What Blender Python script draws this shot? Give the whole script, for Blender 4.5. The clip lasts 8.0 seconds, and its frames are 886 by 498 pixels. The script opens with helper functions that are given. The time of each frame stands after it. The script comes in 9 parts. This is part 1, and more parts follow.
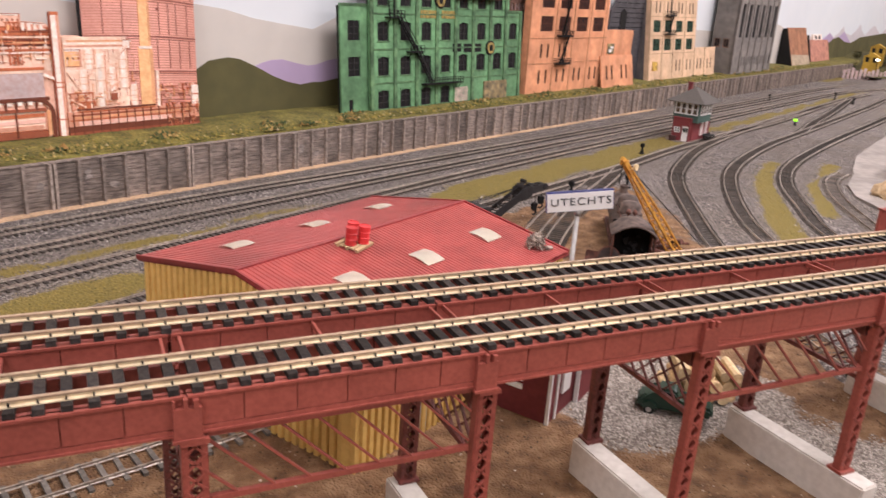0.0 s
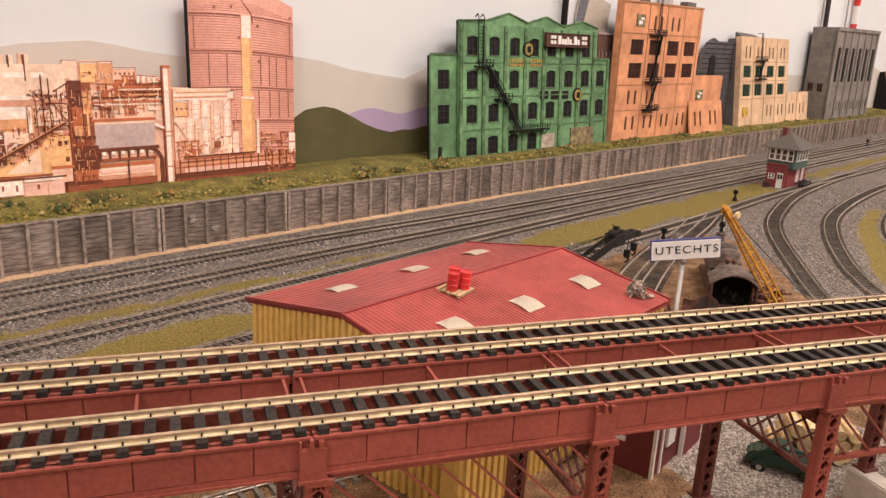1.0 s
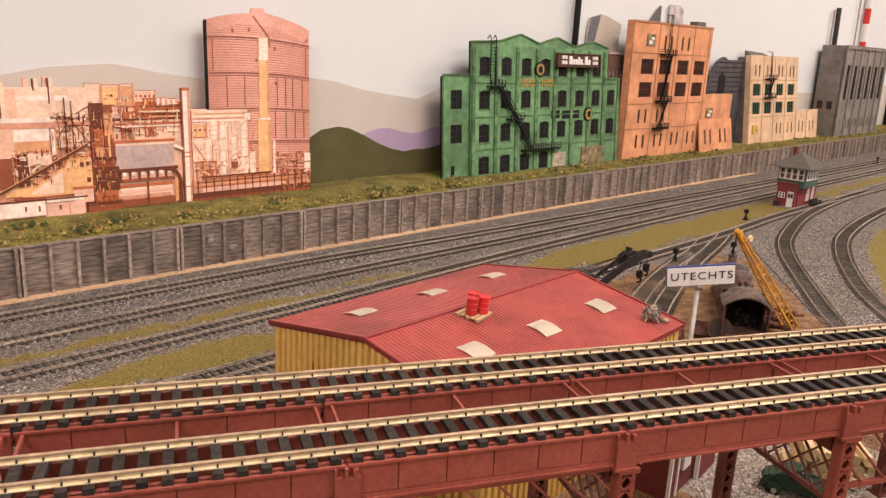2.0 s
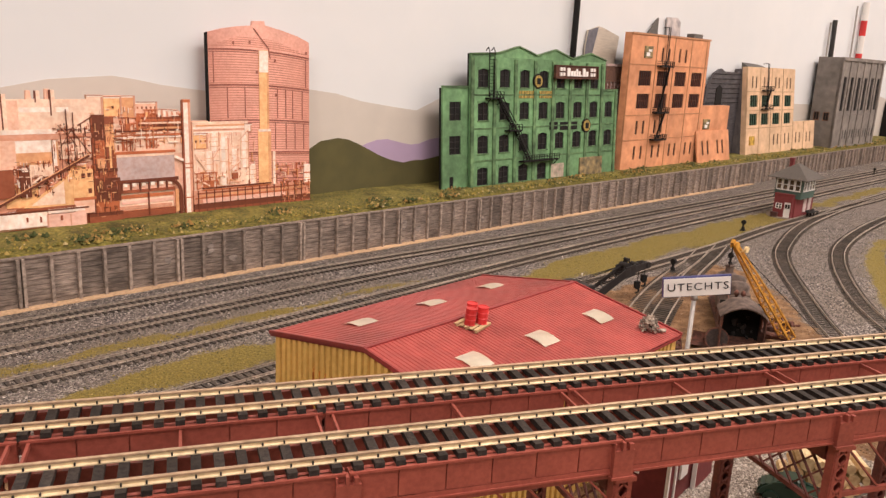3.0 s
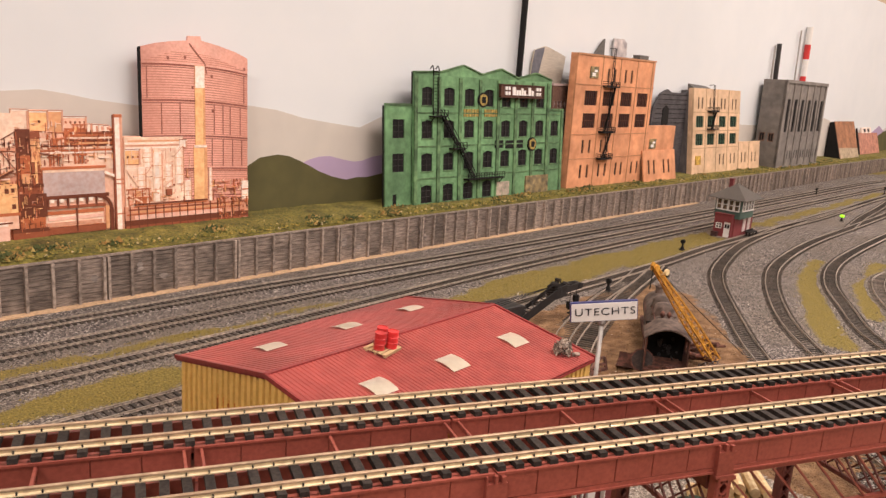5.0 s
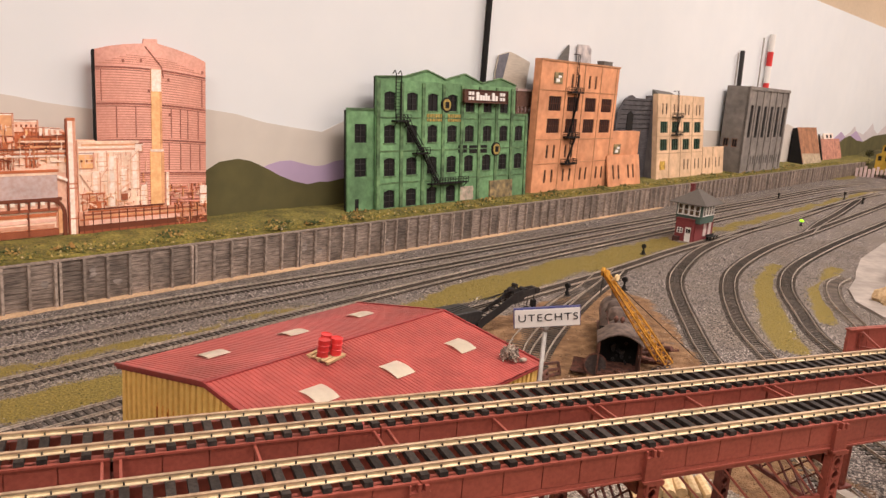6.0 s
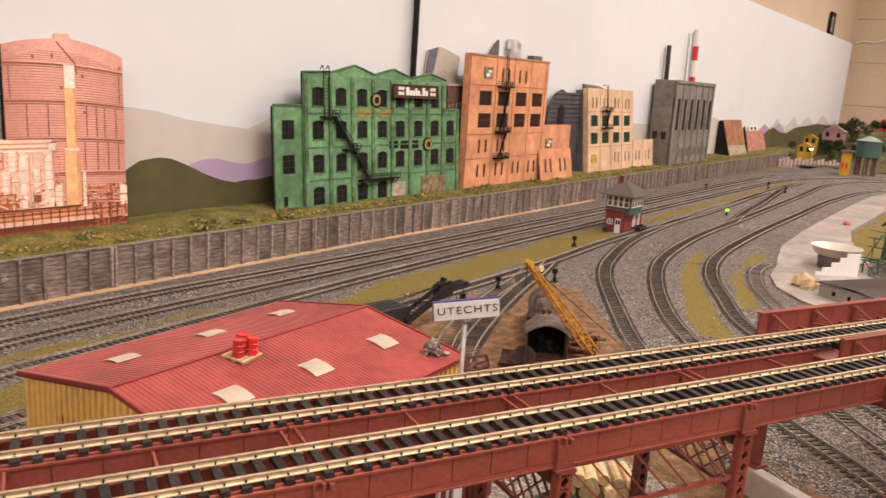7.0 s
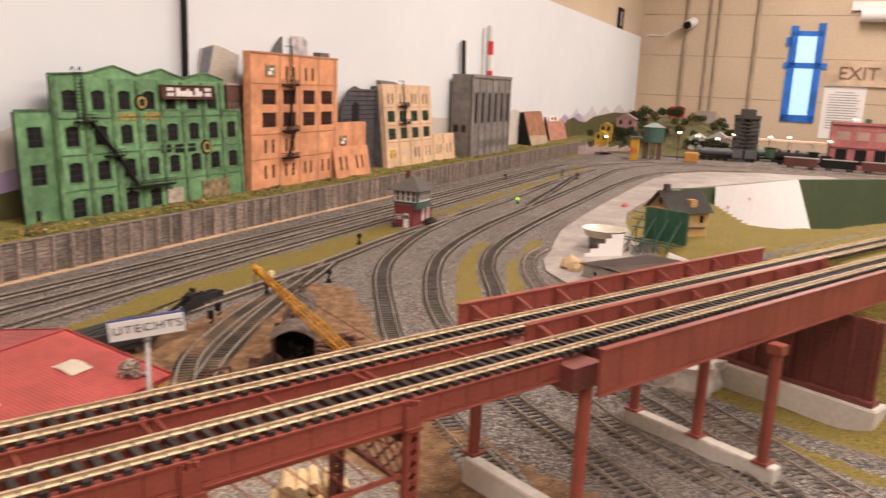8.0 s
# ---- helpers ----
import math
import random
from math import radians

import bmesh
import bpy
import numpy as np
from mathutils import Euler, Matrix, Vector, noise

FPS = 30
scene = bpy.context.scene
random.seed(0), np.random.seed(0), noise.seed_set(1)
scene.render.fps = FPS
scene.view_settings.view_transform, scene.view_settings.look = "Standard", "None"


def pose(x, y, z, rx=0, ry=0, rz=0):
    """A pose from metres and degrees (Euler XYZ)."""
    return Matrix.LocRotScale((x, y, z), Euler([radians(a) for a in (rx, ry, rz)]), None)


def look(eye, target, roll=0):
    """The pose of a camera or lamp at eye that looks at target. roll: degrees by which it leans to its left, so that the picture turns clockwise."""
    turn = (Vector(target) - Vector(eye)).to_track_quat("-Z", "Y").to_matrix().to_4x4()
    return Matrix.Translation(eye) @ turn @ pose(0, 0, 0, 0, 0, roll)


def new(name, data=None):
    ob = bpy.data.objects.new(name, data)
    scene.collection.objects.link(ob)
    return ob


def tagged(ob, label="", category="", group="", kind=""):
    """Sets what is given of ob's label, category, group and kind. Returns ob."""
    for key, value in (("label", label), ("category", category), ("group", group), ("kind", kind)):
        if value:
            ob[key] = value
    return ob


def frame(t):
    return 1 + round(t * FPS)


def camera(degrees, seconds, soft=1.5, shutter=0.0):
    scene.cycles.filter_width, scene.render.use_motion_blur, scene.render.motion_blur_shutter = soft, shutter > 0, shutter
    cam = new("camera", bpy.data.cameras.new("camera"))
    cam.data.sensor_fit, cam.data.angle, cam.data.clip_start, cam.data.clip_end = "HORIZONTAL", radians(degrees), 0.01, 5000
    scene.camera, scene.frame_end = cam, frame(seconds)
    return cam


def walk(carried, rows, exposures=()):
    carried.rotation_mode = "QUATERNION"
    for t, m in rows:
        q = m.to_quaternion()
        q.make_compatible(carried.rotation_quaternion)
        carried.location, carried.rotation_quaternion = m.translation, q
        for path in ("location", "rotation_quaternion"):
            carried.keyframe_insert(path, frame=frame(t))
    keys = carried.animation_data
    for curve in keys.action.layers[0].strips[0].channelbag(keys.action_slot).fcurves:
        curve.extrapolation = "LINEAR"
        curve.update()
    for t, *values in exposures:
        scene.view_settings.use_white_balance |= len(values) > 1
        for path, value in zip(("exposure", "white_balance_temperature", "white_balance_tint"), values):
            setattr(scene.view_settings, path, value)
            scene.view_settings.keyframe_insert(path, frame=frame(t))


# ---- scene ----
import itertools

cam = camera(59.39, 8.0, soft=1.4, shutter=0.3)
PATH = [
    (0, (0.02963, 0.00746, 0.27250), (0.85062, 1.71382, -0.37116), 4.096),
    (0.5, (0.02047, 0.01306, 0.27722), (0.71572, 1.79559, -0.30522), 3.472),
    (1, (0.01357, 0.01191, 0.27284), (0.65734, 1.82535, -0.27213), 3.028),
    (1.5, (0.00666, 0.00891, 0.27891), (0.63432, 1.83331, -0.24796), 3.010),
    (3, (0.00029, 0.00036, 0.28547), (0.63004, 1.83528, -0.20083), 3.026),
    (3.5, (0.00329, -0.00088, 0.28591), (0.64763, 1.83082, -0.19337), 3.060),
    (4, (0.01342, -0.00075, 0.28995), (0.67966, 1.82380, -0.18665), 3.264),
    (4.5, (0.02509, -0.00273, 0.29185), (0.71717, 1.81686, -0.16656), 3.601),
    (6, (0.05729, -0.01370, 0.29639), (0.83813, 1.77636, -0.13485), 4.328),
    (6.5, (0.06326, -0.01371, 0.29590), (0.89157, 1.75512, -0.13437), 4.237),
    (7, (0.07512, -0.01502, 0.29362), (0.99182, 1.71021, -0.13446), 3.937),
    (7.5, (0.10472, -0.02149, 0.29611), (1.16801, 1.61930, -0.12486), 3.417),
    (8, (0.17034, -0.05497, 0.29980), (1.42926, 1.44338, -0.11259), 2.675),
]
walk(cam, [(t, look(eye, target, roll)) for t, eye, target, roll in PATH], [(0.0, 0.12, 5500, 10), (0.6, 0.06, 6050, 10), (1.2, 0.0, 6300, 10), (8.0, 0.0, 6300, 10)])

# ---- room light: warm ceiling troffers over the layout ----
TURN = 26.0
W = pose(0, 0, 0, 0, 0, TURN)          # axes of the backdrop wall: u along it, v towards it


def at(u, v, z=0.0, rz=0.0):
    return W @ pose(u, v, z, 0, 0, rz)


world = bpy.data.worlds.new("room_air")
world.use_nodes = True
world.node_tree.nodes["Background"].inputs[0].default_value = (1.0, 0.90, 0.82, 1)
world.node_tree.nodes["Background"].inputs[1].default_value = 0.12
scene.world = world
scene.view_settings.exposure = 0.0
CEILING = 1.75
LAMPS = [(-1.2, -0.3), (0.9, -0.3), (3.0, -0.3), (5.1, -0.3), (-1.2, -2.4), (0.9, -2.4), (3.0, -2.4), (5.1, -2.4)]
for lu, lv in LAMPS:
    data = bpy.data.lights.new("ceiling_lamp", "AREA")
    data.shape, data.size, data.size_y, data.energy, data.color = "RECTANGLE", 1.2, 0.55, 39.5, (1.0, 0.835, 0.745)
    lamp = new("ceiling_lamp_light", data)
    lamp.matrix_world = at(lu, lv, CEILING - 0.03)


# ---- materials ----
def surf(name, col, col2=None, rough=0.7, scale=300.0, bump=0.15, metal=0.0, big=8.0, spread=0.25, stretch=(1, 1, 1), vary=0.0, depth=0.001):
    """A painted or grained surface: fine noise between two colours, broad stains, fine relief."""
    col2 = col2 or tuple(c * 0.72 for c in col)
    mat = bpy.data.materials.new(name)
    mat.use_nodes = True
    nt = mat.node_tree
    N, L = nt.nodes, nt.links
    bsdf = N["Principled BSDF"]
    tc, info = N.new("ShaderNodeTexCoord"), N.new("ShaderNodeObjectInfo")
    shift = N.new("ShaderNodeVectorMath")
    shift.operation = "ADD"
    mp = N.new("ShaderNodeMapping")
    mp.inputs["Scale"].default_value = stretch
    L.new(tc.outputs["Object"], shift.inputs[0])
    L.new(info.outputs["Random"], shift.inputs[1])
    L.new(shift.outputs[0], mp.inputs["Vector"])
    fine, broad = N.new("ShaderNodeTexNoise"), N.new("ShaderNodeTexNoise")
    fine.inputs["Scale"].default_value, fine.inputs["Detail"].default_value = scale, 5
    broad.inputs["Scale"].default_value, broad.inputs["Detail"].default_value = big, 4
    L.new(mp.outputs[0], fine.inputs["Vector"])
    L.new(shift.outputs[0], broad.inputs["Vector"])
    ramp = N.new("ShaderNodeValToRGB")
    ramp.color_ramp.elements[0].position, ramp.color_ramp.elements[1].position = 0.35, 0.65
    ramp.color_ramp.elements[0].color, ramp.color_ramp.elements[1].color = (*col2, 1), (*col, 1)
    L.new(fine.outputs["Fac"], ramp.inputs[0])
    hsv = N.new("ShaderNodeHueSaturation")
    rng = N.new("ShaderNodeMapRange")
    rng.inputs[1].default_value, rng.inputs[2].default_value = 0.3, 0.7
    rng.inputs[3].default_value, rng.inputs[4].default_value = 1 - spread, 1 + spread
    L.new(broad.outputs["Fac"], rng.inputs[0])
    val = rng.outputs[0]
    if vary:
        rv, mul = N.new("ShaderNodeMapRange"), N.new("ShaderNodeMath")
        rv.inputs[3].default_value, rv.inputs[4].default_value = 1 - vary, 1 + vary
        L.new(info.outputs["Random"], rv.inputs[0])
        mul.operation = "MULTIPLY"
        L.new(val, mul.inputs[0])
        L.new(rv.outputs[0], mul.inputs[1])
        val = mul.outputs[0]
    L.new(val, hsv.inputs["Value"])
    L.new(ramp.outputs[0], hsv.inputs["Color"])
    L.new(hsv.outputs[0], bsdf.inputs["Base Color"])
    bsdf.inputs["Roughness"].default_value, bsdf.inputs["Metallic"].default_value = rough, metal
    if max(col) < 0.06 and rough > 0.4:
        bsdf.inputs["Specular IOR Level"].default_value = 0.2
    if bump:
        bp = N.new("ShaderNodeBump")
        bp.inputs["Strength"].default_value, bp.inputs["Distance"].default_value = bump, depth
        L.new(fine.outputs["Fac"], bp.inputs["Height"])
        L.new(bp.outputs[0], bsdf.inputs["Normal"])
    return mat


def glow(name, col, power):
    mat = bpy.data.materials.new(name)
    mat.use_nodes = True
    b = mat.node_tree.nodes["Principled BSDF"]
    b.inputs["Base Color"].default_value = (*col, 1)
    b.inputs["Emission Color"].default_value, b.inputs["Emission Strength"].default_value = (*col, 1), power
    return mat


OXIDE = surf("oxide_red_plastic", (0.290, 0.074, 0.052), (0.232, 0.055, 0.039), 0.45, 500, 0.08, big=25, spread=0.18, vary=0.06)
# darker copy of the oxide red, with shade put into its colour
OXIDE_DARK = surf("oxide_red_shaded", (0.185, 0.050, 0.038), (0.115, 0.033, 0.026), 0.55, 400, 0.1, spread=0.22)
TIE = surf("black_tie_plastic", (0.044, 0.036, 0.032), (0.018, 0.015, 0.014), 0.65, 600, 0.2, vary=0.3)
TIE_BROWN = surf("weathered_tie", (0.195, 0.160, 0.130), (0.100, 0.080, 0.064), 0.85, 500, 0.25, big=14, spread=0.3, vary=0.35)
TIE_YARD = surf("dark_weathered_tie", (0.082, 0.064, 0.049), (0.034, 0.027, 0.021), 0.85, 500, 0.25, big=14, spread=0.3, vary=0.35)
# rail reflections put into the colours: cream-bright web, darker tan head
BRASS = surf("brass_rail", (0.88, 0.75, 0.50), (0.72, 0.58, 0.37), 0.40, 250, 0.05, metal=0.35, big=40, spread=0.16)
RAIL_HEAD = surf("reflect_toned_rail_head", (0.50, 0.36, 0.235), (0.36, 0.25, 0.16), 0.45, 260, 0.08, metal=0.35, big=30, spread=0.2)
RAIL = surf("weathered_rail", (0.62, 0.545, 0.46), (0.31, 0.26, 0.215), 0.32, 300, 0.1, metal=0.6)
CONCRETE = surf("white_painted_plaster", (0.66, 0.61, 0.54), (0.57, 0.52, 0.455), 0.85, 200, 0.25, spread=0.08)
FENCE = surf("weathered_grey_board", (0.285, 0.228, 0.188), (0.108, 0.083, 0.068), 0.9, 420, 0.8, stretch=(0.14, 1, 1.6), big=30, spread=0.38, vary=0.28, depth=0.0012)
FENCE_POST = surf("weathered_post", (0.36, 0.29, 0.24), (0.17, 0.135, 0.11), 0.9, 200, 0.4, vary=0.25)
SKY = surf("painted_sky", (0.72, 0.745, 0.76), (0.70, 0.73, 0.75), 0.85, 12, 0.03, big=1.6, spread=0.035)
HAZE = surf("painted_far_range", (0.60, 0.555, 0.50), (0.57, 0.53, 0.48), 0.9, 20, 0.03, spread=0.05)
OLIVE = surf("painted_olive_hill", (0.102, 0.090, 0.030), (0.082, 0.074, 0.025), 0.85, 25, 0.05, spread=0.14)
PURPLE = surf("painted_purple_range", (0.44, 0.34, 0.50), (0.42, 0.325, 0.48), 0.9, 20, 0.03, spread=0.05)
BEIGE = surf("beige_block_wall", (0.585, 0.465, 0.33), (0.535, 0.425, 0.30), 0.85, 60, 0.15, big=2, spread=0.06)
FLOOR = surf("grey_carpet", (0.16, 0.15, 0.14), (0.10, 0.095, 0.09), 0.95, 300, 0.4)
TILE = surf("ceiling_tile", (0.62, 0.59, 0.54), (0.55, 0.52, 0.48), 0.95, 120, 0.3, spread=0.04)
ROOF_RED = surf("red_corrugated_plastic", (0.385, 0.076, 0.066), (0.310, 0.060, 0.053), 0.42, 90, 0.05, big=14, spread=0.24)
SHED_YELLOW = surf("yellow_corrugated_plastic", (0.70, 0.46, 0.13), (0.60, 0.38, 0.10), 0.5, 200, 0.06, spread=0.12)
ORANGE_DOOR = surf("orange_door_paint", (0.55, 0.20, 0.02), None, 0.55, 200, 0.05)
CREAM = surf("cream_plastic", (0.82, 0.76, 0.63), (0.76, 0.70, 0.57), 0.5, 200, 0.05, spread=0.08)
DRUM_RED = surf("red_drum_plastic", (0.62, 0.035, 0.035), (0.55, 0.03, 0.03), 0.4, 200, 0.04)
PALLET = surf("raw_wood", (0.55, 0.40, 0.21), (0.42, 0.29, 0.15), 0.8, 200, 0.3, stretch=(0.2, 1, 1))
GREEN_WALL = surf("green_weathered_brick", (0.150, 0.300, 0.140), (0.105, 0.215, 0.098), 0.85, 90, 0.25, big=16, spread=0.40)
GREEN_DARK = surf("green_trim", (0.130, 0.235, 0.105), (0.055, 0.110, 0.050), 0.85, 90, 0.2, big=24, spread=0.45)
ORANGE_WALL = surf("salmon_plaster", (0.70, 0.330, 0.170), (0.58, 0.255, 0.125), 0.85, 50, 0.15, big=16, spread=0.22)
TAN_WALL = surf("tan_plaster", (0.72, 0.50, 0.32), (0.60, 0.405, 0.25), 0.85, 50, 0.15, big=16, spread=0.18)
GREY_WALL = surf("grey_concrete_plastic", (0.225, 0.200, 0.178), (0.165, 0.147, 0.132), 0.85, 50, 0.2, big=14, spread=0.22)
BLACK = surf("black_iron", (0.014, 0.012, 0.012), (0.008, 0.008, 0.008), 0.7, 300, 0.1)
DARKPANE = surf("dark_window_pane", (0.016, 0.014, 0.015), (0.008, 0.008, 0.009), 0.45, 60, 0.03)
GREENPANE = surf("green_window_pane", (0.025, 0.075, 0.045), (0.018, 0.055, 0.033), 0.4, 60, 0.03)
WHITE = surf("white_plastic", (0.80, 0.78, 0.75), (0.76, 0.74, 0.71), 0.5, 200, 0.04, spread=0.04)
BLUE = surf("blue_sign_edge", (0.05, 0.06, 0.19), None, 0.5)
STEEL = surf("grey_steel_post", (0.42, 0.40, 0.37), (0.34, 0.32, 0.30), 0.4, 300, 0.05, metal=0.4)
RUST = surf("rusty_boiler", (0.150, 0.108, 0.088), (0.062, 0.043, 0.035), 0.85, 150, 0.4, big=40, spread=0.4)
RUST_RED = surf("red_rust", (0.155, 0.062, 0.042), (0.070, 0.032, 0.024), 0.9, 200, 0.4, big=50, spread=0.4)
CRANE_YELLOW = surf("weathered_yellow_paint", (0.68, 0.355, 0.040), (0.48, 0.22, 0.025), 0.6, 220, 0.2, big=50, spread=0.3)
CRANE_BLACK = surf("black_crane_paint", (0.034, 0.031, 0.030), (0.022, 0.020, 0.020), 0.5, 200, 0.1)
MAROON = surf("maroon_siding", (0.185, 0.030, 0.032), (0.15, 0.024, 0.026), 0.7, 250, 0.15, spread=0.12)
SLATE = surf("grey_shingle", (0.135, 0.128, 0.118), (0.09, 0.085, 0.080), 0.9, 350, 0.4)
TEAL = surf("dark_green_siding", (0.060, 0.105, 0.085), (0.045, 0.08, 0.065), 0.7, 250, 0.1)
TRUCK = surf("dark_green_enamel", (0.010, 0.034, 0.020), (0.008, 0.027, 0.016), 0.35, 100, 0.03)
RUBBER = surf("black_rubber", (0.02, 0.02, 0.02), None, 0.8)
PLAZA = surf("pale_grey_plaster", (0.365, 0.322, 0.288), (0.275, 0.243, 0.217), 0.5, 60, 0.12, big=9, spread=0.34)
FASCIA = surf("green_fascia_board", (0.075, 0.105, 0.048), (0.066, 0.094, 0.043), 0.7, 40, 0.05, spread=0.06)
PAPER = surf("white_paper", (0.82, 0.79, 0.76), (0.79, 0.76, 0.73), 0.8, 60, 0.02, spread=0.03)
PRINT = {k: surf("print_" + k, c, tuple(x * f for x, f in zip(c, (0.90, 0.78, 0.72))), 0.5, 190, 0.02, big=32, spread=0.14) for k, c in dict(
    pink=(0.92, 0.60, 0.50), salmon=(0.92, 0.60, 0.45), pale=(0.96, 0.74, 0.58), rust=(0.55, 0.17, 0.07), brown=(0.16, 0.045, 0.022),
    tank=(0.80, 0.50, 0.43), tank_line=(0.58, 0.27, 0.20), band=(0.33, 0.12, 0.09), ochre=(0.94, 0.58, 0.28), grey=(0.56, 0.45, 0.44), tan=(0.80, 0.43, 0.22), shade=(0.72, 0.38, 0.26), dusk=(0.32, 0.095, 0.045), white=(0.97, 0.87, 0.78)).items()}


# ---- mesh helpers ----
def box(bm, x0, x1, y0, y1, z0, z1, m=None):
    v = [bm.verts.new((x, y, z)) for z in (z0, z1) for x, y in ((x0, y0), (x1, y0), (x1, y1), (x0, y1))]
    for f in ((3, 2, 1, 0), (4, 5, 6, 7), (0, 1, 5, 4), (1, 2, 6, 5), (2, 3, 7, 6), (3, 0, 4, 7)):
        bm.faces.new([v[i] for i in f])
    if m is not None:
        for w in v:
            w.co = m @ w.co
    return v


def rod(bm, p, q, r, n=8, r2=None, caps=True):
    """A round bar from p to q."""
    p, q = Vector(p), Vector(q)
    rot = (q - p).to_track_quat("Z", "Y").to_matrix()
    r2 = r if r2 is None else r2
    rings = []
    for c, rr in ((p, r), (q, r2)):
        rings.append([bm.verts.new(c + rot @ Vector((rr * math.cos(a), rr * math.sin(a), 0))) for a in (2 * math.pi * i / n for i in range(n))])
    for i in range(n):
        bm.faces.new((rings[0][i], rings[0][(i + 1) % n], rings[1][(i + 1) % n], rings[1][i]))
    if caps:
        bm.faces.new(rings[0][::-1])
        bm.faces.new(rings[1])


def bar(bm, p, q, w, h, up=(0, 0, 1)):
    """A straight bar of w x h from p to q."""
    p, q, up = Vector(p), Vector(q), Vector(up)
    d = (q - p).normalized()
    s = d.cross(up)
    s = s.normalized() if s.length > 1e-6 else Vector((1, 0, 0))
    t = s.cross(d)
    v = [bm.verts.new(e + s * a * w / 2 + t * b * h / 2) for e in (p, q) for a, b in ((-1, -1), (1, -1), (1, 1), (-1, 1))]
    for f in ((3, 2, 1, 0), (4, 5, 6, 7), (0, 1, 5, 4), (1, 2, 6, 5), (2, 3, 7, 6), (3, 0, 4, 7)):
        bm.faces.new([v[i] for i in f])


def lathe(bm, profile, n=24, centre=(0, 0, 0), closed=True):
    """A turned shape about z from (radius, height) pairs."""
    rings = []
    for r, z in profile:
        rings.append([bm.verts.new((centre[0] + r * math.cos(a), centre[1] + r * math.sin(a), centre[2] + z)) for a in (2 * math.pi * i / n for i in range(n))])
    for a, b in zip(rings, rings[1:]):
        for i in range(n):
            bm.faces.new((a[i], a[(i + 1) % n], b[(i + 1) % n], b[i]))
    if closed:
        bm.faces.new(rings[0][::-1])
        bm.faces.new(rings[-1])


def slab(bm, outline, y0, y1):
    """A plate cut to an outline of (x, z), between two depths."""
    a = [bm.verts.new((x, y0, z)) for x, z in outline]
    b = [bm.verts.new((x, y1, z)) for x, z in outline]
    n = len(a)
    bm.faces.new(a)
    bm.faces.new(b[::-1])
    for i in range(n):
        bm.faces.new((a[(i + 1) % n], a[i], b[i], b[(i + 1) % n]))


def holed(bm, x0, x1, z0, z1, holes, y0, y1):
    """A wall from x0 to x1, z0 to z1 and y0 to y1, with rectangular openings (x, X, z, Z) through it."""
    xs = sorted({x0, x1, *(c for h in holes for c in h[:2])})
    zs = sorted({z0, z1, *(c for h in holes for c in h[2:])})
    solid = {}
    for i in range(len(xs) - 1):
        for j in range(len(zs) - 1):
            cx, cz = (xs[i] + xs[i + 1]) / 2, (zs[j] + zs[j + 1]) / 2
            solid[i, j] = not any(h[0] < cx < h[1] and h[2] < cz < h[3] for h in holes)
    cache = {}

    def vert(x, y, z):
        if (x, y, z) not in cache:
            cache[x, y, z] = bm.verts.new((x, y, z))
        return cache[x, y, z]

    for (i, j), full in solid.items():
        if not full:
            continue
        a, b, c, d = xs[i], xs[i + 1], zs[j], zs[j + 1]
        bm.faces.new([vert(a, y0, c), vert(b, y0, c), vert(b, y0, d), vert(a, y0, d)])
        bm.faces.new([vert(a, y1, c), vert(a, y1, d), vert(b, y1, d), vert(b, y1, c)])
        for di, dj, e in ((-1, 0, ((a, c), (a, d))), (1, 0, ((b, d), (b, c))), (0, -1, ((b, c), (a, c))), (0, 1, ((a, d), (b, d)))):
            if not solid.get((i + di, j + dj), False):
                (p, r), (q, s) = e
                bm.faces.new([vert(p, y0, r), vert(q, y0, s), vert(q, y1, s), vert(p, y1, r)])


def mesh_of(name, bm, mat, smooth=False):
    me = bpy.data.meshes.new(name)
    bmesh.ops.recalc_face_normals(bm, faces=bm.faces[:])
    bm.to_mesh(me)
    bm.free()
    for x in mat if isinstance(mat, (list, tuple)) else [mat]:
        me.materials.append(x)
    if smooth:
        for p in me.polygons:
            p.use_smooth = True
    return me


def part(name, bm, mat, parent, label="", smooth=False, m=None):
    """Links a bmesh as one mesh object under a thing or a part."""
    ob = new(name, mesh_of(name, bm, mat, smooth))
    if parent is not None:
        ob.parent = parent
    if m is not None:
        ob.matrix_basis = m
    return tagged(ob, label)


def shared(name, me, parent, m):
    ob = new(name, me)
    ob.parent = parent
    ob.matrix_basis = m
    return ob


def thing(name, label, category, m=None, group="", kind=""):
    ob = new(name)
    ob.empty_display_size = 0.02
    ob.matrix_basis = m if m is not None else Matrix()
    return tagged(ob, label, category, group, kind)


def bms():
    return bmesh.new()


def smooth_path(pts, step):
    """A smooth line through the points, cut into even steps."""
    p = [Vector(q) for q in pts]
    p = [2 * p[0] - p[1]] + p + [2 * p[-1] - p[-2]]
    dense = []
    for a, b, c, d in zip(p, p[1:], p[2:], p[3:]):
        for i in range(24):
            t = i / 24
            dense.append(0.5 * ((2 * b) + (c - a) * t + (2 * a - 5 * b + 4 * c - d) * t * t + (3 * b - a - 3 * c + d) * t ** 3))
    dense.append(p[-2])
    out, left = [dense[0].copy()], step
    for a, b in zip(dense, dense[1:]):
        seg = (b - a).length
        done = 0.0
        while seg - done >= left:
            done += left
            out.append(a.lerp(b, done / seg))
            left = step
        left -= seg - done
    return out


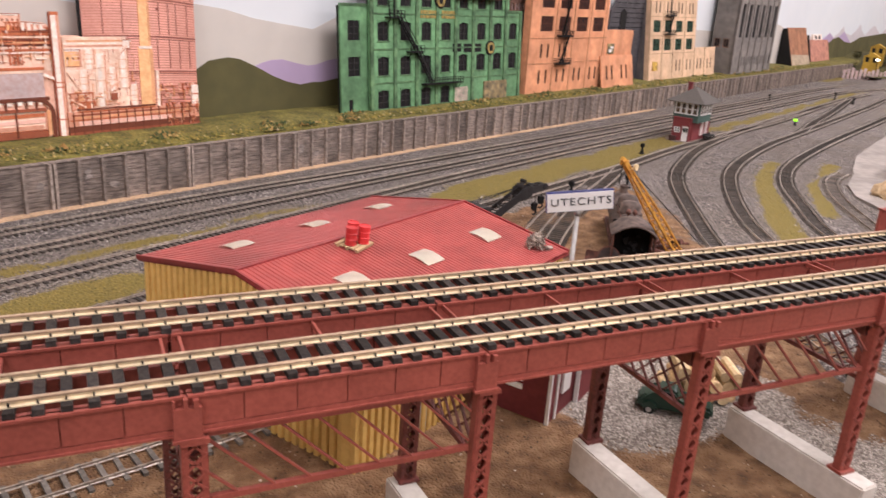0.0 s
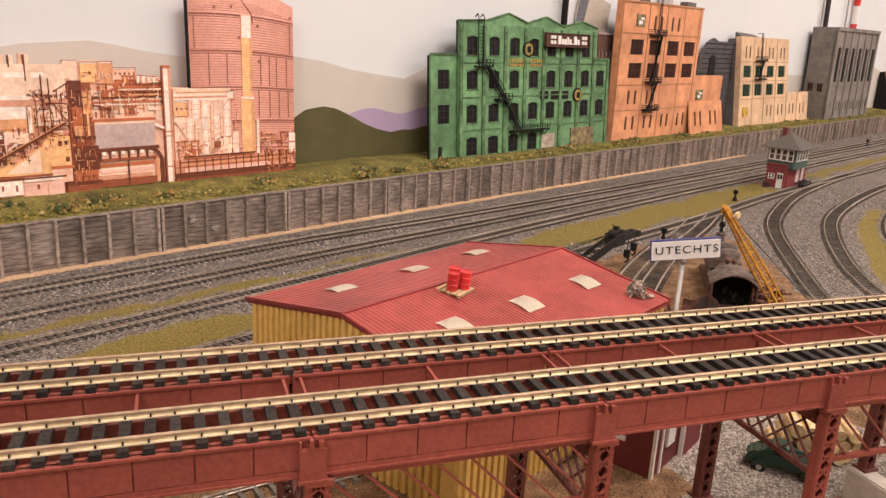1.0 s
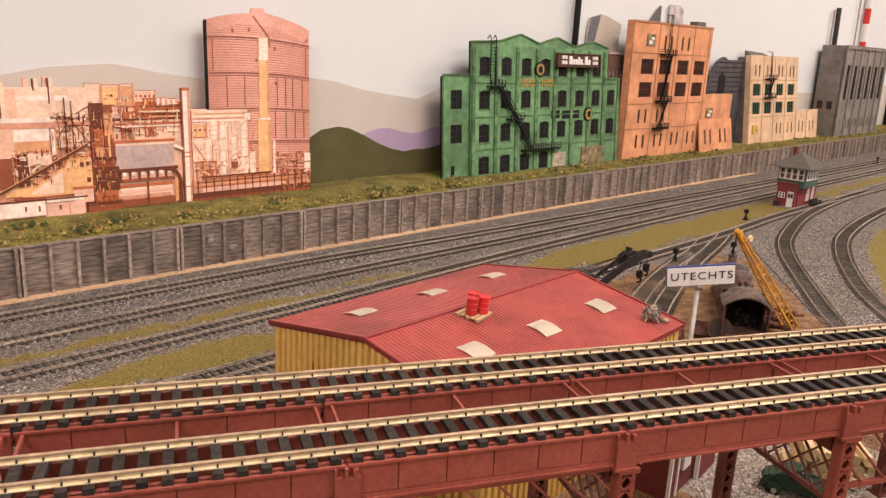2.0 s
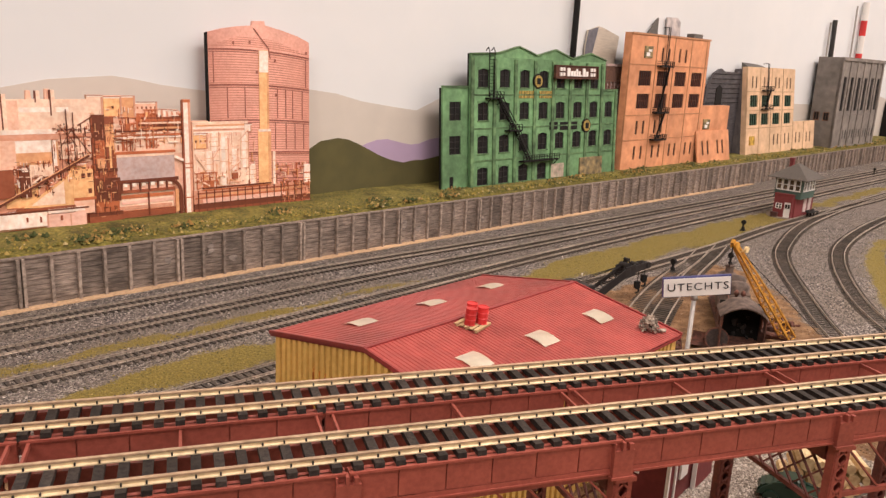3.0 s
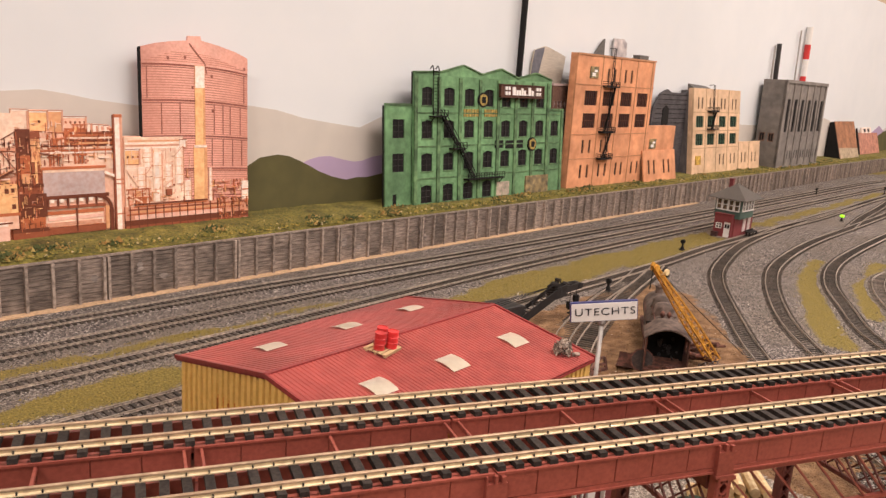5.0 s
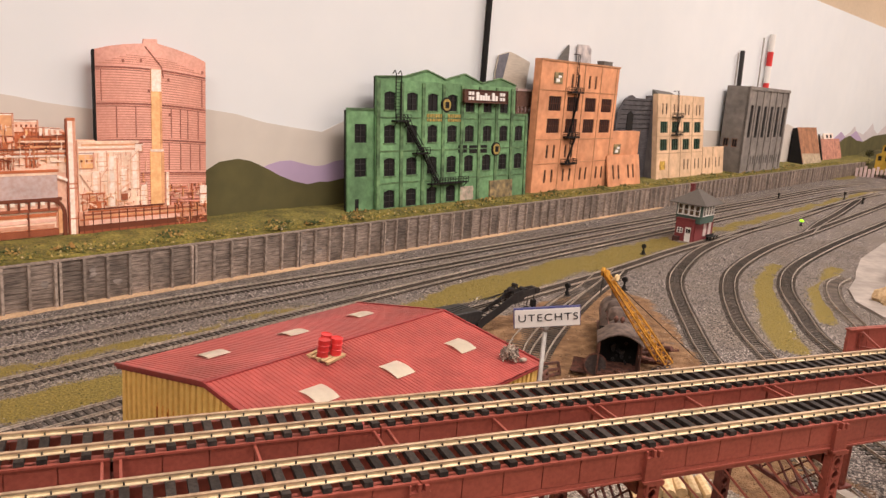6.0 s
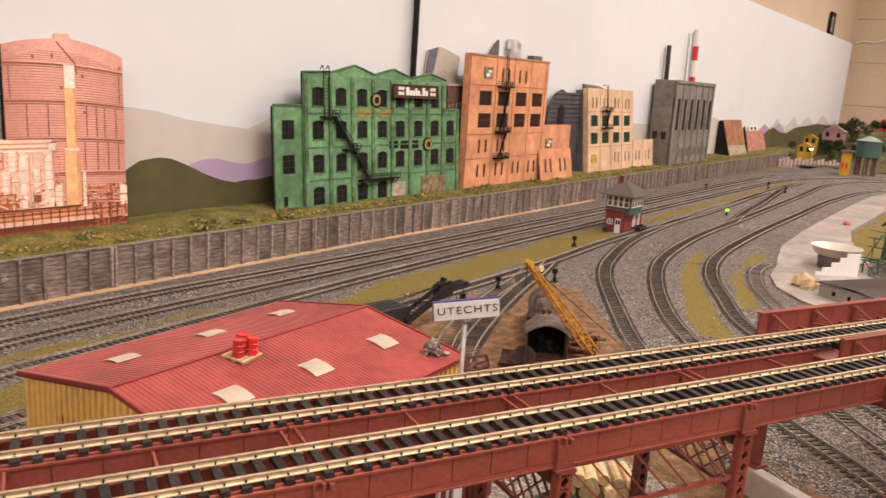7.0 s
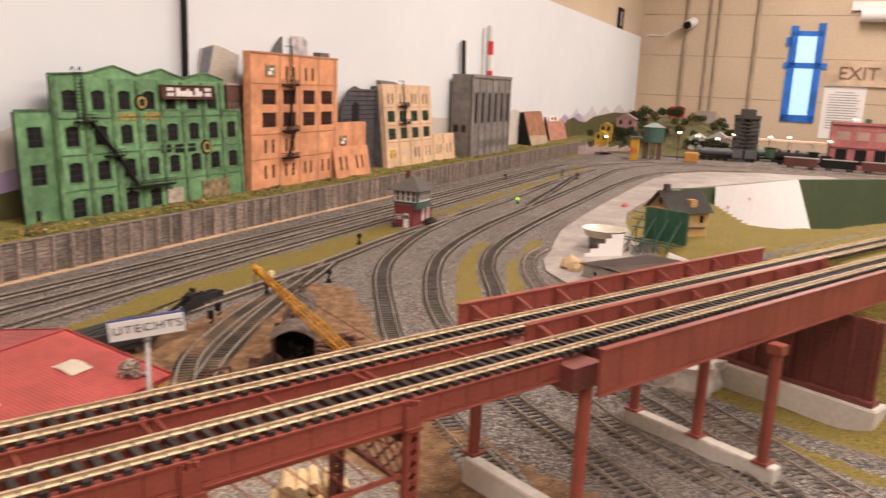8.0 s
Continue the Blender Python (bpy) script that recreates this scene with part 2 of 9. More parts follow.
def sweep(bm, path, section, closed_ends=True):
    """Carries a section of (sideways, up) along a path."""
    rings = []
    for i, p in enumerate(path):
        d = (path[min(i + 1, len(path) - 1)] - path[max(i - 1, 0)]).normalized()
        s = Vector((d.y, -d.x, 0)).normalized()
        rings.append([bm.verts.new(p + s * a + Vector((0, 0, b))) for a, b in section])
    n = len(section)
    for a, b in zip(rings, rings[1:]):
        for i in range(n):
            bm.faces.new((a[i], a[(i + 1) % n], b[(i + 1) % n], b[i]))
    if closed_ends:
        bm.faces.new(rings[0][::-1])
        bm.faces.new(rings[-1])


def rail_section(off, w, h):
    return [(off - w * 0.95, 0), (off + w * 0.95, 0), (off + w * 0.95, h * 0.16), (off + w * 0.3, h * 0.3), (off + w * 0.3, h * 0.62), (off + w / 2, h * 0.72), (off + w / 2, h), (off - w / 2, h), (off - w / 2, h * 0.72), (off - w * 0.3, h * 0.62), (off - w * 0.3, h * 0.3), (off - w * 0.95, h * 0.16)]


def track(name, pts, label, rail_mat, tie_mat, pitch=0.0078, tie=(0.0029, 0.0295, 0.0022), near=(0, 0), rail_h=0.0023, rail_w=0.0009, group="", bed=None, sink=0.0010, head=None):
    """A track along points in the world, whose z is the foot of the rails. Ties in the stretch near are parts of their own."""
    th = thing(name, label, "railway track", group=group)
    path = smooth_path(pts, 0.02)
    for off in (-0.00905, 0.00905):
        bm = bms()
        sweep(bm, path, rail_section(off, rail_w, rail_h))
        rl = part("rail", bm, rail_mat, th, "")
        # head in a darker tone that imitates its weaker reflection
        if head:
            bm = bms()
            sweep(bm, path, [(off - rail_w * 0.56, rail_h * 0.70), (off + rail_w * 0.56, rail_h * 0.70), (off + rail_w * 0.56, rail_h * 1.0), (off + rail_w * 0.40, rail_h * 1.05), (off - rail_w * 0.40, rail_h * 1.05), (off - rail_w * 0.56, rail_h * 1.0)])
            part("rail_head", bm, head, rl, "tan rail head, duller reflection put into its colour")
    if bed:
        bm = bms()
        sweep(bm, path, [(-0.0235, -0.0034), (-0.0175, -sink - 0.0003), (-0.006, -sink), (0.006, -sink), (0.0175, -sink - 0.0003), (0.0235, -0.0034)])
        tagged(part("ballast_bed", bm, bed, th, "raked grey ballast"), kind="stuff")
    marks = smooth_path(pts, pitch)
    rest = bms()
    w, l, h = tie
    tb = bms()
    vs = box(tb, -w / 2, w / 2, -l / 2, l / 2, -h, 0)
    for off in (-0.00905, 0.00905):
        for e in (-1, 1):
            c = off + e * rail_w * 0.72
            box(tb, -w * 0.085, w * 0.085, c - rail_w * 0.22, c + rail_w * 0.22, 0, rail_h * 0.62)
    one = mesh_of("tie", tb, tie_mat)
    rnd = random.Random(len(marks))
    for i, p in enumerate(marks):
        d = marks[min(i + 1, len(marks) - 1)] - marks[max(i - 1, 0)]
        m = Matrix.Translation(p) @ Matrix.Rotation(math.atan2(d.y, d.x) + rnd.uniform(-0.02, 0.02), 4, "Z")
        if near[0] <= i < near[1]:
            shared("tie", one, th, m)
        else:
            box(rest, -w / 2, w / 2, -l / 2, l / 2, -h, 0, m)
    tagged(part("tie", rest, tie_mat, th), kind="stuff")
    return th


# ---- the room ----
def ss(a, b, x):
    t = np.clip((x - a) / (b - a), 0, 1)
    return t * t * (3 - 2 * t)


U0, U1, V0, V1, FLOOR_Z = -4.2, 6.42, -4.4, 1.085, -1.1
for name, x0, x1, y0, y1, z0, z1, mt in (("wall_north", U0, U1, V1, V1 + 0.12, FLOOR_Z, CEILING, BEIGE), ("wall_east", U1, U1 + 0.12, V0, V1 + 0.12, FLOOR_Z, CEILING, BEIGE),
                                         ("wall_south", U0, U1, V0 - 0.12, V0, FLOOR_Z, CEILING, BEIGE), ("wall_west", U0 - 0.12, U0, V0, V1 + 0.12, FLOOR_Z, CEILING, BEIGE),
                                         ("floor", U0, U1, V0, V1, FLOOR_Z - 0.1, FLOOR_Z, FLOOR), ("ceiling", U0, U1, V0, V1, CEILING, CEILING + 0.1, TILE)):
    bm = bms()
    box(bm, x0, x1, y0, y1, z0, z1)
    ob = part(name, bm, mt, None, m=W)
    tagged(ob, kind="structure")
for lu, lv in LAMPS:
    fx = thing("ceiling_light", "white recessed ceiling light with a frosted diffuser", "ceiling light", at(lu, lv, CEILING), group="ceiling lights")
    bm = bms()
    holed(bm, -0.64, 0.64, -0.32, 0.32, [(-0.6, 0.6, -0.275, 0.275)], -0.025, 0.0)
    part("frame", bm, WHITE, fx, m=pose(0, 0, -0.026, -90))

# courses of the block wall at the far end
bm = bms()
for k in range(9):
    box(bm, -0.0015, 0.0, V0, V1 - 0.02, -0.9 + 0.3 * k, -0.894 + 0.3 * k)
tagged(part("block_joint", bm, surf("mortar_shadow", (0.44, 0.355, 0.25), None, 0.9), bpy.data.objects["wall_east"], m=pose(U1, 0, 0)), kind="structure")

# ---- painted backdrop ----
BOARD_V, BOARD_TOP = 1.055, 0.725
bm = bms()
box(bm, -2.2, 6.30, 0.0, 0.028, -0.1, BOARD_TOP)
backdrop = tagged(part("backdrop", bm, SKY, None, m=at(0, BOARD_V)), "pale blue-white painted sky board behind the railway layout", "backdrop", kind="structure")
back_shapes = (
    ("painted_range", HAZE, 0.0008, [(-2.1, 0.19), (-0.6, 0.20), (0.10, 0.205), (0.28, 0.218), (0.34, 0.23), (0.42, 0.2356), (0.453, 0.231), (0.486, 0.2245), (0.55, 0.2168), (0.64, 0.2175), (0.735, 0.2195), (0.785, 0.2134), (0.84, 0.2005), (0.90, 0.192), (0.966, 0.1838), (0.992, 0.1935), (1.025, 0.206), (1.10, 0.215), (1.3, 0.205), (1.7, 0.20), (2.05, 0.20), (2.3, 0.195), (2.58, 0.20), (2.66, 0.185), (2.9, 0.18), (3.38, 0.19), (3.5, 0.21), (3.6, 0.195), (3.75, 0.17), (4.2, 0.15)]),
    ("painted_purple_range", PURPLE, 0.0016, [(0.80, 0.09), (0.835, 0.122), (0.852, 0.129), (0.875, 0.134), (0.899, 0.1345), (0.93, 0.127), (0.955, 0.1225), (0.975, 0.1235), (1.00, 0.130), (1.032, 0.1335), (1.06, 0.13), (1.2, 0.11)]),
    ("painted_hill", OLIVE, 0.0024, [(0.66, 0.09), (0.715, 0.115), (0.733, 0.1245), (0.755, 0.1365), (0.79, 0.1405), (0.812, 0.137), (0.83, 0.1300), (0.855, 0.119), (0.876, 0.1086), (0.905, 0.098), (0.938, 0.0905), (0.965, 0.094), (0.985, 0.0925), (1.004, 0.095), (1.034, 0.099), (1.3, 0.095), (1.7, 0.09)]),
    ("painted_purple_range", PURPLE, 0.0016, [(3.95, 0.06), (4.02, 0.13), (4.10, 0.10), (4.2, 0.135), (4.34, 0.175), (4.46, 0.14), (4.62, 0.18), (4.8, 0.12), (5.2, 0.11)]),
    ("painted_range", surf("painted_pale_trees", (0.60, 0.555, 0.56), (0.57, 0.53, 0.54), 0.9, 20, 0.02, spread=0.05), 0.0012, [(4.1, 0.10), (4.24, 0.145), (4.34, 0.175), (4.40, 0.15), (4.52, 0.175), (4.58, 0.205), (4.63, 0.175), (4.78, 0.16), (4.88, 0.19), (4.95, 0.22), (5.0, 0.185), (5.1, 0.16), (5.22, 0.20), (5.3, 0.215), (5.5, 0.16), (5.66, 0.21), (5.74, 0.225), (5.95, 0.17), (6.2, 0.19)]),
    ("painted_hill", OLIVE, 0.0024, [(4.05, 0.04), (4.12, 0.085), (4.22, 0.105), (4.32, 0.12), (4.42, 0.145), (4.52, 0.155), (4.65, 0.13), (4.8, 0.12), (5.0, 0.15), (5.3, 0.16), (5.6, 0.17), (6.2, 0.15)]),
)
for name, mt, off, top in back_shapes:
    bm = bms()
    slab(bm, [(top[0][0], 0.0)] + top + [(top[-1][0], 0.0)], -off, 0.001)
    part(name, bm, mt, backdrop)

# ---- ground of the layout: one sheet with ballast, earth, grass and pale gravel ----
us = np.concatenate([np.arange(-0.95, 2.75, 0.0135), np.arange(2.75, 5.45, 0.035)])
vs_ = np.arange(-0.95, 0.94, 0.0135)
gu, gv = np.meshgrid(us, vs_, indexing="ij")
cT, sT = math.cos(radians(TURN)), math.sin(radians(TURN))
gx, gy = gu * cT - gv * sT, gu * sT + gv * cT
EDGE_U, EDGE_V = [0, 2.3, 2.69, 2.855, 3.12, 3.40, 3.62, 3.76, 3.92, 4.05, 6], [0.25, 0.25, 0.245, 0.119, -0.01, -0.137, -0.343, -0.475, -0.72, -1.1, -1.2]
NEAR_V, NEAR_U = [-0.95, -0.70, -0.45, -0.34, -0.235, -0.12, -0.05, 0.03, 0.13, 0.25], [2.36, 2.34, 2.30, 2.2, 2.02, 1.93, 1.94, 2.18, 2.47, 2.69]


def bumps(x, y, s, seed):
    """Cheap smooth unevenness from crossed waves."""
    r = np.random.RandomState(seed)
    out = 0
    for k in range(7):
        a, p, f = r.uniform(0, 6.28), r.uniform(0, 6.28), s * r.uniform(0.5, 1.6)
        out = out + np.sin((x * math.cos(a) + y * math.sin(a)) * f + p)
    return out / 7


def ground_height(u, v):
    x, y = u * cT - v * sT, u * sT + v * cT
    z = -0.018 * ss(0.70, 0.80, v)
    hill = ss(0.93, 1.06, x) * ss(0.06, 0.22, y) * (1 - ss(0.36, 0.62, y))
    lawn = ss(1.50, 1.68, u) * (1 - ss(0.05, 0.17, v)) * ss(-0.9, -0.3, v) * (1 - ss(2.6, 2.75, u))
    z = z + 0.128 * hill + (1 - hill) * 0.030 * lawn
    south = ss(0.86, 0.95, x) * (1 - ss(0.16, 0.24, y)) * 0.03
    dirt = (1 - ss(0.50, 0.56, v)) * (1 - ss(0.95, 1.1, u))
    return z + south + 0.0022 * bumps(x, y, 60, 3) * (0.35 + dirt) + 0.0012 * bumps(x, y, 160, 5)


gz = ground_height(gu, gv)
wob = 0.022 * bumps(gx, gy, 45, 8) + 0.010 * bumps(gx, gy, 130, 9)
GRASS_STRIPS = [((1.093, 0.961), (0.955, 0.817), 0.018), ((0.955, 0.817), (0.862, 0.700), 0.020), ((0.862, 0.700), (0.830, 0.655), 0.018), ((1.31, 1.00), (1.22, 0.945), 0.013), ((1.22, 0.945), (1.09, 0.852), 0.012), ((1.09, 0.845), (0.98, 0.735), 0.013), ((1.20, 1.037), (1.093, 0.961), 0.011)]


def band(v, a, b, soft=0.012):
    return ss(a - soft, a + soft, v) * (1 - ss(b - soft, b + soft, v))


gvw, guw = gv + wob, gu + wob
grass = band(gvw, 0.588, 0.628 + 0.034 * ss(0.6, 1.0, guw)) * (1 - ss(1.55, 1.75, guw))
grass = np.maximum(grass, band(gvw, 0.618, 0.652, 0.01) * ss(1.5, 1.7, guw) * (1 - ss(3.0, 3.6, guw)) * 0.9)
grass = np.maximum(grass, band(gvw, 0.690, 0.714, 0.008) * (1 - ss(0.55, 0.8, guw)) * 0.8)
grass = np.maximum(grass, ss(0.85, 0.9, gvw) * ss(3.6, 3.9, gu))
lawn_mask = ss(1.44, 1.56, guw) * (1 - ss(0.06, 0.13, gvw)) * (1 - ss(2.6, 2.7, gu))
grass = np.maximum(grass, lawn_mask)
grass = np.maximum(grass, ss(1.72, 1.84, guw) * (1 - ss(0.225, 0.25, gvw)) * (1 - ss(2.62, 2.68, gu)))
grass = np.maximum(grass, ss(0.852, 0.884, gx + 0.5 * wob) * (1 - ss(0.36, 0.40, gy + wob)))
grass = np.maximum(grass, 0.8 * band(gx + 0.25 * wob, 0.812, 0.836, 0.006) * (1 - ss(0.27, 0.31, gy)))
for (ax_, ay_), (bx_, by_), hw in GRASS_STRIPS:
    tt = np.clip(((gx - ax_) * (bx_ - ax_) + (gy - ay_) * (by_ - ay_)) / ((bx_ - ax_) ** 2 + (by_ - ay_) ** 2), 0, 1)
    dd = np.hypot(gx - ax_ - tt * (bx_ - ax_), gy - ay_ - tt * (by_ - ay_)) + 0.4 * wob
    grass = np.maximum(grass, 1 - ss(hw - 0.008, hw + 0.008, dd))
dirt = (1 - ss(0.515, 0.545, gvw)) * (1 - ss(1.05, 1.12, guw)) * (1 - ss(0.58, 0.64, gx + wob - 0.44 * np.maximum(gy - 0.5, 0)))
pale = ss(0.30, 0.325, gx + wob) * (1 - ss(0.485, 0.51, gx + wob)) * np.maximum(ss(0.322, 0.345, gy + 0.6 * wob), ss(0.412, 0.418, gx) * ss(0.20, 0.22, gy)) * (1 - ss(0.43, 0.46, gy + wob))
nu, nv = gu.shape
inside = ((gu < np.interp(gv, NEAR_V, NEAR_U) - 0.02) & (gv < 0.25)) | (gv > np.interp(gu, EDGE_U, EDGE_V) + 0.02)
keep_cell = (gu[:-1, :-1] < np.interp(gv[:-1, :-1], NEAR_V, NEAR_U)) & (gv[:-1, :-1] < 0.25) | (gv[:-1, :-1] > np.interp(gu[:-1, :-1], EDGE_U, EDGE_V))
keep_cell &= (gy[:-1, :-1] > 0.05)
idx = np.arange(nu * nv).reshape(nu, nv)
quads = np.stack([idx[:-1, :-1], idx[1:, :-1], idx[1:, 1:], idx[:-1, 1:]], -1)[keep_cell]
me = bpy.data.meshes.new("ground")
me.from_pydata(np.stack([gx.ravel(), gy.ravel(), gz.ravel()], 1).tolist(), [], quads.tolist())
for pl in me.polygons:
    pl.use_smooth = True
attr = me.color_attributes.new("zones", "FLOAT_COLOR", "POINT")
zones = np.stack([grass.ravel(), dirt.ravel(), pale.ravel(), np.ones(nu * nv)], 1).astype(np.float32)
attr.data.foreach_set("color", zones.ravel())
tagged(new("ground", me), "model railway ground of grey ballast, brown earth and olive grass", "ground", kind="structure")


def ground_material():
    mat = bpy.data.materials.new("layout_ground")
    mat.use_nodes = True
    nt = mat.node_tree
    N, L = nt.nodes, nt.links
    bsdf = N["Principled BSDF"]
    bsdf.inputs["Roughness"].default_value = 0.92
    tc = N.new("ShaderNodeTexCoord")

    def tex(kind, scale, detail=4):
        n = N.new(kind)
        n.inputs["Scale"].default_value = scale
        if kind == "ShaderNodeTexNoise":
            n.inputs["Detail"].default_value = detail
        L.new(tc.outputs["Object"], n.inputs["Vector"])
        return n

    def ramp(src, stops):
        r = N.new("ShaderNodeValToRGB")
        el = r.color_ramp.elements
        el[0].position, el[0].color = stops[0][0], (*stops[0][1], 1)
        el[1].position, el[1].color = stops[-1][0], (*stops[-1][1], 1)
        for p, c in stops[1:-1]:
            e = el.new(p)
            e.color = (*c, 1)
        L.new(src, r.inputs[0])
        return r.outputs[0]

    def mix(fac, a, b):
        m = N.new("ShaderNodeMix")
        m.data_type = "RGBA"
        L.new(fac, m.inputs[0])
        L.new(a, m.inputs[6])
        L.new(b, m.inputs[7])
        return m.outputs[2]

    stones = tex("ShaderNodeTexVoronoi", 620)
    patch = tex("ShaderNodeTexNoise", 9, 5)
    fine = tex("ShaderNodeTexNoise", 420, 4)
    mid = tex("ShaderNodeTexNoise", 70, 5)
    sep0 = N.new("ShaderNodeSeparateColor")
    L.new(stones.outputs["Color"], sep0.inputs[0])
    ballast = ramp(sep0.outputs[0], [(0.0, (0.024, 0.022, 0.022)), (0.38, (0.100, 0.083, 0.074)), (0.75, (0.236, 0.197, 0.172)), (1.0, (0.58, 0.52, 0.46))])
    warm = ramp(sep0.outputs[1], [(0.0, (0.036, 0.029, 0.024)), (0.6, (0.158, 0.127, 0.104)), (1.0, (0.40, 0.335, 0.27))])
    wp = N.new("ShaderNodeMapRange")
    wp.inputs[1].default_value, wp.inputs[2].default_value = 0.42, 0.62
    L.new(patch.outputs["Fac"], wp.inputs[0])
    ballast = mix(wp.outputs[0], ballast, warm)
    grassc = ramp(fine.outputs["Fac"], [(0.25, (0.075, 0.060, 0.012)), (0.5, (0.205, 0.155, 0.028)), (0.75, (0.35, 0.26, 0.055))])
    earth = ramp(mid.outputs["Fac"], [(0.25, (0.090, 0.045, 0.019)), (0.5, (0.215, 0.116, 0.051)), (0.75, (0.36, 0.220, 0.112))])
    gravel = ramp(sep0.outputs[0], [(0.0, (0.14, 0.118, 0.097)), (0.5, (0.29, 0.245, 0.203)), (1.0, (0.56, 0.495, 0.43))])
    ca = N.new("ShaderNodeVertexColor")
    ca.layer_name = "zones"
    sep = N.new("ShaderNodeSeparateColor")
    L.new(ca.outputs["Color"], sep.inputs[0])

    def edge(ch, noise, amount=0.7):
        sub, add, rng = N.new("ShaderNodeMath"), N.new("ShaderNodeMath"), N.new("ShaderNodeMapRange")
        sub.operation, add.operation = "MULTIPLY_ADD", "ADD"
        L.new(noise, sub.inputs[0])
        sub.inputs[1].default_value, sub.inputs[2].default_value = amount, -amount / 2
        L.new(sub.outputs[0], add.inputs[0])
        L.new(ch, add.inputs[1])
        rng.inputs[1].default_value, rng.inputs[2].default_value = 0.38, 0.62
        L.new(add.outputs[0], rng.inputs[0])
        return rng.outputs[0]

    c = mix(edge(sep.outputs[1], mid.outputs["Fac"]), ballast, earth)
    c = mix(edge(sep.outputs[2], fine.outputs["Fac"], 0.9), c, gravel)
    c = mix(edge(sep.outputs[0], fine.outputs["Fac"], 1.1), c, grassc)
    L.new(c, bsdf.inputs["Base Color"])
    bp = N.new("ShaderNodeBump")
    bp.inputs["Strength"].default_value, bp.inputs["Distance"].default_value = 1.0, 0.0018
    L.new(stones.outputs["Distance"], bp.inputs["Height"])
    bp.invert = True
    L.new(bp.outputs[0], bsdf.inputs["Normal"])
    return mat


BALLAST = ground_material()
me.materials.append(BALLAST)

# bench under the layout
bm = bms()
path = smooth_path([(a, b, 0) for a, b in zip(EDGE_U[2:-1], EDGE_V[2:-1])], 0.03)
sweep(bm, path, [(0.0, -0.75), (0.0, 0.006), (-0.012, 0.006), (-0.012, -0.75)])
tagged(part("fascia", bm, FASCIA, None, m=W), "dark green painted fascia board round the far curve", "fascia", kind="structure")
bm = bms()
path = smooth_path([(a, b, 0) for b, a in zip(NEAR_V, NEAR_U)], 0.03)
sweep(bm, path, [(0.012, -0.75), (0.012, 0.001), (-0.004, 0.004), (-0.004, -0.75)])
tagged(part("fascia", bm, surf("brown_fascia_edge", (0.10, 0.062, 0.036), None, 0.8), None, m=W), "brown edge board of the near bench", "fascia", kind="structure")

bm = bms()
box(bm, -0.88, 2.42, 0.030, 0.052, -0.80, 0.030)
tagged(part("fascia", bm, FASCIA, None), "dark green fascia board along the near edge of the bench", "fascia", kind="structure")
bm = bms()
box(bm, -0.96, -0.94, -0.33, 1.05, -0.80, 0.012)
tagged(part("fascia", bm, FASCIA, None, m=W), "dark green fascia board across the end of the bench", "fascia", kind="structure")

# ---- tracks ----
def uvz(pts, z):
    return [(u * cT - v * sT, u * sT + v * cT, z) for u, v in pts]


YARD = "yard tracks"
lab = "weathered track with brown ties bedded in grey ballast"
track("railway_track", uvz([(-0.9, 0.860), (0.25, 0.8595), (0.45, 0.8590), (0.65, 0.8575), (1.15, 0.837), (2.5, 0.815), (3.4, 0.80), (3.9, 0.70), (4.15, 0.45), (4.25, 0.1), (4.3, -0.6)], -0.0145), lab, RAIL, TIE_YARD, near=(120, 200), group=YARD, bed=BALLAST, sink=0.0017)
track("railway_track", uvz([(-0.9, 0.778), (0.22, 0.7785), (0.60, 0.7820), (1.08, 0.7755), (2.5, 0.762), (3.3, 0.745), (3.78, 0.64), (4.0, 0.40), (4.08, 0.1), (4.1, -0.6)], -0.0105), lab, RAIL, TIE_YARD, near=(110, 190), group=YARD, bed=BALLAST, sink=0.0017)
track("railway_track", uvz([(-0.9, 0.666), (0.19, 0.668), (0.34, 0.6690), (0.51, 0.6730), (0.98, 0.691), (1.8, 0.69), (2.6, 0.685), (3.2, 0.665), (3.6, 0.56), (3.8, 0.36), (3.9, 0.05), (3.95, -0.6)], 0.002), lab, RAIL, TIE_YARD, near=(110, 190), group=YARD, bed=BALLAST, sink=0.0017)
track("railway_track", uvz([(-0.9, 0.567), (0.34, 0.567), (0.955, 0.563), (1.21, 0.566), (1.46, 0.580), (1.75, 0.583), (2.12, 0.581), (2.78, 0.608), (3.2, 0.60)], 0.002), lab, RAIL, TIE_YARD, near=(150, 230), group=YARD, bed=BALLAST, sink=0.0017)
CUR = "weathered curved track with dark ties bedded in grey ballast"
track("railway_track", [(0.515, 0.10, 0.002), (0.552, 0.28, 0.002), (0.578, 0.36, 0.002), (0.605, 0.45, 0.002), (0.6832, 0.629, 0.002), (0.7541, 0.7506, 0.002), (0.8727, 0.9297, 0.002), (0.9826, 1.0456, 0.002), (1.1657, 1.1891, 0.002), (1.4884, 1.3779, 0.002), (1.9328, 1.6075, 0.002), (2.6069, 1.950, 0.002)], CUR, RAIL, TIE_YARD, near=(40, 150), group=YARD, bed=BALLAST)
track("railway_track", [(0.60, 0.10, 0.002), (0.640, 0.25, 0.002), (0.665, 0.35, 0.002), (0.69, 0.452, 0.002), (0.7663, 0.6285, 0.002), (0.8409, 0.758, 0.002), (0.9671, 0.9148, 0.002), (1.0961, 1.0309, 0.002), (1.3202, 1.1744, 0.002), (1.6301, 1.3352, 0.002), (2.2057, 1.6354, 0.002), (2.70, 1.89, 0.002), (3.05, 1.97, 0.002), (3.35, 1.85, 0.002), (3.6, 1.5, 0.002)], CUR, RAIL, TIE_YARD, near=(30, 150), group=YARD, bed=BALLAST)
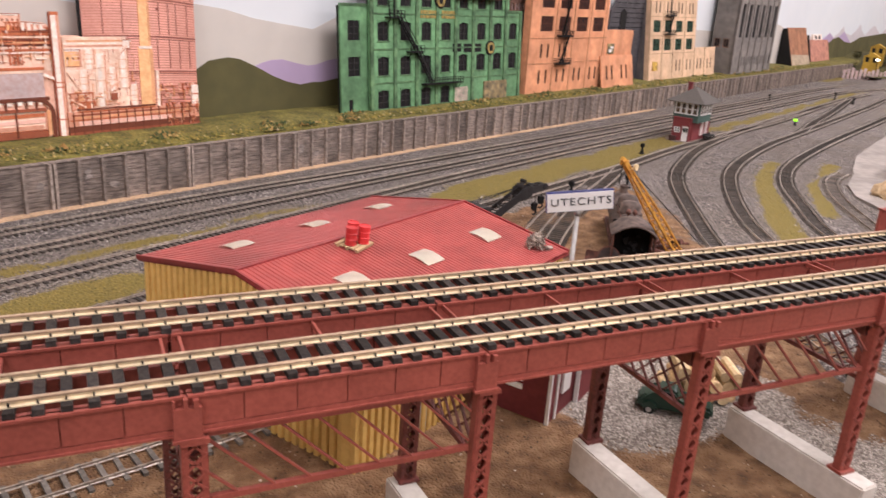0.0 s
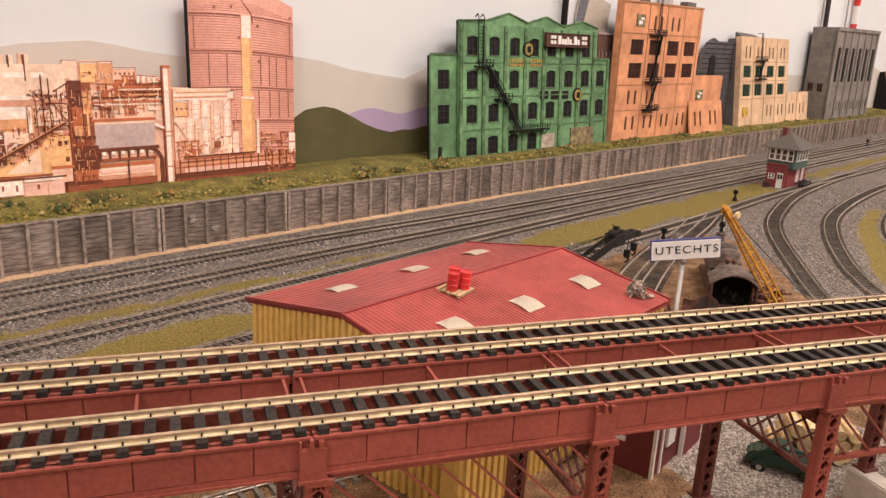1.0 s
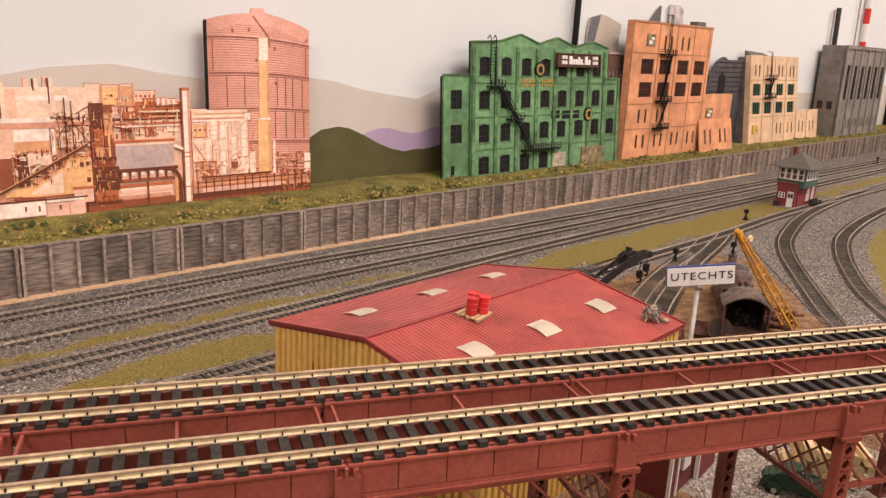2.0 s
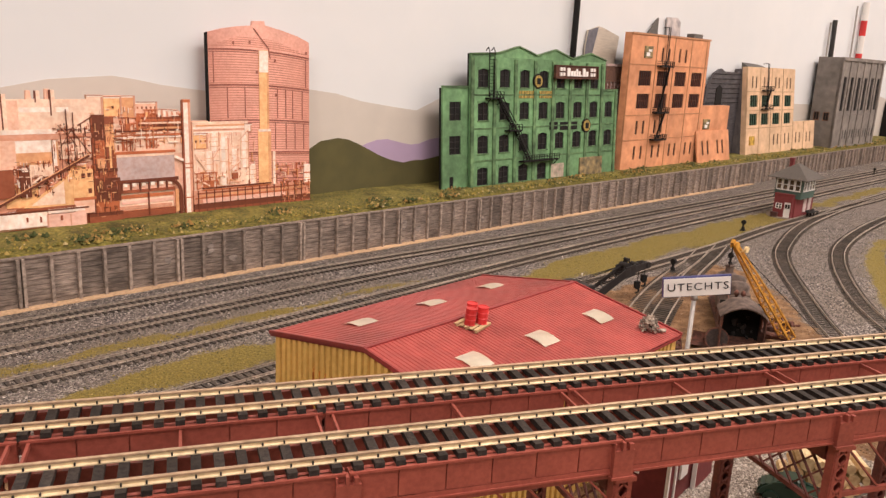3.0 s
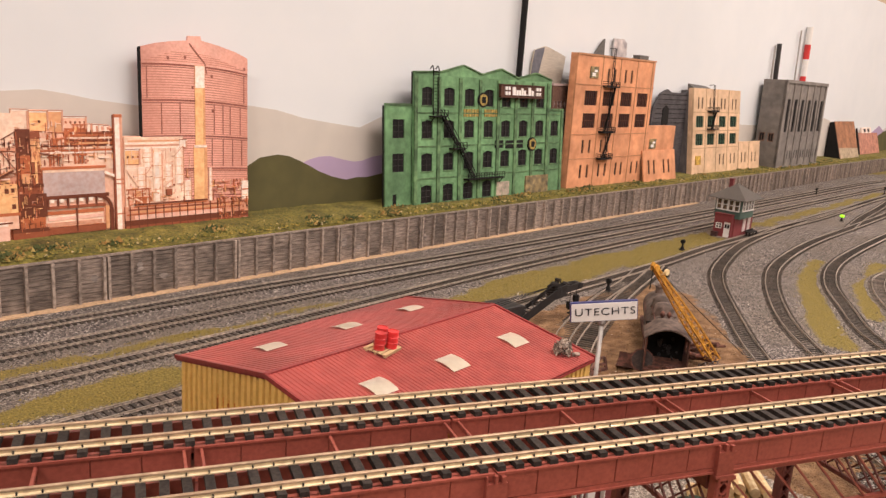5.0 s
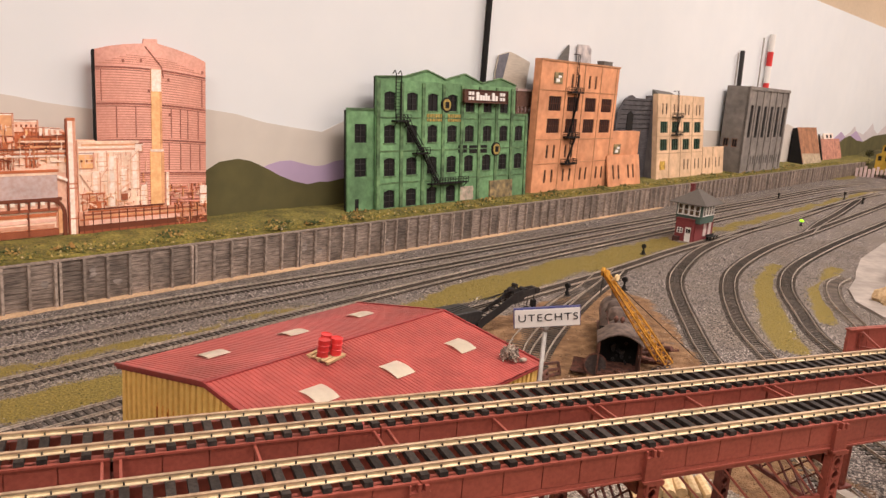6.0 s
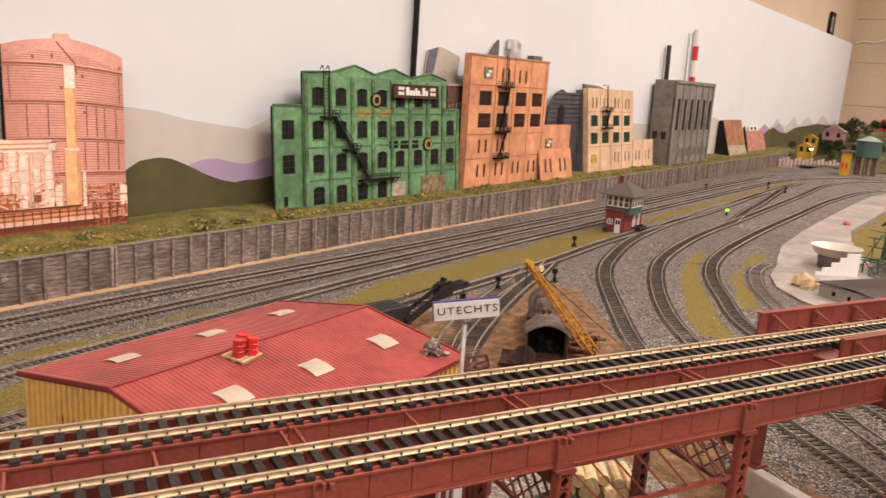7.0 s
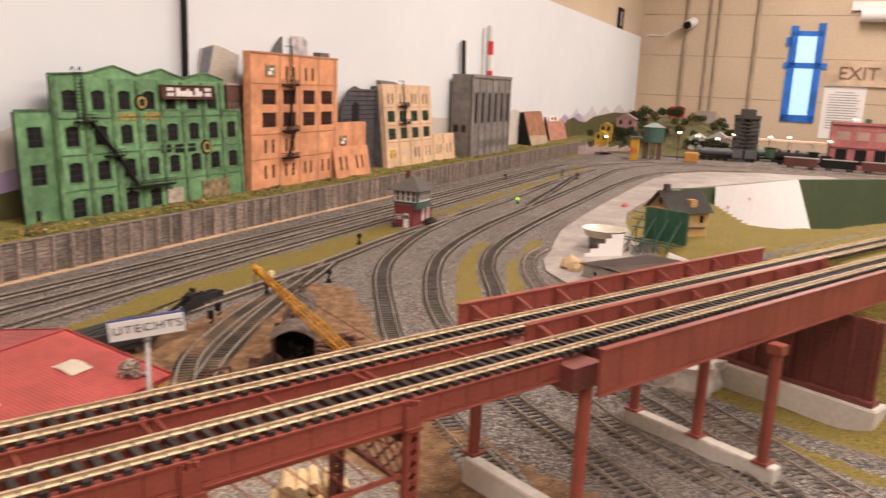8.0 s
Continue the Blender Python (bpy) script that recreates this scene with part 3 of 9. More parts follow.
track("railway_track", [(0.70, 0.10, 0.002), (0.738, 0.193, 0.002), (0.782, 0.323, 0.002), (0.815, 0.46, 0.002), (0.8873, 0.6531, 0.002), (0.9715, 0.7731, 0.002), (1.0732, 0.8979, 0.002), (1.2165, 1.0153, 0.002), (1.4696, 1.1602, 0.002), (1.859, 1.3586, 0.002), (2.3013, 1.5755, 0.002), (2.75, 1.74, 0.002), (3.1, 1.72, 0.002), (3.4, 1.45, 0.002)], CUR, RAIL, TIE_YARD, near=(20, 150), group=YARD, bed=BALLAST)
track("railway_track", [(0.765, 0.10, 0.002), (0.788, 0.18, 0.002), (0.828, 0.307, 0.002), (0.880, 0.46, 0.002), (0.958, 0.62, 0.002), (1.03, 0.7341, 0.002), (1.1009, 0.8254, 0.002), (1.1818, 0.8991, 0.002), (1.2566, 0.9383, 0.002)], "short curved spur track ending at the bare plaster", RAIL, TIE_BROWN, near=(0, 150), group=YARD, bed=BALLAST)
track("railway_track", uvz([(0.70, 0.385), (0.78, 0.425), (0.90, 0.47), (1.02, 0.508), (1.13, 0.538), (1.22, 0.566)], 0.0015), "scrap spur track on brown earth", RAIL, TIE_YARD, near=(0, 90), group=YARD)
track("railway_track", uvz([(1.95, 0.480), (2.18, 0.513), (2.40, 0.535), (2.673, 0.567), (2.95, 0.603)], 0.0026), "pale-railed crossover track between two yard tracks", RAIL, TIE_YARD, near=(0, 60), group=YARD)
track("railway_track", uvz([(0.66, 0.375), (0.747, 0.440), (0.86, 0.486), (0.98, 0.520), (1.07, 0.540), (1.16, 0.5685)], 0.001), "second scrap spur track on brown earth", RAIL, TIE_YARD, near=(0, 90), group=YARD)

track("railway_track", [(0.690, 0.10, 0.0012), (0.706, 0.20, 0.0012), (0.714, 0.2636, 0.0012), (0.7207, 0.3276, 0.0012), (0.748, 0.41, 0.0012), (0.792, 0.48, 0.0012), (0.860, 0.59, 0.0012)], "weathered diverging track passing under the bridge", RAIL, TIE_BROWN, near=(0, 80), group=YARD)

# ---- retaining wall of boards and posts ----
FV = 0.92
fence = thing("retaining_wall", "long weathered grey retaining wall of boards and posts", "retaining wall", at(0, FV, 0), kind="structure")
panels = []
rnd = random.Random(4)
for k in range(4):
    bm = bms()
    for j in range(9):
        z0 = -0.0185 + j * 0.0064
        dy = rnd.uniform(0, 0.0009)
        box(bm, 0.0, 0.0362, dy, 0.006, z0 + 0.0004, z0 + 0.0062)
    panels.append(mesh_of("panel", bm, FENCE))
bm = bms()
box(bm, -0.0017, 0.0017, -0.0042, 0.004, -0.019, 0.040)
post_mesh = mesh_of("post", bm, FENCE_POST)
SECTION, JOINT = 0.1868, 0.4403       # one cast length of wall: six panels between double posts
posts_at = (0.0, 0.0325, 0.0625, 0.0925, 0.1226, 0.1532)
for k in range(-5, 21):
    u0 = JOINT + SECTION * k
    for i, du in enumerate(posts_at):
        w = (posts_at + (SECTION,))[i + 1] - du
        dz = rnd.uniform(-0.0006, 0.0006)
        shared("panel", panels[rnd.randrange(4)], fence, pose(u0 + du, 0, dz) @ Matrix.Diagonal((w / 0.0362, 1, 1, 1)))
        for off in ((-0.0028, 0.0028) if i == 0 else (0.0,)):
            shared("post", post_mesh, fence, pose(u0 + du + off, -0.0006 * (i == 0), dz, 0, 0, rnd.uniform(-2, 2)))
BLEACH = surf("peeling_pale_paint", (0.36, 0.305, 0.265), (0.13, 0.108, 0.095), 0.9, 220, 0.4, stretch=(0.3, 1, 1.5), big=60, spread=0.3)
for u in (0.414, 0.473, 0.502, 0.814, 0.845, 1.001, 1.126):
    bm = bms()
    x0, z0 = u + rnd.uniform(0.004, 0.010), rnd.uniform(-0.006, 0.012)
    w, h = rnd.uniform(0.012, 0.020), rnd.uniform(0.010, 0.022)
    n = 14
    out_ = [(x0 + w / 2 + w / 2 * math.cos(6.283 * i / n) * rnd.uniform(0.35, 1.2), z0 + h / 2 + h / 2 * math.sin(6.283 * i / n) * rnd.uniform(0.6, 1.1)) for i in range(n)]
    slab(bm, out_[::-1], -0.0004, 0.001)
    part("paint_patch", bm, BLEACH, fence, "peeling pale paint")
bm = bms()
box(bm, -0.42, 4.25, -0.001, 0.007, 0.0395, 0.0412)
part("cap", bm, FENCE_POST, fence, "thin cap board")
bm = bms()
box(bm, -0.6, 2.1, -0.012, 0.002, -0.03, -0.0165)
part("base_strip", bm, surf("tan_cork_strip", (0.66, 0.45, 0.27), (0.44, 0.29, 0.17), 0.9, 300, 0.4), fence, "tan cork strip along the foot")

# grassy shelf behind the wall, on which the building fronts stand
bm = bms()
nsh = 240
rows_ = []
for i in range(nsh + 1):
    u = -1.0 + 6.0 * i / nsh
    ring = []
    for j, (v, z) in enumerate(((0.924, 0.03), (0.935, 0.042), (0.96, 0.0455), (1.0, 0.047), (1.056, 0.050))):
        ring.append(bm.verts.new((u, v, z + 0.002 * noise.noise((u * 24, v * 24, 0)) * (j > 0))))
    rows_.append(ring)
for a, b in zip(rows_, rows_[1:]):
    for j in range(4):
        bm.faces.new((a[j], b[j], b[j + 1], a[j + 1]))
GRASS_SHELF = surf("turf_flock", (0.225, 0.182, 0.038), (0.088, 0.085, 0.016), 0.95, 260, 0.8, big=30, spread=0.5, depth=0.003)
tagged(part("grass_bank", bm, GRASS_SHELF, None, m=W), "olive and yellow flocked turf bank behind the wall", "grass bank", kind="structure")

# ---- the viaduct ----
TT = 0.1357            # tie top
YN, YF = 0.26915, 0.31995         # centre lines of the two tracks
via = thing("viaduct", "oxide-red plate girder viaduct with two tracks on lattice towers", "railway viaduct")


def plate_girder(x0, x1, y, z0, z1, pitch):
    """A plate girder along x: a web of plates with narrow recessed seams, and thin flanges."""
    bm = bms()
    box(bm, x0, x1, y - 0.0004, y + 0.0004, z0, z1)
    n = round((x1 - x0) / pitch)
    for s in (-1, 1):
        for za, zb, d in ((z0, z0 + 0.0009, 0.0021), (z0 + 0.0009, z0 + 0.0026, 0.0014), (z1 - 0.0010, z1, 0.0024)):
            box(bm, x0, x1, min(y, y + s * d), max(y, y + s * d), za, zb)
        for k in range(n):
            xa, xb = x0 + (x1 - x0) * k / n + 0.00028, x0 + (x1 - x0) * (k + 1) / n - 0.00028
            box(bm, xa, xb, min(y, y + s * 0.0012), max(y, y + s * 0.0012), z0 + 0.0030, z1 - 0.0010)
    return bm


BENTS = [-0.4140, -0.2970, -0.1800, -0.0625, 0.0550, 0.1717, 0.2905, 0.4135]
GZ0, GZ1 = 0.1176, 0.1334
for yc in (YN, YF):
    for s in (-1, 1):
        y = yc + s * 0.0125
        for a, b in zip([-0.53] + BENTS, BENTS + [0.534]):
            part("girder", plate_girder(a + 0.0006, b - 0.0006, y, GZ0, GZ1, 0.0196), OXIDE, via)
# brackets over the posts
for x in BENTS:
    bm = bms()
    y = YN - 0.0125
    box(bm, x - 0.0046, x + 0.0050, y - 0.0038, y, GZ0 - 0.0006, GZ1 - 0.0042)
    box(bm, x - 0.0052, x + 0.0056, y - 0.0044, y, GZ0 - 0.0016, GZ0 - 0.0004)
    box(bm, x - 0.0010, x + 0.0004, y - 0.0040, y, GZ1 - 0.0042, GZ1 - 0.0006)
    box(bm, x + 0.0022, x + 0.0040, y - 0.0042, y, GZ1 - 0.0042, GZ1 - 0.0012)
    box(bm, x - 0.0046, x - 0.0038, y - 0.0034, y, GZ1 - 0.0042, GZ1 - 0.0010)
    part("bracket", bm, OXIDE, via)
    bm = bms()
    for dx in (-0.0035, 0.0035):
        bar(bm, (x + dx, YN + 0.013, 0.1315), (x + dx, YF - 0.013, 0.1315), 0.0011, 0.0022)
    bar(bm, (x - 0.0035, YN + 0.013, 0.130), (x + 0.0035, YF - 0.013, 0.118), 0.0009, 0.0014)
    part("cross_brace", bm, OXIDE, via)
for x in [(a + b) / 2 for a, b in zip(BENTS, BENTS[1:])] + [0.487]:
    bm = bms()
    bar(bm, (x, YN + 0.013, 0.1310), (x, YF - 0.013, 0.1310), 0.0012, 0.0020)
    part("cross_brace", bm, OXIDE, via)


def lattice_post(x, y, z0, z1):
    bm = bms()
    w, d = 0.0078, 0.0046
    for sx in (-1, 1):
        box(bm, x + sx * w / 2 - 0.0007, x + sx * w / 2 + 0.0007, y - d / 2, y + d / 2, z0, z1)
        for sy in (-1, 1):
            xa = x + sx * w / 2
            box(bm, min(xa, xa - sx * 0.0018), max(xa, xa - sx * 0.0018), y + sy * d / 2 - 0.0004, y + sy * d / 2 + 0.0004, z0, z1)
    n = int((z1 - z0) / 0.0072)
    for sy in (-1, 1):
        for k in range(n):
            za, zb = z0 + (z1 - z0) * k / n, z0 + (z1 - z0) * (k + 1) / n
            bar(bm, (x - w / 2, y + sy * d / 2, za), (x + w / 2, y + sy * d / 2, zb), 0.0009, 0.0013, (0, 1, 0))
            bar(bm, (x + w / 2, y + sy * d / 2, za), (x - w / 2, y + sy * d / 2, zb), 0.0009, 0.0013, (0, 1, 0))
    box(bm, x - 0.0056, x + 0.0056, y - 0.005, y + 0.005, z0, z0 + 0.0016)
    box(bm, x - 0.0050, x + 0.0050, y - 0.0045, y + 0.0045, z1 - 0.002, z1)
    return bm


def lattice_panel(p, q, z0, z1, step=0.0108, both=True):
    """Diagonal lacing between two posts, with a strut below and above: one mesh for each bar."""
    out, bm = [], bms()
    p, q = Vector((*p, 0)), Vector((*q, 0))
    d = (q - p)
    length = d.length
    d.normalize()
    n = Vector((d.y, -d.x, 0))
    for z, h in ((z0, 0.0024), (z1, 0.0020)):
        bar(bm, p + Vector((0, 0, z)), q + Vector((0, 0, z)), 0.0022, h)
        out.append(bm)
        bm = bms()
    rise = z1 - z0
    s = -rise
    while s < length:
        for sgn, off in ((1, 0.0007), (-1, -0.0007)) if both else ((1, 0.0),):
            a, b = s, s + rise
            za, zb = (z1, z0) if sgn > 0 else (z0, z1)
            ta, tb = max(0, -a / rise), min(1, (length - a) / rise)
            if tb > ta:
                pa = p + d * (a + rise * ta) + n * off + Vector((0, 0, za + (zb - za) * ta))
                pb = p + d * (a + rise * tb) + n * off + Vector((0, 0, za + (zb - za) * tb))
                bar(bm, pa, pb, 0.0008, 0.0012 if both else 0.0017, n)
                out.append(bm)
                bm = bms()
        s += step
    bm.free()
    return out


PY0, PY1, FOOT = 0.2570, 0.3310, 0.0215
# far posts, caps and sway bracing take the shade-darkened red
for i, x in enumerate(BENTS):
    for y in (PY0, PY1):
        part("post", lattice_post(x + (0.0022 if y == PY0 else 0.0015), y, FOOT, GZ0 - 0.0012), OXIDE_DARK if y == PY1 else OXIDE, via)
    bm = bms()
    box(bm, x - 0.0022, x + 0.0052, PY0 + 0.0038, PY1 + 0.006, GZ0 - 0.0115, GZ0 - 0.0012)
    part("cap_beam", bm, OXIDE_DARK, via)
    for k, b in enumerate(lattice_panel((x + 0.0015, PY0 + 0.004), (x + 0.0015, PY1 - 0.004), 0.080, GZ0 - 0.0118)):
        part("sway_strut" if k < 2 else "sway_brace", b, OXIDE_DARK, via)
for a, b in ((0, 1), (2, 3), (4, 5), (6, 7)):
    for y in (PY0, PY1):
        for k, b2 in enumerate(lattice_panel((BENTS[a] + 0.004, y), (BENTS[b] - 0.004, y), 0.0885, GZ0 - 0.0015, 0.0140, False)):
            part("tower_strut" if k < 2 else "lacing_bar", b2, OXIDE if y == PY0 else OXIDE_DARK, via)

# through girders beyond the last tower
TY = (0.2285, 0.2893, 0.3500)
for k, (y, x0, x1) in enumerate(zip(TY, (0.5385, 0.5350, 0.5280), (1.32, 0.973, 0.957))):
    part("through_girder", plate_girder(x0, x1, y, 0.1150 - 0.004 * (k > 0), 0.1462, 0.0195), OXIDE, via)
    if k:
        for j in range(10):
            x = x0 + 0.0105 + j * 0.0455
            if x > x1 - 0.01:
                break
            bm = bms()
            bar(bm, (x, y - 0.0030, 0.1440), (x + 0.010, y - 0.0150, 0.1325), 0.0030, 0.0016)
            bar(bm, (x, y - 0.0032, 0.1440), (x, y - 0.0032, 0.1325), 0.0030, 0.0014)
            bar(bm, (x, y - 0.0032, 0.1335), (x + 0.010, y - 0.0150, 0.1335), 0.0024, 0.0014)
            part("knee_brace", bm, OXIDE, via)
# floor beams and end cap: shade below the deck is in their colour
for j in range(18):
    x = 0.57 + j * 0.023
    bm = bms()
    box(bm, x, x + 0.004, TY[0] + 0.001, TY[2] - 0.001, 0.118, 0.1325)
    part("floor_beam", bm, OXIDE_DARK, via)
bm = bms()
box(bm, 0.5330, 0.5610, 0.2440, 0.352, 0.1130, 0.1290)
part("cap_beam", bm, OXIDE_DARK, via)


def round_post(x, y, z0, z1):
    bm = bms()
    rod(bm, (x, y, z0), (x, y, z1), 0.0046, 16)
    if x > 0.6:
        box(bm, x - 0.0058, x + 0.0058, y - 0.0058, y + 0.0058, z1 - 0.008, z1 - 0.0002)
    box(bm, x - 0.0065, x + 0.0065, y - 0.0065, y + 0.0065, z0, z0 + 0.002)
    return bm


for x, ys, z0, z1 in ((0.5545, (0.2500, 0.3540), 0.0205, 0.1130), (0.7450, (0.2180, 0.2785, 0.3440), 0.0145, 0.1150)):
    for y in ys:
        part("round_post", round_post(x, y, z0, z1), OXIDE, via)

FT = "viaduct footings"
for x0, x1, y0, y1, z1, turn in [(x - 0.0055, x + 0.0080, 0.238, 0.336, FOOT, 3.5) for x in BENTS] + [(0.5435, 0.5555, 0.222, 0.354, 0.0205, 0), (0.7410, 0.7530, 0.206, 0.352, 0.0145, 0)]:
    bm = bms()
    xm, ym = (x0 + x1) / 2, (y0 + y1) / 2
    box(bm, x0 - xm, x1 - xm, y0 - ym, y1 - ym, -0.012, z1)
    bmesh.ops.bevel(bm, geom=bm.edges[:], offset=0.0009, segments=2, affect="EDGES")
    f = part("footing", bm, CONCRETE, None, m=pose(xm, ym, 0, 0, 0, turn))
    tagged(f, "white painted plaster strip footing under a viaduct bent", "footing", FT)
# solid ribbed pier at the end of the bridge, on its own footing
pier = thing("bridge_pier", "oxide-red ribbed steel pier coloured dark for shade, on a white plaster footing", "bridge pier")
bm = bms()
box(bm, 0.915, 0.921, 0.205, 0.362, 0.030, 0.1070)
# shade under the bridge is painted into the pier's darker red
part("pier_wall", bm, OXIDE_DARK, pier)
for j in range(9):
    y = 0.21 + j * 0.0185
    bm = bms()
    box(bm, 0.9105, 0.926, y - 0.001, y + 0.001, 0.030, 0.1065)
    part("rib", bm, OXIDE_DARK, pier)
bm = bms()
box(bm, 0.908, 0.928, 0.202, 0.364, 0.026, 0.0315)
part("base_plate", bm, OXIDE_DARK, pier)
bm = bms()
box(bm, 0.905, 0.934, 0.197, 0.378, -0.01, 0.0265)
bmesh.ops.bevel(bm, geom=bm.edges[:], offset=0.0015, segments=2, affect="EDGES")
part("footing", bm, CONCRETE, pier)

# broken plaster abutment behind the pier
bm = bms()
box(bm, -0.030, 0.028, -0.030, 0.050, -0.01, 0.030)
bmesh.ops.subdivide_edges(bm, edges=bm.edges[:], cuts=5, use_grid_fill=True)
for w in bm.verts:
    w.co += Vector(noise.noise_vector(w.co * 70)) * 0.007
tagged(part("plaster_abutment", bm, CONCRETE, None, m=pose(0.872, 0.372, 0, 0, 0, 12)), "rough white plaster block beside the bridge pier", "abutment")

VT = "viaduct tracks"
for yc, xs_ in ((YN, -0.5500), (YF, -0.5472)):
    track("viaduct_track", [(xs_, yc, TT), (0.0, yc, TT), (0.6, yc, TT), (1.0, yc, TT), (1.5, yc + 0.003, TT), (2.0, yc + 0.02, TT)], "brass-railed track with black plastic ties on the viaduct", BRASS, TIE,
          pitch=0.008235, tie=(0.0037, 0.0276, 0.0026), near=(10, 170), rail_h=0.0026, rail_w=0.0015, group=VT, head=RAIL_HEAD)


# ---- building fronts against the backdrop ----
def pane_mesh(w, h, mat, arch=0.0):
    bm = bms()
    top = [(w / 2, h)] if not arch else [(w / 2 * math.cos(a), h + arch * math.sin(a)) for a in (math.pi * k / 6 for k in range(7))]
    out = [(-w / 2, 0), (w / 2, 0)] + (top if arch else [(w / 2, h), (-w / 2, h)])
    slab(bm, out, 0.0022, 0.0030)
    return mesh_of("pane", bm, mat)


def frame_mesh(w, h, mat, cols=2, rows=2, t=0.0008):
    """One window frame with its glazing bars."""
    bm = bms()
    gx_, gz_ = (w + t) / cols, (h + t) / rows
    holes = [(-w / 2 + gx_ * i + t * 0.5, -w / 2 + gx_ * (i + 1) - t * 0.9, gz_ * j + t * 0.5, gz_ * (j + 1) - t * 0.9) for i in range(cols) for j in range(rows)]
    holed(bm, -w / 2 - t, w / 2 + t, -t, h + t, holes, 0.0006, 0.0022)
    return mesh_of("window", bm, mat)


def windows(parent, spots, w, h, frame_mat, pane_mat, cols=2, rows=2, sill_mat=None):
    """Windows in openings whose lower middles are spots (x, z)."""
    fm, pm = frame_mesh(w, h, frame_mat, cols, rows), pane_mesh(w, h, pane_mat)
    sm = None
    if sill_mat:
        bm = bms()
        box(bm, -w / 2 - 0.0015, w / 2 + 0.0015, -0.0016, 0.002, -0.0022, 0.0)
        sm = mesh_of("sill", bm, sill_mat)
    for x, z in spots:
        ob = shared("window", fm, parent, pose(x, 0, z))
        shared("pane", pm, ob, Matrix())
        if sm:
            shared("sill", sm, ob, Matrix())


def openings(spots, w, h):
    return [(x - w / 2, x + w / 2, z, z + h) for x, z in spots]


def lintels(parent, spots, w, h, mat):
    """Arched heads that round off the upper corners of openings."""
    bm = bms()
    pts = [(-w / 2 - 0.001, h + 0.0022), (-w / 2 - 0.001, h - 0.0032)] + [(-w / 2 + w * k / 8, h - 0.0032 + 0.0032 * math.sin(math.pi * k / 8)) for k in range(9)] + [(w / 2 + 0.001, h - 0.0032), (w / 2 + 0.001, h + 0.0022)]
    slab(bm, pts[::-1], -0.0008, 0.0018)
    me_ = mesh_of("lintel", bm, mat)
    for x, z in spots:
        shared("lintel", me_, parent, pose(x, 0, z))


BASE_Z = 0.0425
BLACK_FRAME = surf("black_window_frame", (0.045, 0.042, 0.042), None, 0.6)

# green factory
green = thing("factory_front", "green weathered four-storey factory front with stepped gables and a roof sign", "building front", at(0.013, 0.985, BASE_Z) @ pose(0, 0, 0, -4))
GC = [1.067, 1.127, 1.186, 1.245, 1.301, 1.361, 1.419, 1.476]
rows_z = {3: 0.1880, 2: 0.1270, 1: 0.0655, 0: 0.0055}
gw, gh = 0.0295, 0.0335
spots_hi = [(c, rows_z[3]) for c in GC[:7]]
spots = [(c, rows_z[r]) for r in (2, 1) for c in GC] + [(c, rows_z[0]) for c in GC[:4]]
bm = bms()
holed(bm, 1.032, 1.509, -0.006, 0.186, openings(spots, gw, gh), 0.0, 0.004)
part("wall", bm, GREEN_WALL, green)
bm = bms()
holed(bm, 1.032, 1.459, 0.186, 0.243, openings(spots_hi, gw, gh), 0.0, 0.004)
part("wall", bm, GREEN_WALL, green)
bm = bms()
slab(bm, [(1.032, 0.243), (1.459, 0.243), (1.459, 0.2475), (1.401, 0.2605), (1.338, 0.2475), (1.281, 0.2635), (1.222, 0.2500), (1.166, 0.2650), (1.108, 0.2510), (1.032, 0.2475)][::-1], 0.0, 0.004)
part("gable", bm, GREEN_WALL, green)
wing = [(1.000, rows_z[2] + 0.001), (1.000, rows_z[1] + 0.001)]
bm = bms()
holed(bm, 0.968, 1.036, -0.006, 0.190, openings(wing, gw, gh) + [(0.986, 0.996, -0.001, 0.026)], 0.007, 0.011)
part("wall", bm, GREEN_WALL, green)
bm = bms()
for x in (1.036, 1.097, 1.157, 1.216, 1.274, 1.332, 1.391, 1.446, 1.502):
    box(bm, x - 0.004, x + 0.004, -0.0026, 0.0, -0.006, 0.240 if x < 1.45 else 0.186)
for z in (0.052, 0.1120, 0.174):
    box(bm, 1.036, 1.506, -0.0014, 0.0, z - 0.0012, z + 0.0012)
box(bm, 0.968, 1.036, 0.0055, 0.007, 0.186, 0.190)
box(bm, 1.448, 1.506, -0.002, 0.0, 0.1825, 0.1865)
for a, b in itertools.pairwise(((1.032, 0.2475), (1.108, 0.2510), (1.166, 0.2650), (1.222, 0.2500), (1.281, 0.2635), (1.338, 0.2475), (1.401, 0.2605), (1.459, 0.2475))):
    bar(bm, (a[0], 0.001, a[1]), (b[0], 0.001, b[1]), 0.007, 0.0022)
part("pilaster_trim", bm, GREEN_DARK, green)
bm = bms()
box(bm, 0.968, 1.506, 0.011, 0.016, -0.006, 0.186)
box(bm, 1.04, 1.446, 0.011, 0.016, 0.186, 0.248)
part("backing", bm, BLACK, green)
windows(green, spots + spots_hi, gw, gh, BLACK_FRAME, DARKPANE, 2, 3, GREEN_DARK)
lintels(green, spots + spots_hi, gw, gh, GREEN_WALL)
fm, pm = frame_mesh(gw, gh, BLACK_FRAME, 2, 3), pane_mesh(gw, gh, DARKPANE)
for x, z in wing:
    w1 = shared("window", fm, green, pose(x, 0.007, z))
    shared("pane", pm, w1, Matrix())
bm = bms()
box(bm, 0.986, 0.996, 0.008, 0.0105, -0.001, 0.026)
part("door", bm, BLACK, green)
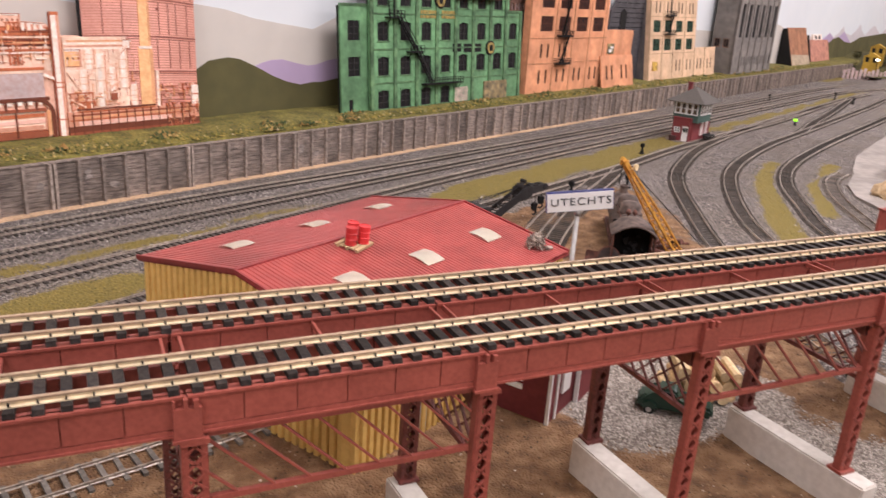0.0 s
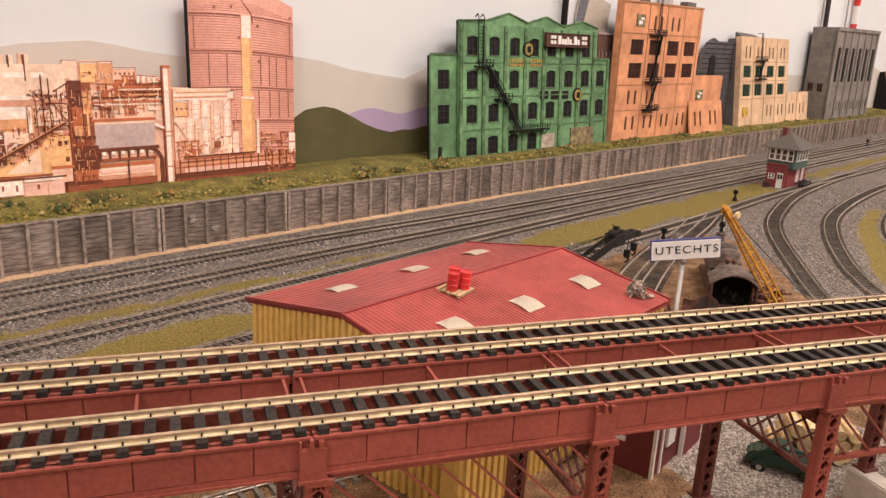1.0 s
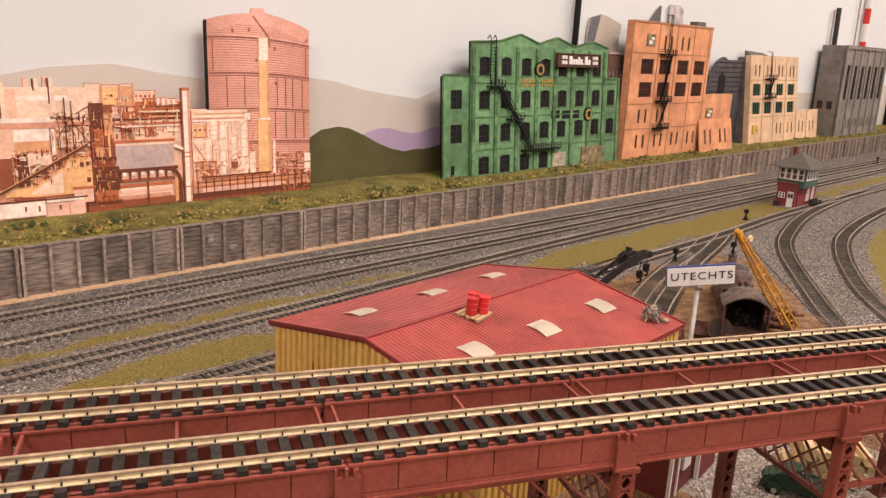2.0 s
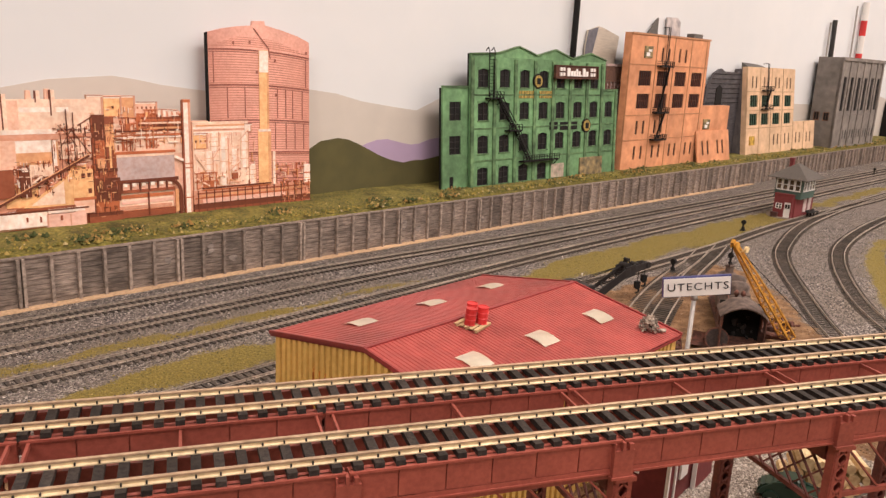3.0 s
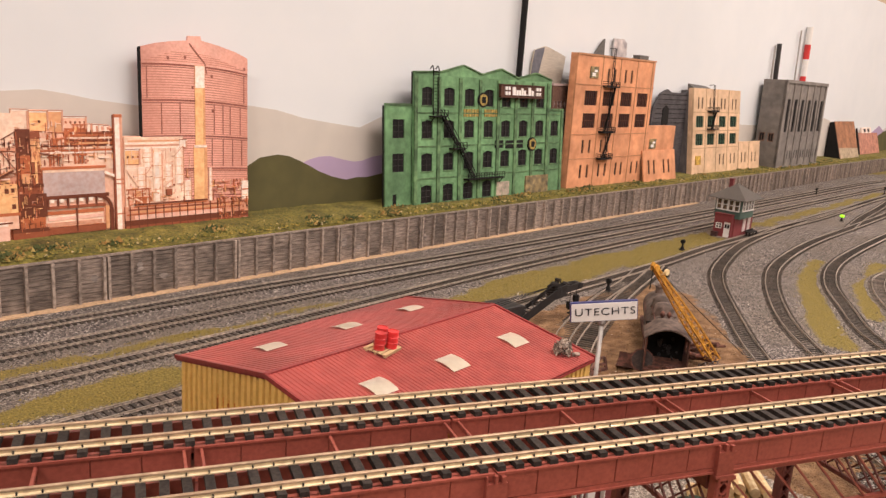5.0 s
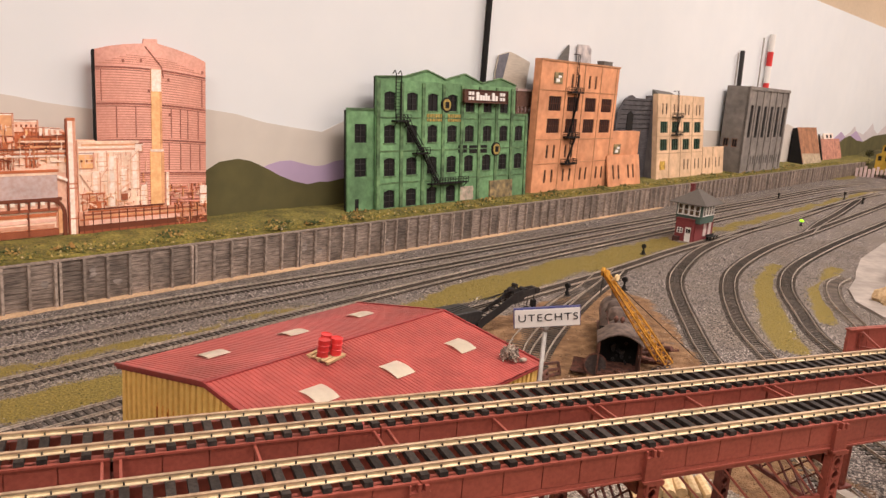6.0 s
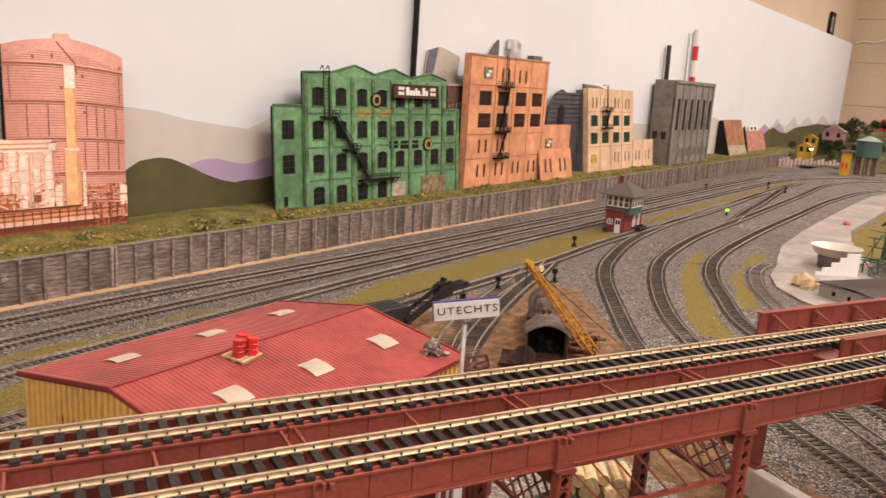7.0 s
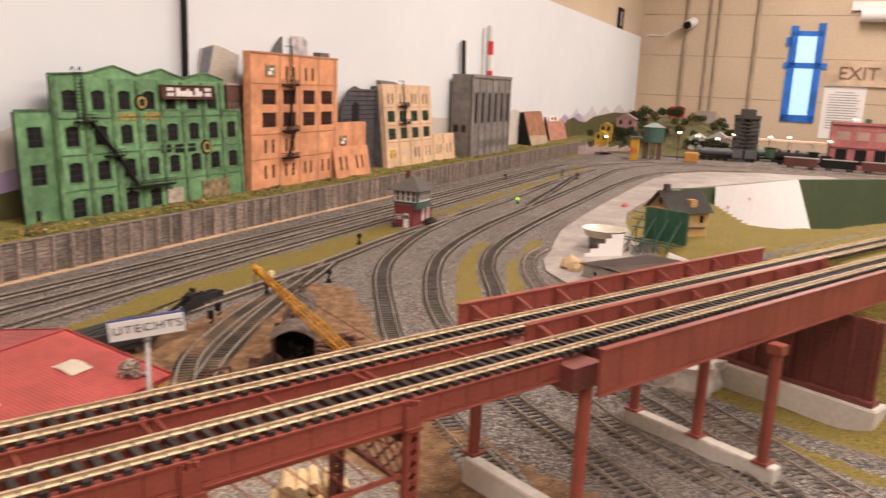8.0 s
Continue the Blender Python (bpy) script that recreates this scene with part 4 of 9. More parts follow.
# fire escape on the factory
bm = bms()
for p, q in (((1.100, 0.170), (1.148, 0.110)), ((1.152, 0.108), (1.194, 0.048))):
    for dy in (-0.0045, -0.0115):
        bar(bm, (p[0], dy, p[1]), (q[0], dy, q[1]), 0.0014, 0.0040)
        bar(bm, (p[0], dy, p[1] + 0.011), (q[0], dy, q[1] + 0.011), 0.0010, 0.0012)
    for k in range(9):
        c = Vector((p[0], -0.008, p[1])).lerp(Vector((q[0], -0.008, q[1])), (k + 0.5) / 9)
        box(bm, c.x - 0.0026, c.x + 0.0026, -0.0115, -0.0045, c.z - 0.0006, c.z + 0.0006)
for x0, x1, z in ((1.071, 1.110, 0.1690), (1.128, 1.166, 0.1075), (1.172, 1.286, 0.0460)):
    box(bm, x0, x1, -0.0135, 0.0, z - 0.0025, z)
    n = max(4, int((x1 - x0) / 0.008))
    for k in range(n + 1):
        x = x0 + (x1 - x0) * k / n
        bar(bm, (x, -0.0130, z), (x, -0.0130, z + 0.0105), 0.0010, 0.0010)
    for dz in (0.0055, 0.0105):
        bar(bm, (x0, -0.0130, z + dz), (x1, -0.0130, z + dz), 0.0011, 0.0011)
    for x in (x0 + 0.004, x1 - 0.004):
        bar(bm, (x, -0.012, z - 0.002), (x, 0.0, z - 0.014), 0.0012, 0.0012)
part("fire_escape", bm, BLACK, green)
bm = bms()
for x in (1.0785, 1.0930):
    bar(bm, (x, -0.004, 0.170), (x, -0.004, 0.254), 0.0013, 0.0013)
    bar(bm, (x, -0.004, 0.254), (x + 0.002, 0.001, 0.2605), 0.0013, 0.0013)
    bar(bm, (x + 0.002, 0.001, 0.2605), (x + 0.003, 0.008, 0.2545), 0.0013, 0.0013)
for k in range(13):
    bar(bm, (1.0785, -0.004, 0.176 + k * 0.0062), (1.0930, -0.004, 0.176 + k * 0.0062), 0.0009, 0.0009)
part("roof_ladder", bm, BLACK, green)
# roof sign with plain shapes, painted panels and round emblems
bm = bms()
box(bm, 1.272, 1.412, -0.010, -0.0075, 0.2085, 0.2325)
box(bm, 1.268, 1.416, -0.012, -0.006, 0.2065, 0.2088)
box(bm, 1.268, 1.416, -0.012, -0.006, 0.2318, 0.2336)
for x in (1.268, 1.414):
    box(bm, x, x + 0.0024, -0.012, -0.006, 0.2065, 0.2336)
for k in range(6):
    x = 1.275 + k * 0.0265
    bar(bm, (x, -0.009, 0.2065), (x, 0.0, 0.1985), 0.0012, 0.0012)
sign = part("roof_sign", bm, surf("rusty_sign_frame", (0.10, 0.035, 0.02), (0.05, 0.02, 0.012), 0.8), green, "rusty framed roof sign with pale lettering")
bm = bms()
for x, w, h in ((1.311, 0.0090, 0.0165), (1.3215, 0.0070, 0.0105), (1.3305, 0.0070, 0.0105), (1.3390, 0.0055, 0.0150), (1.3470, 0.0070, 0.0105), (1.3550, 0.0030, 0.0030), (1.3640, 0.0080, 0.0165), (1.3745, 0.0070, 0.0105)):
    box(bm, x - w / 2, x + w / 2, -0.0122, -0.0098, 0.2118, 0.2118 + h)
for x in (1.2905, 1.3960):
    for dx, dz in ((-0.0048, -0.0050), (0.0048, -0.0050), (-0.0048, 0.0050), (0.0048, 0.0050)):
        box(bm, x + dx - 0.0032, x + dx + 0.0032, -0.0122, -0.0098, 0.2205 + dz - 0.0034, 0.2205 + dz + 0.0034)
part("lettering", bm, PAPER, sign, "pale raised lettering blocks")


def emblem(parent, x, z, r, colour):
    bm = bms()
    rod(bm, (x, 0.0, z), (x, -0.003, z), r, 20)
    e = part("emblem", bm, BLACK, parent, "round painted emblem")
    bm = bms()
    rod(bm, (x, -0.003, z), (x, -0.0042, z), r * 0.78, 20)
    i = part("disc", bm, colour, e)
    bm = bms()
    box(bm, x - r * 0.35, x + r * 0.35, -0.0052, -0.0040, z - r * 0.4, z + r * 0.4)
    part("centre", bm, BLACK, i)


GOLD = surf("faded_gold_paint", (0.42, 0.29, 0.06), (0.22, 0.17, 0.05), 0.7, 260, 0.1, big=120, spread=0.4)
emblem(green, 1.2237, 0.2004, 0.0150, GOLD)
emblem(green, 1.3913, 0.1098, 0.0150, GOLD)
for x0, x1, z0, z1, mt, label in ((1.168, 1.216, 0.1675, 0.182, GOLD, "faded gold lettering"), (1.231, 1.272, 0.1675, 0.182, GOLD, "faded gold lettering"), (1.2663, 1.2933, 0.1040, 0.1198, BLACK, "black painted panel"), (1.3019, 1.3607, 0.1025, 0.1190, BLACK, "black painted panel"),
                                  (1.2728, 1.3147, 0.0056, 0.0338, surf("faded_poster", (0.52, 0.40, 0.33), (0.30, 0.30, 0.22), 0.8, 140, 0.05, big=60, spread=0.3), "faded wall poster"), (1.3722, 1.4541, 0.0036, 0.0415, surf("painted_billboard", (0.30, 0.22, 0.10), (0.12, 0.10, 0.06), 0.7, 90, 0.05, big=50, spread=0.5), "weathered painted billboard")):
    if mt is GOLD:
        for k in range(6):
            a = x0 + (x1 - x0) * k / 6
            bm = bms()
            box(bm, a, a + (x1 - x0) / 6 * 0.72, -0.0012, 0.0, z0, z1)
            part("painted_bar", bm, mt, green)
        bm = bms()
        box(bm, x0, x1, -0.0006, 0.0, z0 + 0.004, z0 + 0.006)
    else:
        bm = bms()
        box(bm, x0, x1, -0.0032 if z1 - z0 > 0.02 else -0.0010, 0.0, z0, z1)
    part("wall_sign", bm, mt, green, label)

# tall black stack behind the factory
bm = bms()
rod(bm, (0, 0, 0.10), (0, 0, 0.455), 0.0068, 16)
rod(bm, (0, 0, 0.455), (0, 0, 0.462), 0.0076, 16)
rod(bm, (0, 0, 0.0), (0, 0, 0.10), 0.010, 16, 0.0068)
tagged(part("smokestack", bm, BLACK, None, m=at(1.402, 1.041, 0.035)), "tall black smokestack standing behind the green factory front", "smokestack")

# printed tower and red brick slab behind
twr = thing("skyscraper_cutout", "pale printed skyscraper cut-out leaning on the backdrop", "building front", at(0, 1.042, BASE_Z) @ pose(0, 0, 0, -1))
bm = bms()
slab(bm, [(1.45, 0.0), (1.575, 0.0), (1.5695, 0.236), (1.581, 0.3025), (1.522, 0.317), (1.499, 0.3205), (1.461, 0.3105), (1.4535, 0.275)][::-1], 0.0, 0.004)
part("wall", bm, surf("printed_pale_tower", (0.52, 0.46, 0.38), (0.42, 0.37, 0.31), 0.6, 200, 0.02, stretch=(0.3, 1, 4), big=12, spread=0.15), twr)
bm = bms()
slab(bm, [(1.446, 0.0), (1.460, 0.0), (1.478, 0.262), (1.495, 0.3185), (1.461, 0.3105), (1.4535, 0.275)][::-1], -0.002, 0.0)
part("shaded_side", bm, surf("printed_grey_side", (0.16, 0.16, 0.19), None, 0.6, 120, 0.02), twr)
for x0, top, label in ((1.515, 0.236, "dark red printed office block between the factory and the salmon building"), (1.581, 0.212, "second dark red printed office block with rows of small windows")):
    blk = thing("brick_block_cutout", label, "building front", at(0, 1.020, BASE_Z) @ pose(0, 0, 0, -2))
    n = int((top - 0.024) / 0.024)
    sp = [(x0 + 0.010 + 0.014 * (k % 4), 0.02 + 0.024 * (k // 4)) for k in range(4 * n)]
    bm = bms()
    holed(bm, x0, x0 + 0.062, -0.004, top, openings(sp, 0.008, 0.013), 0.0, 0.004)
    part("wall", bm, surf("printed_dark_brick", (0.22, 0.12, 0.085), (0.13, 0.07, 0.055), 0.7, 200, 0.05), blk)
    windows(blk, sp, 0.008, 0.013, PRINT["grey"], DARKPANE, 2, 2)
    bm = bms()
    box(bm, x0, x0 + 0.062, 0.005, 0.008, -0.004, top)
    part("backing", bm, BLACK, blk)
    bm = bms()
    box(bm, x0 - 0.001, x0 + 0.063, -0.002, 0.004, top, top + 0.005)
    part("cornice", bm, PRINT["grey"], blk)


def flat_front(name, label, u0, v, lean, wall_mat, bodies, depth=0.03):
    """A low-relief building: bodies are (x0, x1, z0, z1, openings)."""
    th = thing(name, label, "building front", at(u0, v, BASE_Z) @ pose(0, 0, 0, -lean))
    for x0, x1, z0, z1, holes in bodies:
        bm = bms()
        holed(bm, x0, x1, z0, z1, holes, 0.0, 0.004)
        part("wall", bm, wall_mat, th)
        for xa, xb, ya, yb, za, zb in ((x0, x0 + 0.004, 0.004, depth, z0, z1), (x1 - 0.004, x1, 0.004, depth, z0, z1), (x0 + 0.004, x1 - 0.004, 0.004, depth, z1 - 0.004, z1)):
            bm = bms()
            box(bm, xa, xb, ya, yb, za, zb)
            part("return_wall", bm, wall_mat, th)
        bm = bms()
        box(bm, x0 + 0.004, x1 - 0.004, 0.0075, 0.010, z0, z1 - 0.004)
        part("backing", bm, BLACK, th)
    return th


def escape(parent, x, zs, z_top, w=0.052, mat=BLACK):
    bm = bms()
    for z in zs:
        box(bm, x - w / 2, x + w / 2, -0.014, 0.0, z, z + 0.0028)
        for k in range(7):
            xx = x - w / 2 + w * k / 6
            bar(bm, (xx, -0.0135, z), (xx, -0.0135, z + 0.0135), 0.0012, 0.0012)
        for zz in (0.0045, 0.009, 0.0135):
            bar(bm, (x - w / 2, -0.0135, z + zz), (x + w / 2, -0.0135, z + zz), 0.0014, 0.0014)
            for s in (-1, 1):
                bar(bm, (x + s * w / 2, -0.0135, z + zz), (x + s * w / 2, 0, z + zz), 0.0012, 0.0012)
    for dx in (0.0, 0.007):
        bar(bm, (x + dx, -0.006, zs[0]), (x + dx, -0.006, z_top), 0.0014, 0.0014)
    bar(bm, (x, -0.006, z_top), (x + 0.007, 0.012, z_top), 0.0014, 0.0014)
    for k in range(int((z_top - zs[0]) / 0.008)):
        bar(bm, (x, -0.006, zs[0] + k * 0.008), (x + 0.007, -0.006, zs[0] + k * 0.008), 0.001, 0.001)
    for a, b in zip(zs, zs[1:]):
        bar(bm, (x - 0.016, -0.009, a), (x + 0.014, -0.009, b), 0.004, 0.0022)
        bar(bm, (x - 0.016, -0.0125, a + 0.010), (x + 0.014, -0.0125, b + 0.010), 0.0012, 0.0014)
    part("fire_escape", bm, mat, parent)


# salmon warehouse
OC = [1.596, 1.675, 1.756, 1.836]
big1, big2 = [(c, 0.1960) for c in OC], [(c, 0.1440) for c in OC]
small = [(x, 0.2525) for x in (1.664, 1.6925, 1.7425, 1.772)] + [(x, 0.0850) for x in (1.581, 1.610, 1.661, 1.690)] + [(x, 0.0260) for x in (1.581, 1.6105, 1.661, 1.690, 1.740, 1.766, 1.818, 1.846)]
HB, HS = (0.0530, 0.0335), (0.0090, 0.0305)
orange = flat_front("salmon_warehouse", "salmon plaster warehouse front with black windows and fire escape", 0.016, 0.985, 0.5, ORANGE_WALL,
                    [(1.5285, 1.8850, -0.004, 0.3120, openings(big1 + big2, *HB) + openings(small, *HS)), (1.8850, 2.036, -0.004, 0.1470, [])], 0.020)
windows(orange, big1 + big2, *HB, surf("rust_window_frame", (0.16, 0.05, 0.028), None, 0.7), DARKPANE, 6, 2)
windows(orange, small, *HS, BLACK, DARKPANE, 1, 2)
escape(orange, 1.670, (0.0680, 0.1320, 0.2390), 0.330, 0.054)
bm = bms()
for x in (1.6355, 1.7155, 1.796, 1.8720):
    box(bm, x - 0.0012, x + 0.0012, -0.0012, 0.0, -0.004, 0.3120)
for z in (0.0720, 0.1290, 0.2430):
    box(bm, 1.5285, 1.8850, -0.0012, 0.0, z - 0.001, z + 0.001)
box(bm, 1.8850, 2.036, -0.0012, 0.0, 0.0720, 0.0740)
box(bm, 1.5270, 1.8865, -0.0020, 0.0, 0.3085, 0.3125)
part("panel_seam", bm, surf("salmon_seam", (0.50, 0.25, 0.125), None, 0.85), orange)
for x, z in ((1.599, 0.2715), (1.915, 0.100)):
    bm = bms()
    box(bm, x - 0.017, x + 0.017, -0.002, 0.0, z - 0.013, z + 0.013)
    sgn = part("wall_sign", bm, surf("small_painted_sign", (0.36, 0.27, 0.12), (0.08, 0.08, 0.05), 0.7, 120, 0.05, big=90, spread=0.5), orange, "small painted sign panel")
    bm = bms()
    box(bm, x - 0.010, x + 0.004, -0.0028, -0.002, z - 0.009, z - 0.001)
    box(bm, x - 0.002, x + 0.011, -0.0028, -0.002, z + 0.001, z + 0.006)
    part("painted_mark", bm, PAPER, sgn)
bm = bms()
box(bm, 1.812, 1.855, 0.006, 0.026, 0.3120, 0.323)
part("roof_box", bm, SLATE, orange)
lean_to = thing("salmon_wall_panel", "loose salmon wall panel leaning against the warehouse", "wall panel", at(0, 0.966, BASE_Z) @ pose(0, 0, 0, -11))
sp = [(c + d, 0.0230) for c in (1.920, 2.002) for d in (-0.014, 0.014)]
bm = bms()
holed(bm, 1.8765, 2.0540, -0.004, 0.0850, openings(sp, 0.0095, 0.036), 0.0, 0.004)
part("wall", bm, ORANGE_WALL, lean_to)
windows(lean_to, sp, 0.0095, 0.036, BLACK, DARKPANE, 1, 2)
bm = bms()
box(bm, 1.8785, 2.0520, 0.0045, 0.006, -0.004, 0.083)
part("backing", bm, BLACK, lean_to)
for pts, mt, nm in (([(1.6975, 0.30), (1.7445, 0.30), (1.7415, 0.3545), (1.735, 0.3510), (1.715, 0.332), (1.6975, 0.3134)], SLATE, "grey"), ([(1.7885, 0.30), (1.852, 0.30), (1.8465, 0.3505), (1.831, 0.3605), (1.7825, 0.3590)], surf("printed_silver_roof", (0.62, 0.57, 0.55), (0.36, 0.34, 0.36), 0.4, 60, 0.02, big=40, spread=0.3), "silver")):
    bm = bms()
    slab(bm, pts[::-1], 0.0, 0.004)
    tagged(part("skyline_cutout", bm, mt, None, m=at(0, 1.046, BASE_Z)), f"{nm} printed roof cut-out showing above the salmon warehouse", "building cut-out")

# dark mansard cut-out between the salmon and tan fronts
bm = bms()
slab(bm, [(1.95, -0.004), (2.20, -0.004), (2.205, 0.245), (2.18, 0.235), (2.098, 0.236), (2.076, 0.2436), (2.062, 0.241), (2.035, 0.2305), (2.012, 0.207), (2.0005, 0.194), (1.996, 0.143), (1.95, 0.13)][::-1], 0.0, 0.005)
ob = thing("dark_mansard_cutout", "dark grey printed mansard building cut-out", "building cut-out", at(0, 1.030, BASE_Z) @ pose(0, 0, 0, -1))
part("wall", bm, surf("printed_dark_slate", (0.085, 0.080, 0.088), (0.045, 0.043, 0.05), 0.6, 110, 0.05, stretch=(0.5, 1, 3), big=30, spread=0.3), ob)
for k in range(7):
    z = 0.15 + k * 0.013
    bm = bms()
    box(bm, 2.003 + k * 0.0045, 2.198, -0.0012, 0.0, z, z + 0.0016)
    part("printed_course", bm, BLACK, ob)
bm = bms()
slab(bm, [(2.055, 0.145), (2.090, 0.145), (2.090, 0.190), (2.073, 0.200), (2.055, 0.190)][::-1], -0.0016, 0.0)
part("printed_window", bm, BLACK, ob)

# tan warehouse
TC = [2.2295, 2.307, 2.386, 2.468]
tb1, tb2 = [(c, 0.1415) for c in TC], [(c, 0.0890) for c in TC]
ts = [(c + 0.001 + d, 0.1955) for c in TC for d in (-0.0125, 0.0125)] + [(c + d, 0.0270) for c in (2.390, 2.471, 2.5565, 2.641) for d in (-0.014, 0.014)]
tan = flat_front("tan_warehouse", "tan plaster warehouse front with green windows and a fire escape", 0.010, 0.988, 6.4, TAN_WALL,
                 [(2.1857, 2.515, -0.004, 0.2545, openings(tb1 + tb2, 0.0500, 0.0330) + openings([s for s in ts if s[0] < 2.515], 0.0085, 0.032)), (2.515, 2.690, -0.004, 0.0940, openings([s for s in ts if s[0] > 2.515], 0.0085, 0.032))], 0.016)
windows(tan, tb1 + tb2, 0.0500, 0.0330, BLACK, GREENPANE, 4, 2)
windows(tan, ts, 0.0085, 0.032, BLACK, DARKPANE, 1, 2)
escape(tan, 2.306, (0.1330, 0.1860), 0.266, 0.054)
bm = bms()
for x in (2.2685, 2.3465, 2.427, 2.5140, 2.599):
    box(bm, x - 0.001, x + 0.001, -0.001, 0.0, -0.004, 0.2545 if x < 2.514 else 0.094)
for z in (0.0800, 0.1310, 0.1850):
    box(bm, 2.1857, 2.515, -0.001, 0.0, z - 0.001, z + 0.001)
part("panel_seam", bm, surf("tan_seam", (0.50, 0.34, 0.205), None, 0.85), tan)
bm = bms()
box(bm, 2.207, 2.2404, -0.002, 0.0, 0.032, 0.0573)
part("wall_sign", bm, surf("yellow_painted_sign", (0.62, 0.40, 0.06), (0.40, 0.24, 0.04), 0.7, 120, 0.05, big=80, spread=0.4), tan, "small yellow painted sign")
bm = bms()
box(bm, 2.1857, 2.1900, 0.0162, 0.0480, -0.004, 0.2500)
part("side_wall", bm, surf("dark_printed_side", (0.13, 0.115, 0.115), (0.08, 0.072, 0.075), 0.7, 90, 0.05, stretch=(2, 1, 0.4)), tan, "dark printed side wall")
bm = bms()
v3 = [bm.verts.new(c) for c in ((2.187, 0.001, 0.2545), (2.300, 0.001, 0.2548), (2.300, 0.020, 0.2640), (2.187, 0.020, 0.2680), (2.187, 0.020, 0.2500), (2.300, 0.020, 0.2500))]
for f in ((0, 1, 2, 3), (3, 2, 5, 4), (0, 3, 4), (1, 5, 2), (0, 4, 5, 1)):
    bm.faces.new([v3[i] for i in f])
part("roof_hood", bm, SLATE, tan)

# grey power house with tall arched windows
grey = thing("power_house", "grey concrete power house model with tall arched windows", "building front", at(-0.080, 0.960, BASE_Z) @ pose(0, 0, 0, -0.7))
XL, XR, PD = 2.846, 3.256, 0.078
GX = [2.8930 + k * 0.0668 for k in range(6)]
tall = [(x, 0.1255) for x in GX]
low = [(x + d, 0.030) for x in GX[1:] for d in (-0.013, 0.013)]
bm = bms()
holed(bm, XL, XR, -0.006, 0.3000, openings(tall, 0.0270, 0.1120) + openings(low, 0.0110, 0.030), 0.0, 0.006)
part("wall", bm, GREY_WALL, grey)
bm = bms()
holed(bm, 0.0, PD, -0.006, 0.3000, [(0.009, 0.029, 0.091, 0.121), (0.040, 0.060, 0.091, 0.121)], 0.0, 0.004)
part("side_wall", bm, GREY_WALL, grey, m=pose(XL, PD, 0, 0, 0, -90))
bm = bms()
box(bm, XL + 0.005, XR - 0.002, 0.006, PD, 0.290, 0.2940)
box(bm, XL + 0.005, XR - 0.004, 0.010, 0.013, -0.006, 0.290)
part("roof", bm, GREY_WALL, grey)
windows(grey, tall, 0.0270, 0.112, BLACK_FRAME, DARKPANE, 2, 6)
windows(grey, low, 0.0110, 0.030, BLACK_FRAME, DARKPANE, 1, 2)
for x in [XL + 0.007] + [GX[k] + 0.0334 for k in range(5)] + [XR - 0.007]:
    bm = bms()
    box(bm, x - 0.0065, x + 0.0065, -0.0035, 0.0, -0.006, 0.2960)
    part("buttress", bm, GREY_WALL, grey)
for b, c, d_ in ((0.005, 0.2900, 0.3010), (0.002, 0.1100, 0.1140), (0.004, -0.006, 0.0080)):
    bm = bms()
    box(bm, XL - 0.002, XR + 0.002, -b, 0.0, c, d_)
    part("string_course", bm, GREY_WALL, grey)
lintels(grey, tall, 0.0270, 0.112, GREY_WALL)
RUSTY_PANEL = surf("rusty_panel", (0.25, 0.115, 0.06), (0.14, 0.09, 0.07), 0.8, 100, 0.1, big=60, spread=0.4)
for y in (0.028, 0.059):
    bm = bms()
    box(bm, XL + 0.001, XL + 0.003, y - 0.010, y + 0.010, 0.091, 0.121)
    sw = part("side_window", bm, RUSTY_PANEL, grey, "small rusty side window")
    bm = bms()
    box(bm, XL, XL + 0.001, y - 0.007, y - 0.001, 0.094, 0.118)
    box(bm, XL, XL + 0.001, y + 0.001, y + 0.007, 0.094, 0.118)
    part("pane", bm, DARKPANE, sw)
bm = bms()
box(bm, XR, XR + 0.048, 0.02, 0.076, -0.006, 0.180)
ann = part("annex", bm, GREY_WALL, grey)
bm = bms()
for x in (XR + 0.012, XR + 0.030):
    box(bm, x - 0.004, x + 0.004, 0.0185, 0.02, 0.120, 0.160)
part("pane", bm, DARKPANE, ann)
bm = bms()
rod(bm, (0, 0, -0.12), (0, 0, 0.120), 0.0080, 16)
tagged(part("roof_chimney", bm, surf("dark_grey_stack", (0.055, 0.052, 0.052), None, 0.5), None, m=at(2.8660, 1.042, 0.345) @ pose(0, 0, 0, 0, -5, 0)), "short dark grey chimney behind the power house", "chimney")
# thin rods stand in for the pale lines beside the two chimneys
for u, h in ((2.834, 0.110), (3.060, 0.180)):
    bm = bms()
    rod(bm, (0, 0, -0.12), (0, 0, h), 0.0030, 8)
    tagged(part("antenna_mast", bm, STEEL, None, m=at(u, 1.045, 0.345) @ pose(0, 0, 0, 0, -3, 0)), "thin pale grey rod behind the power house", "mast", "thin masts")
chim = thing("striped_chimney", "tall red and white banded chimney behind the power house", "chimney", at(3.1310, 1.040, 0.345) @ pose(0, 0, 0, 0, -2.4, 0))
for k, (a, b) in enumerate(((0.0, 0.020), (0.020, 0.082), (0.082, 0.135), (0.135, 0.198))):
    bm = bms()
    rod(bm, (0, 0, a), (0, 0, b), 0.0110, 18)
    part("band", bm, DRUM_RED if k % 2 == 0 else WHITE, chim, "red painted band" if k % 2 == 0 else "white painted band")
bm = bms()
rod(bm, (0, 0, -0.12), (0, 0, 0.0), 0.0110, 12)
part("shaft", bm, WHITE, chim)

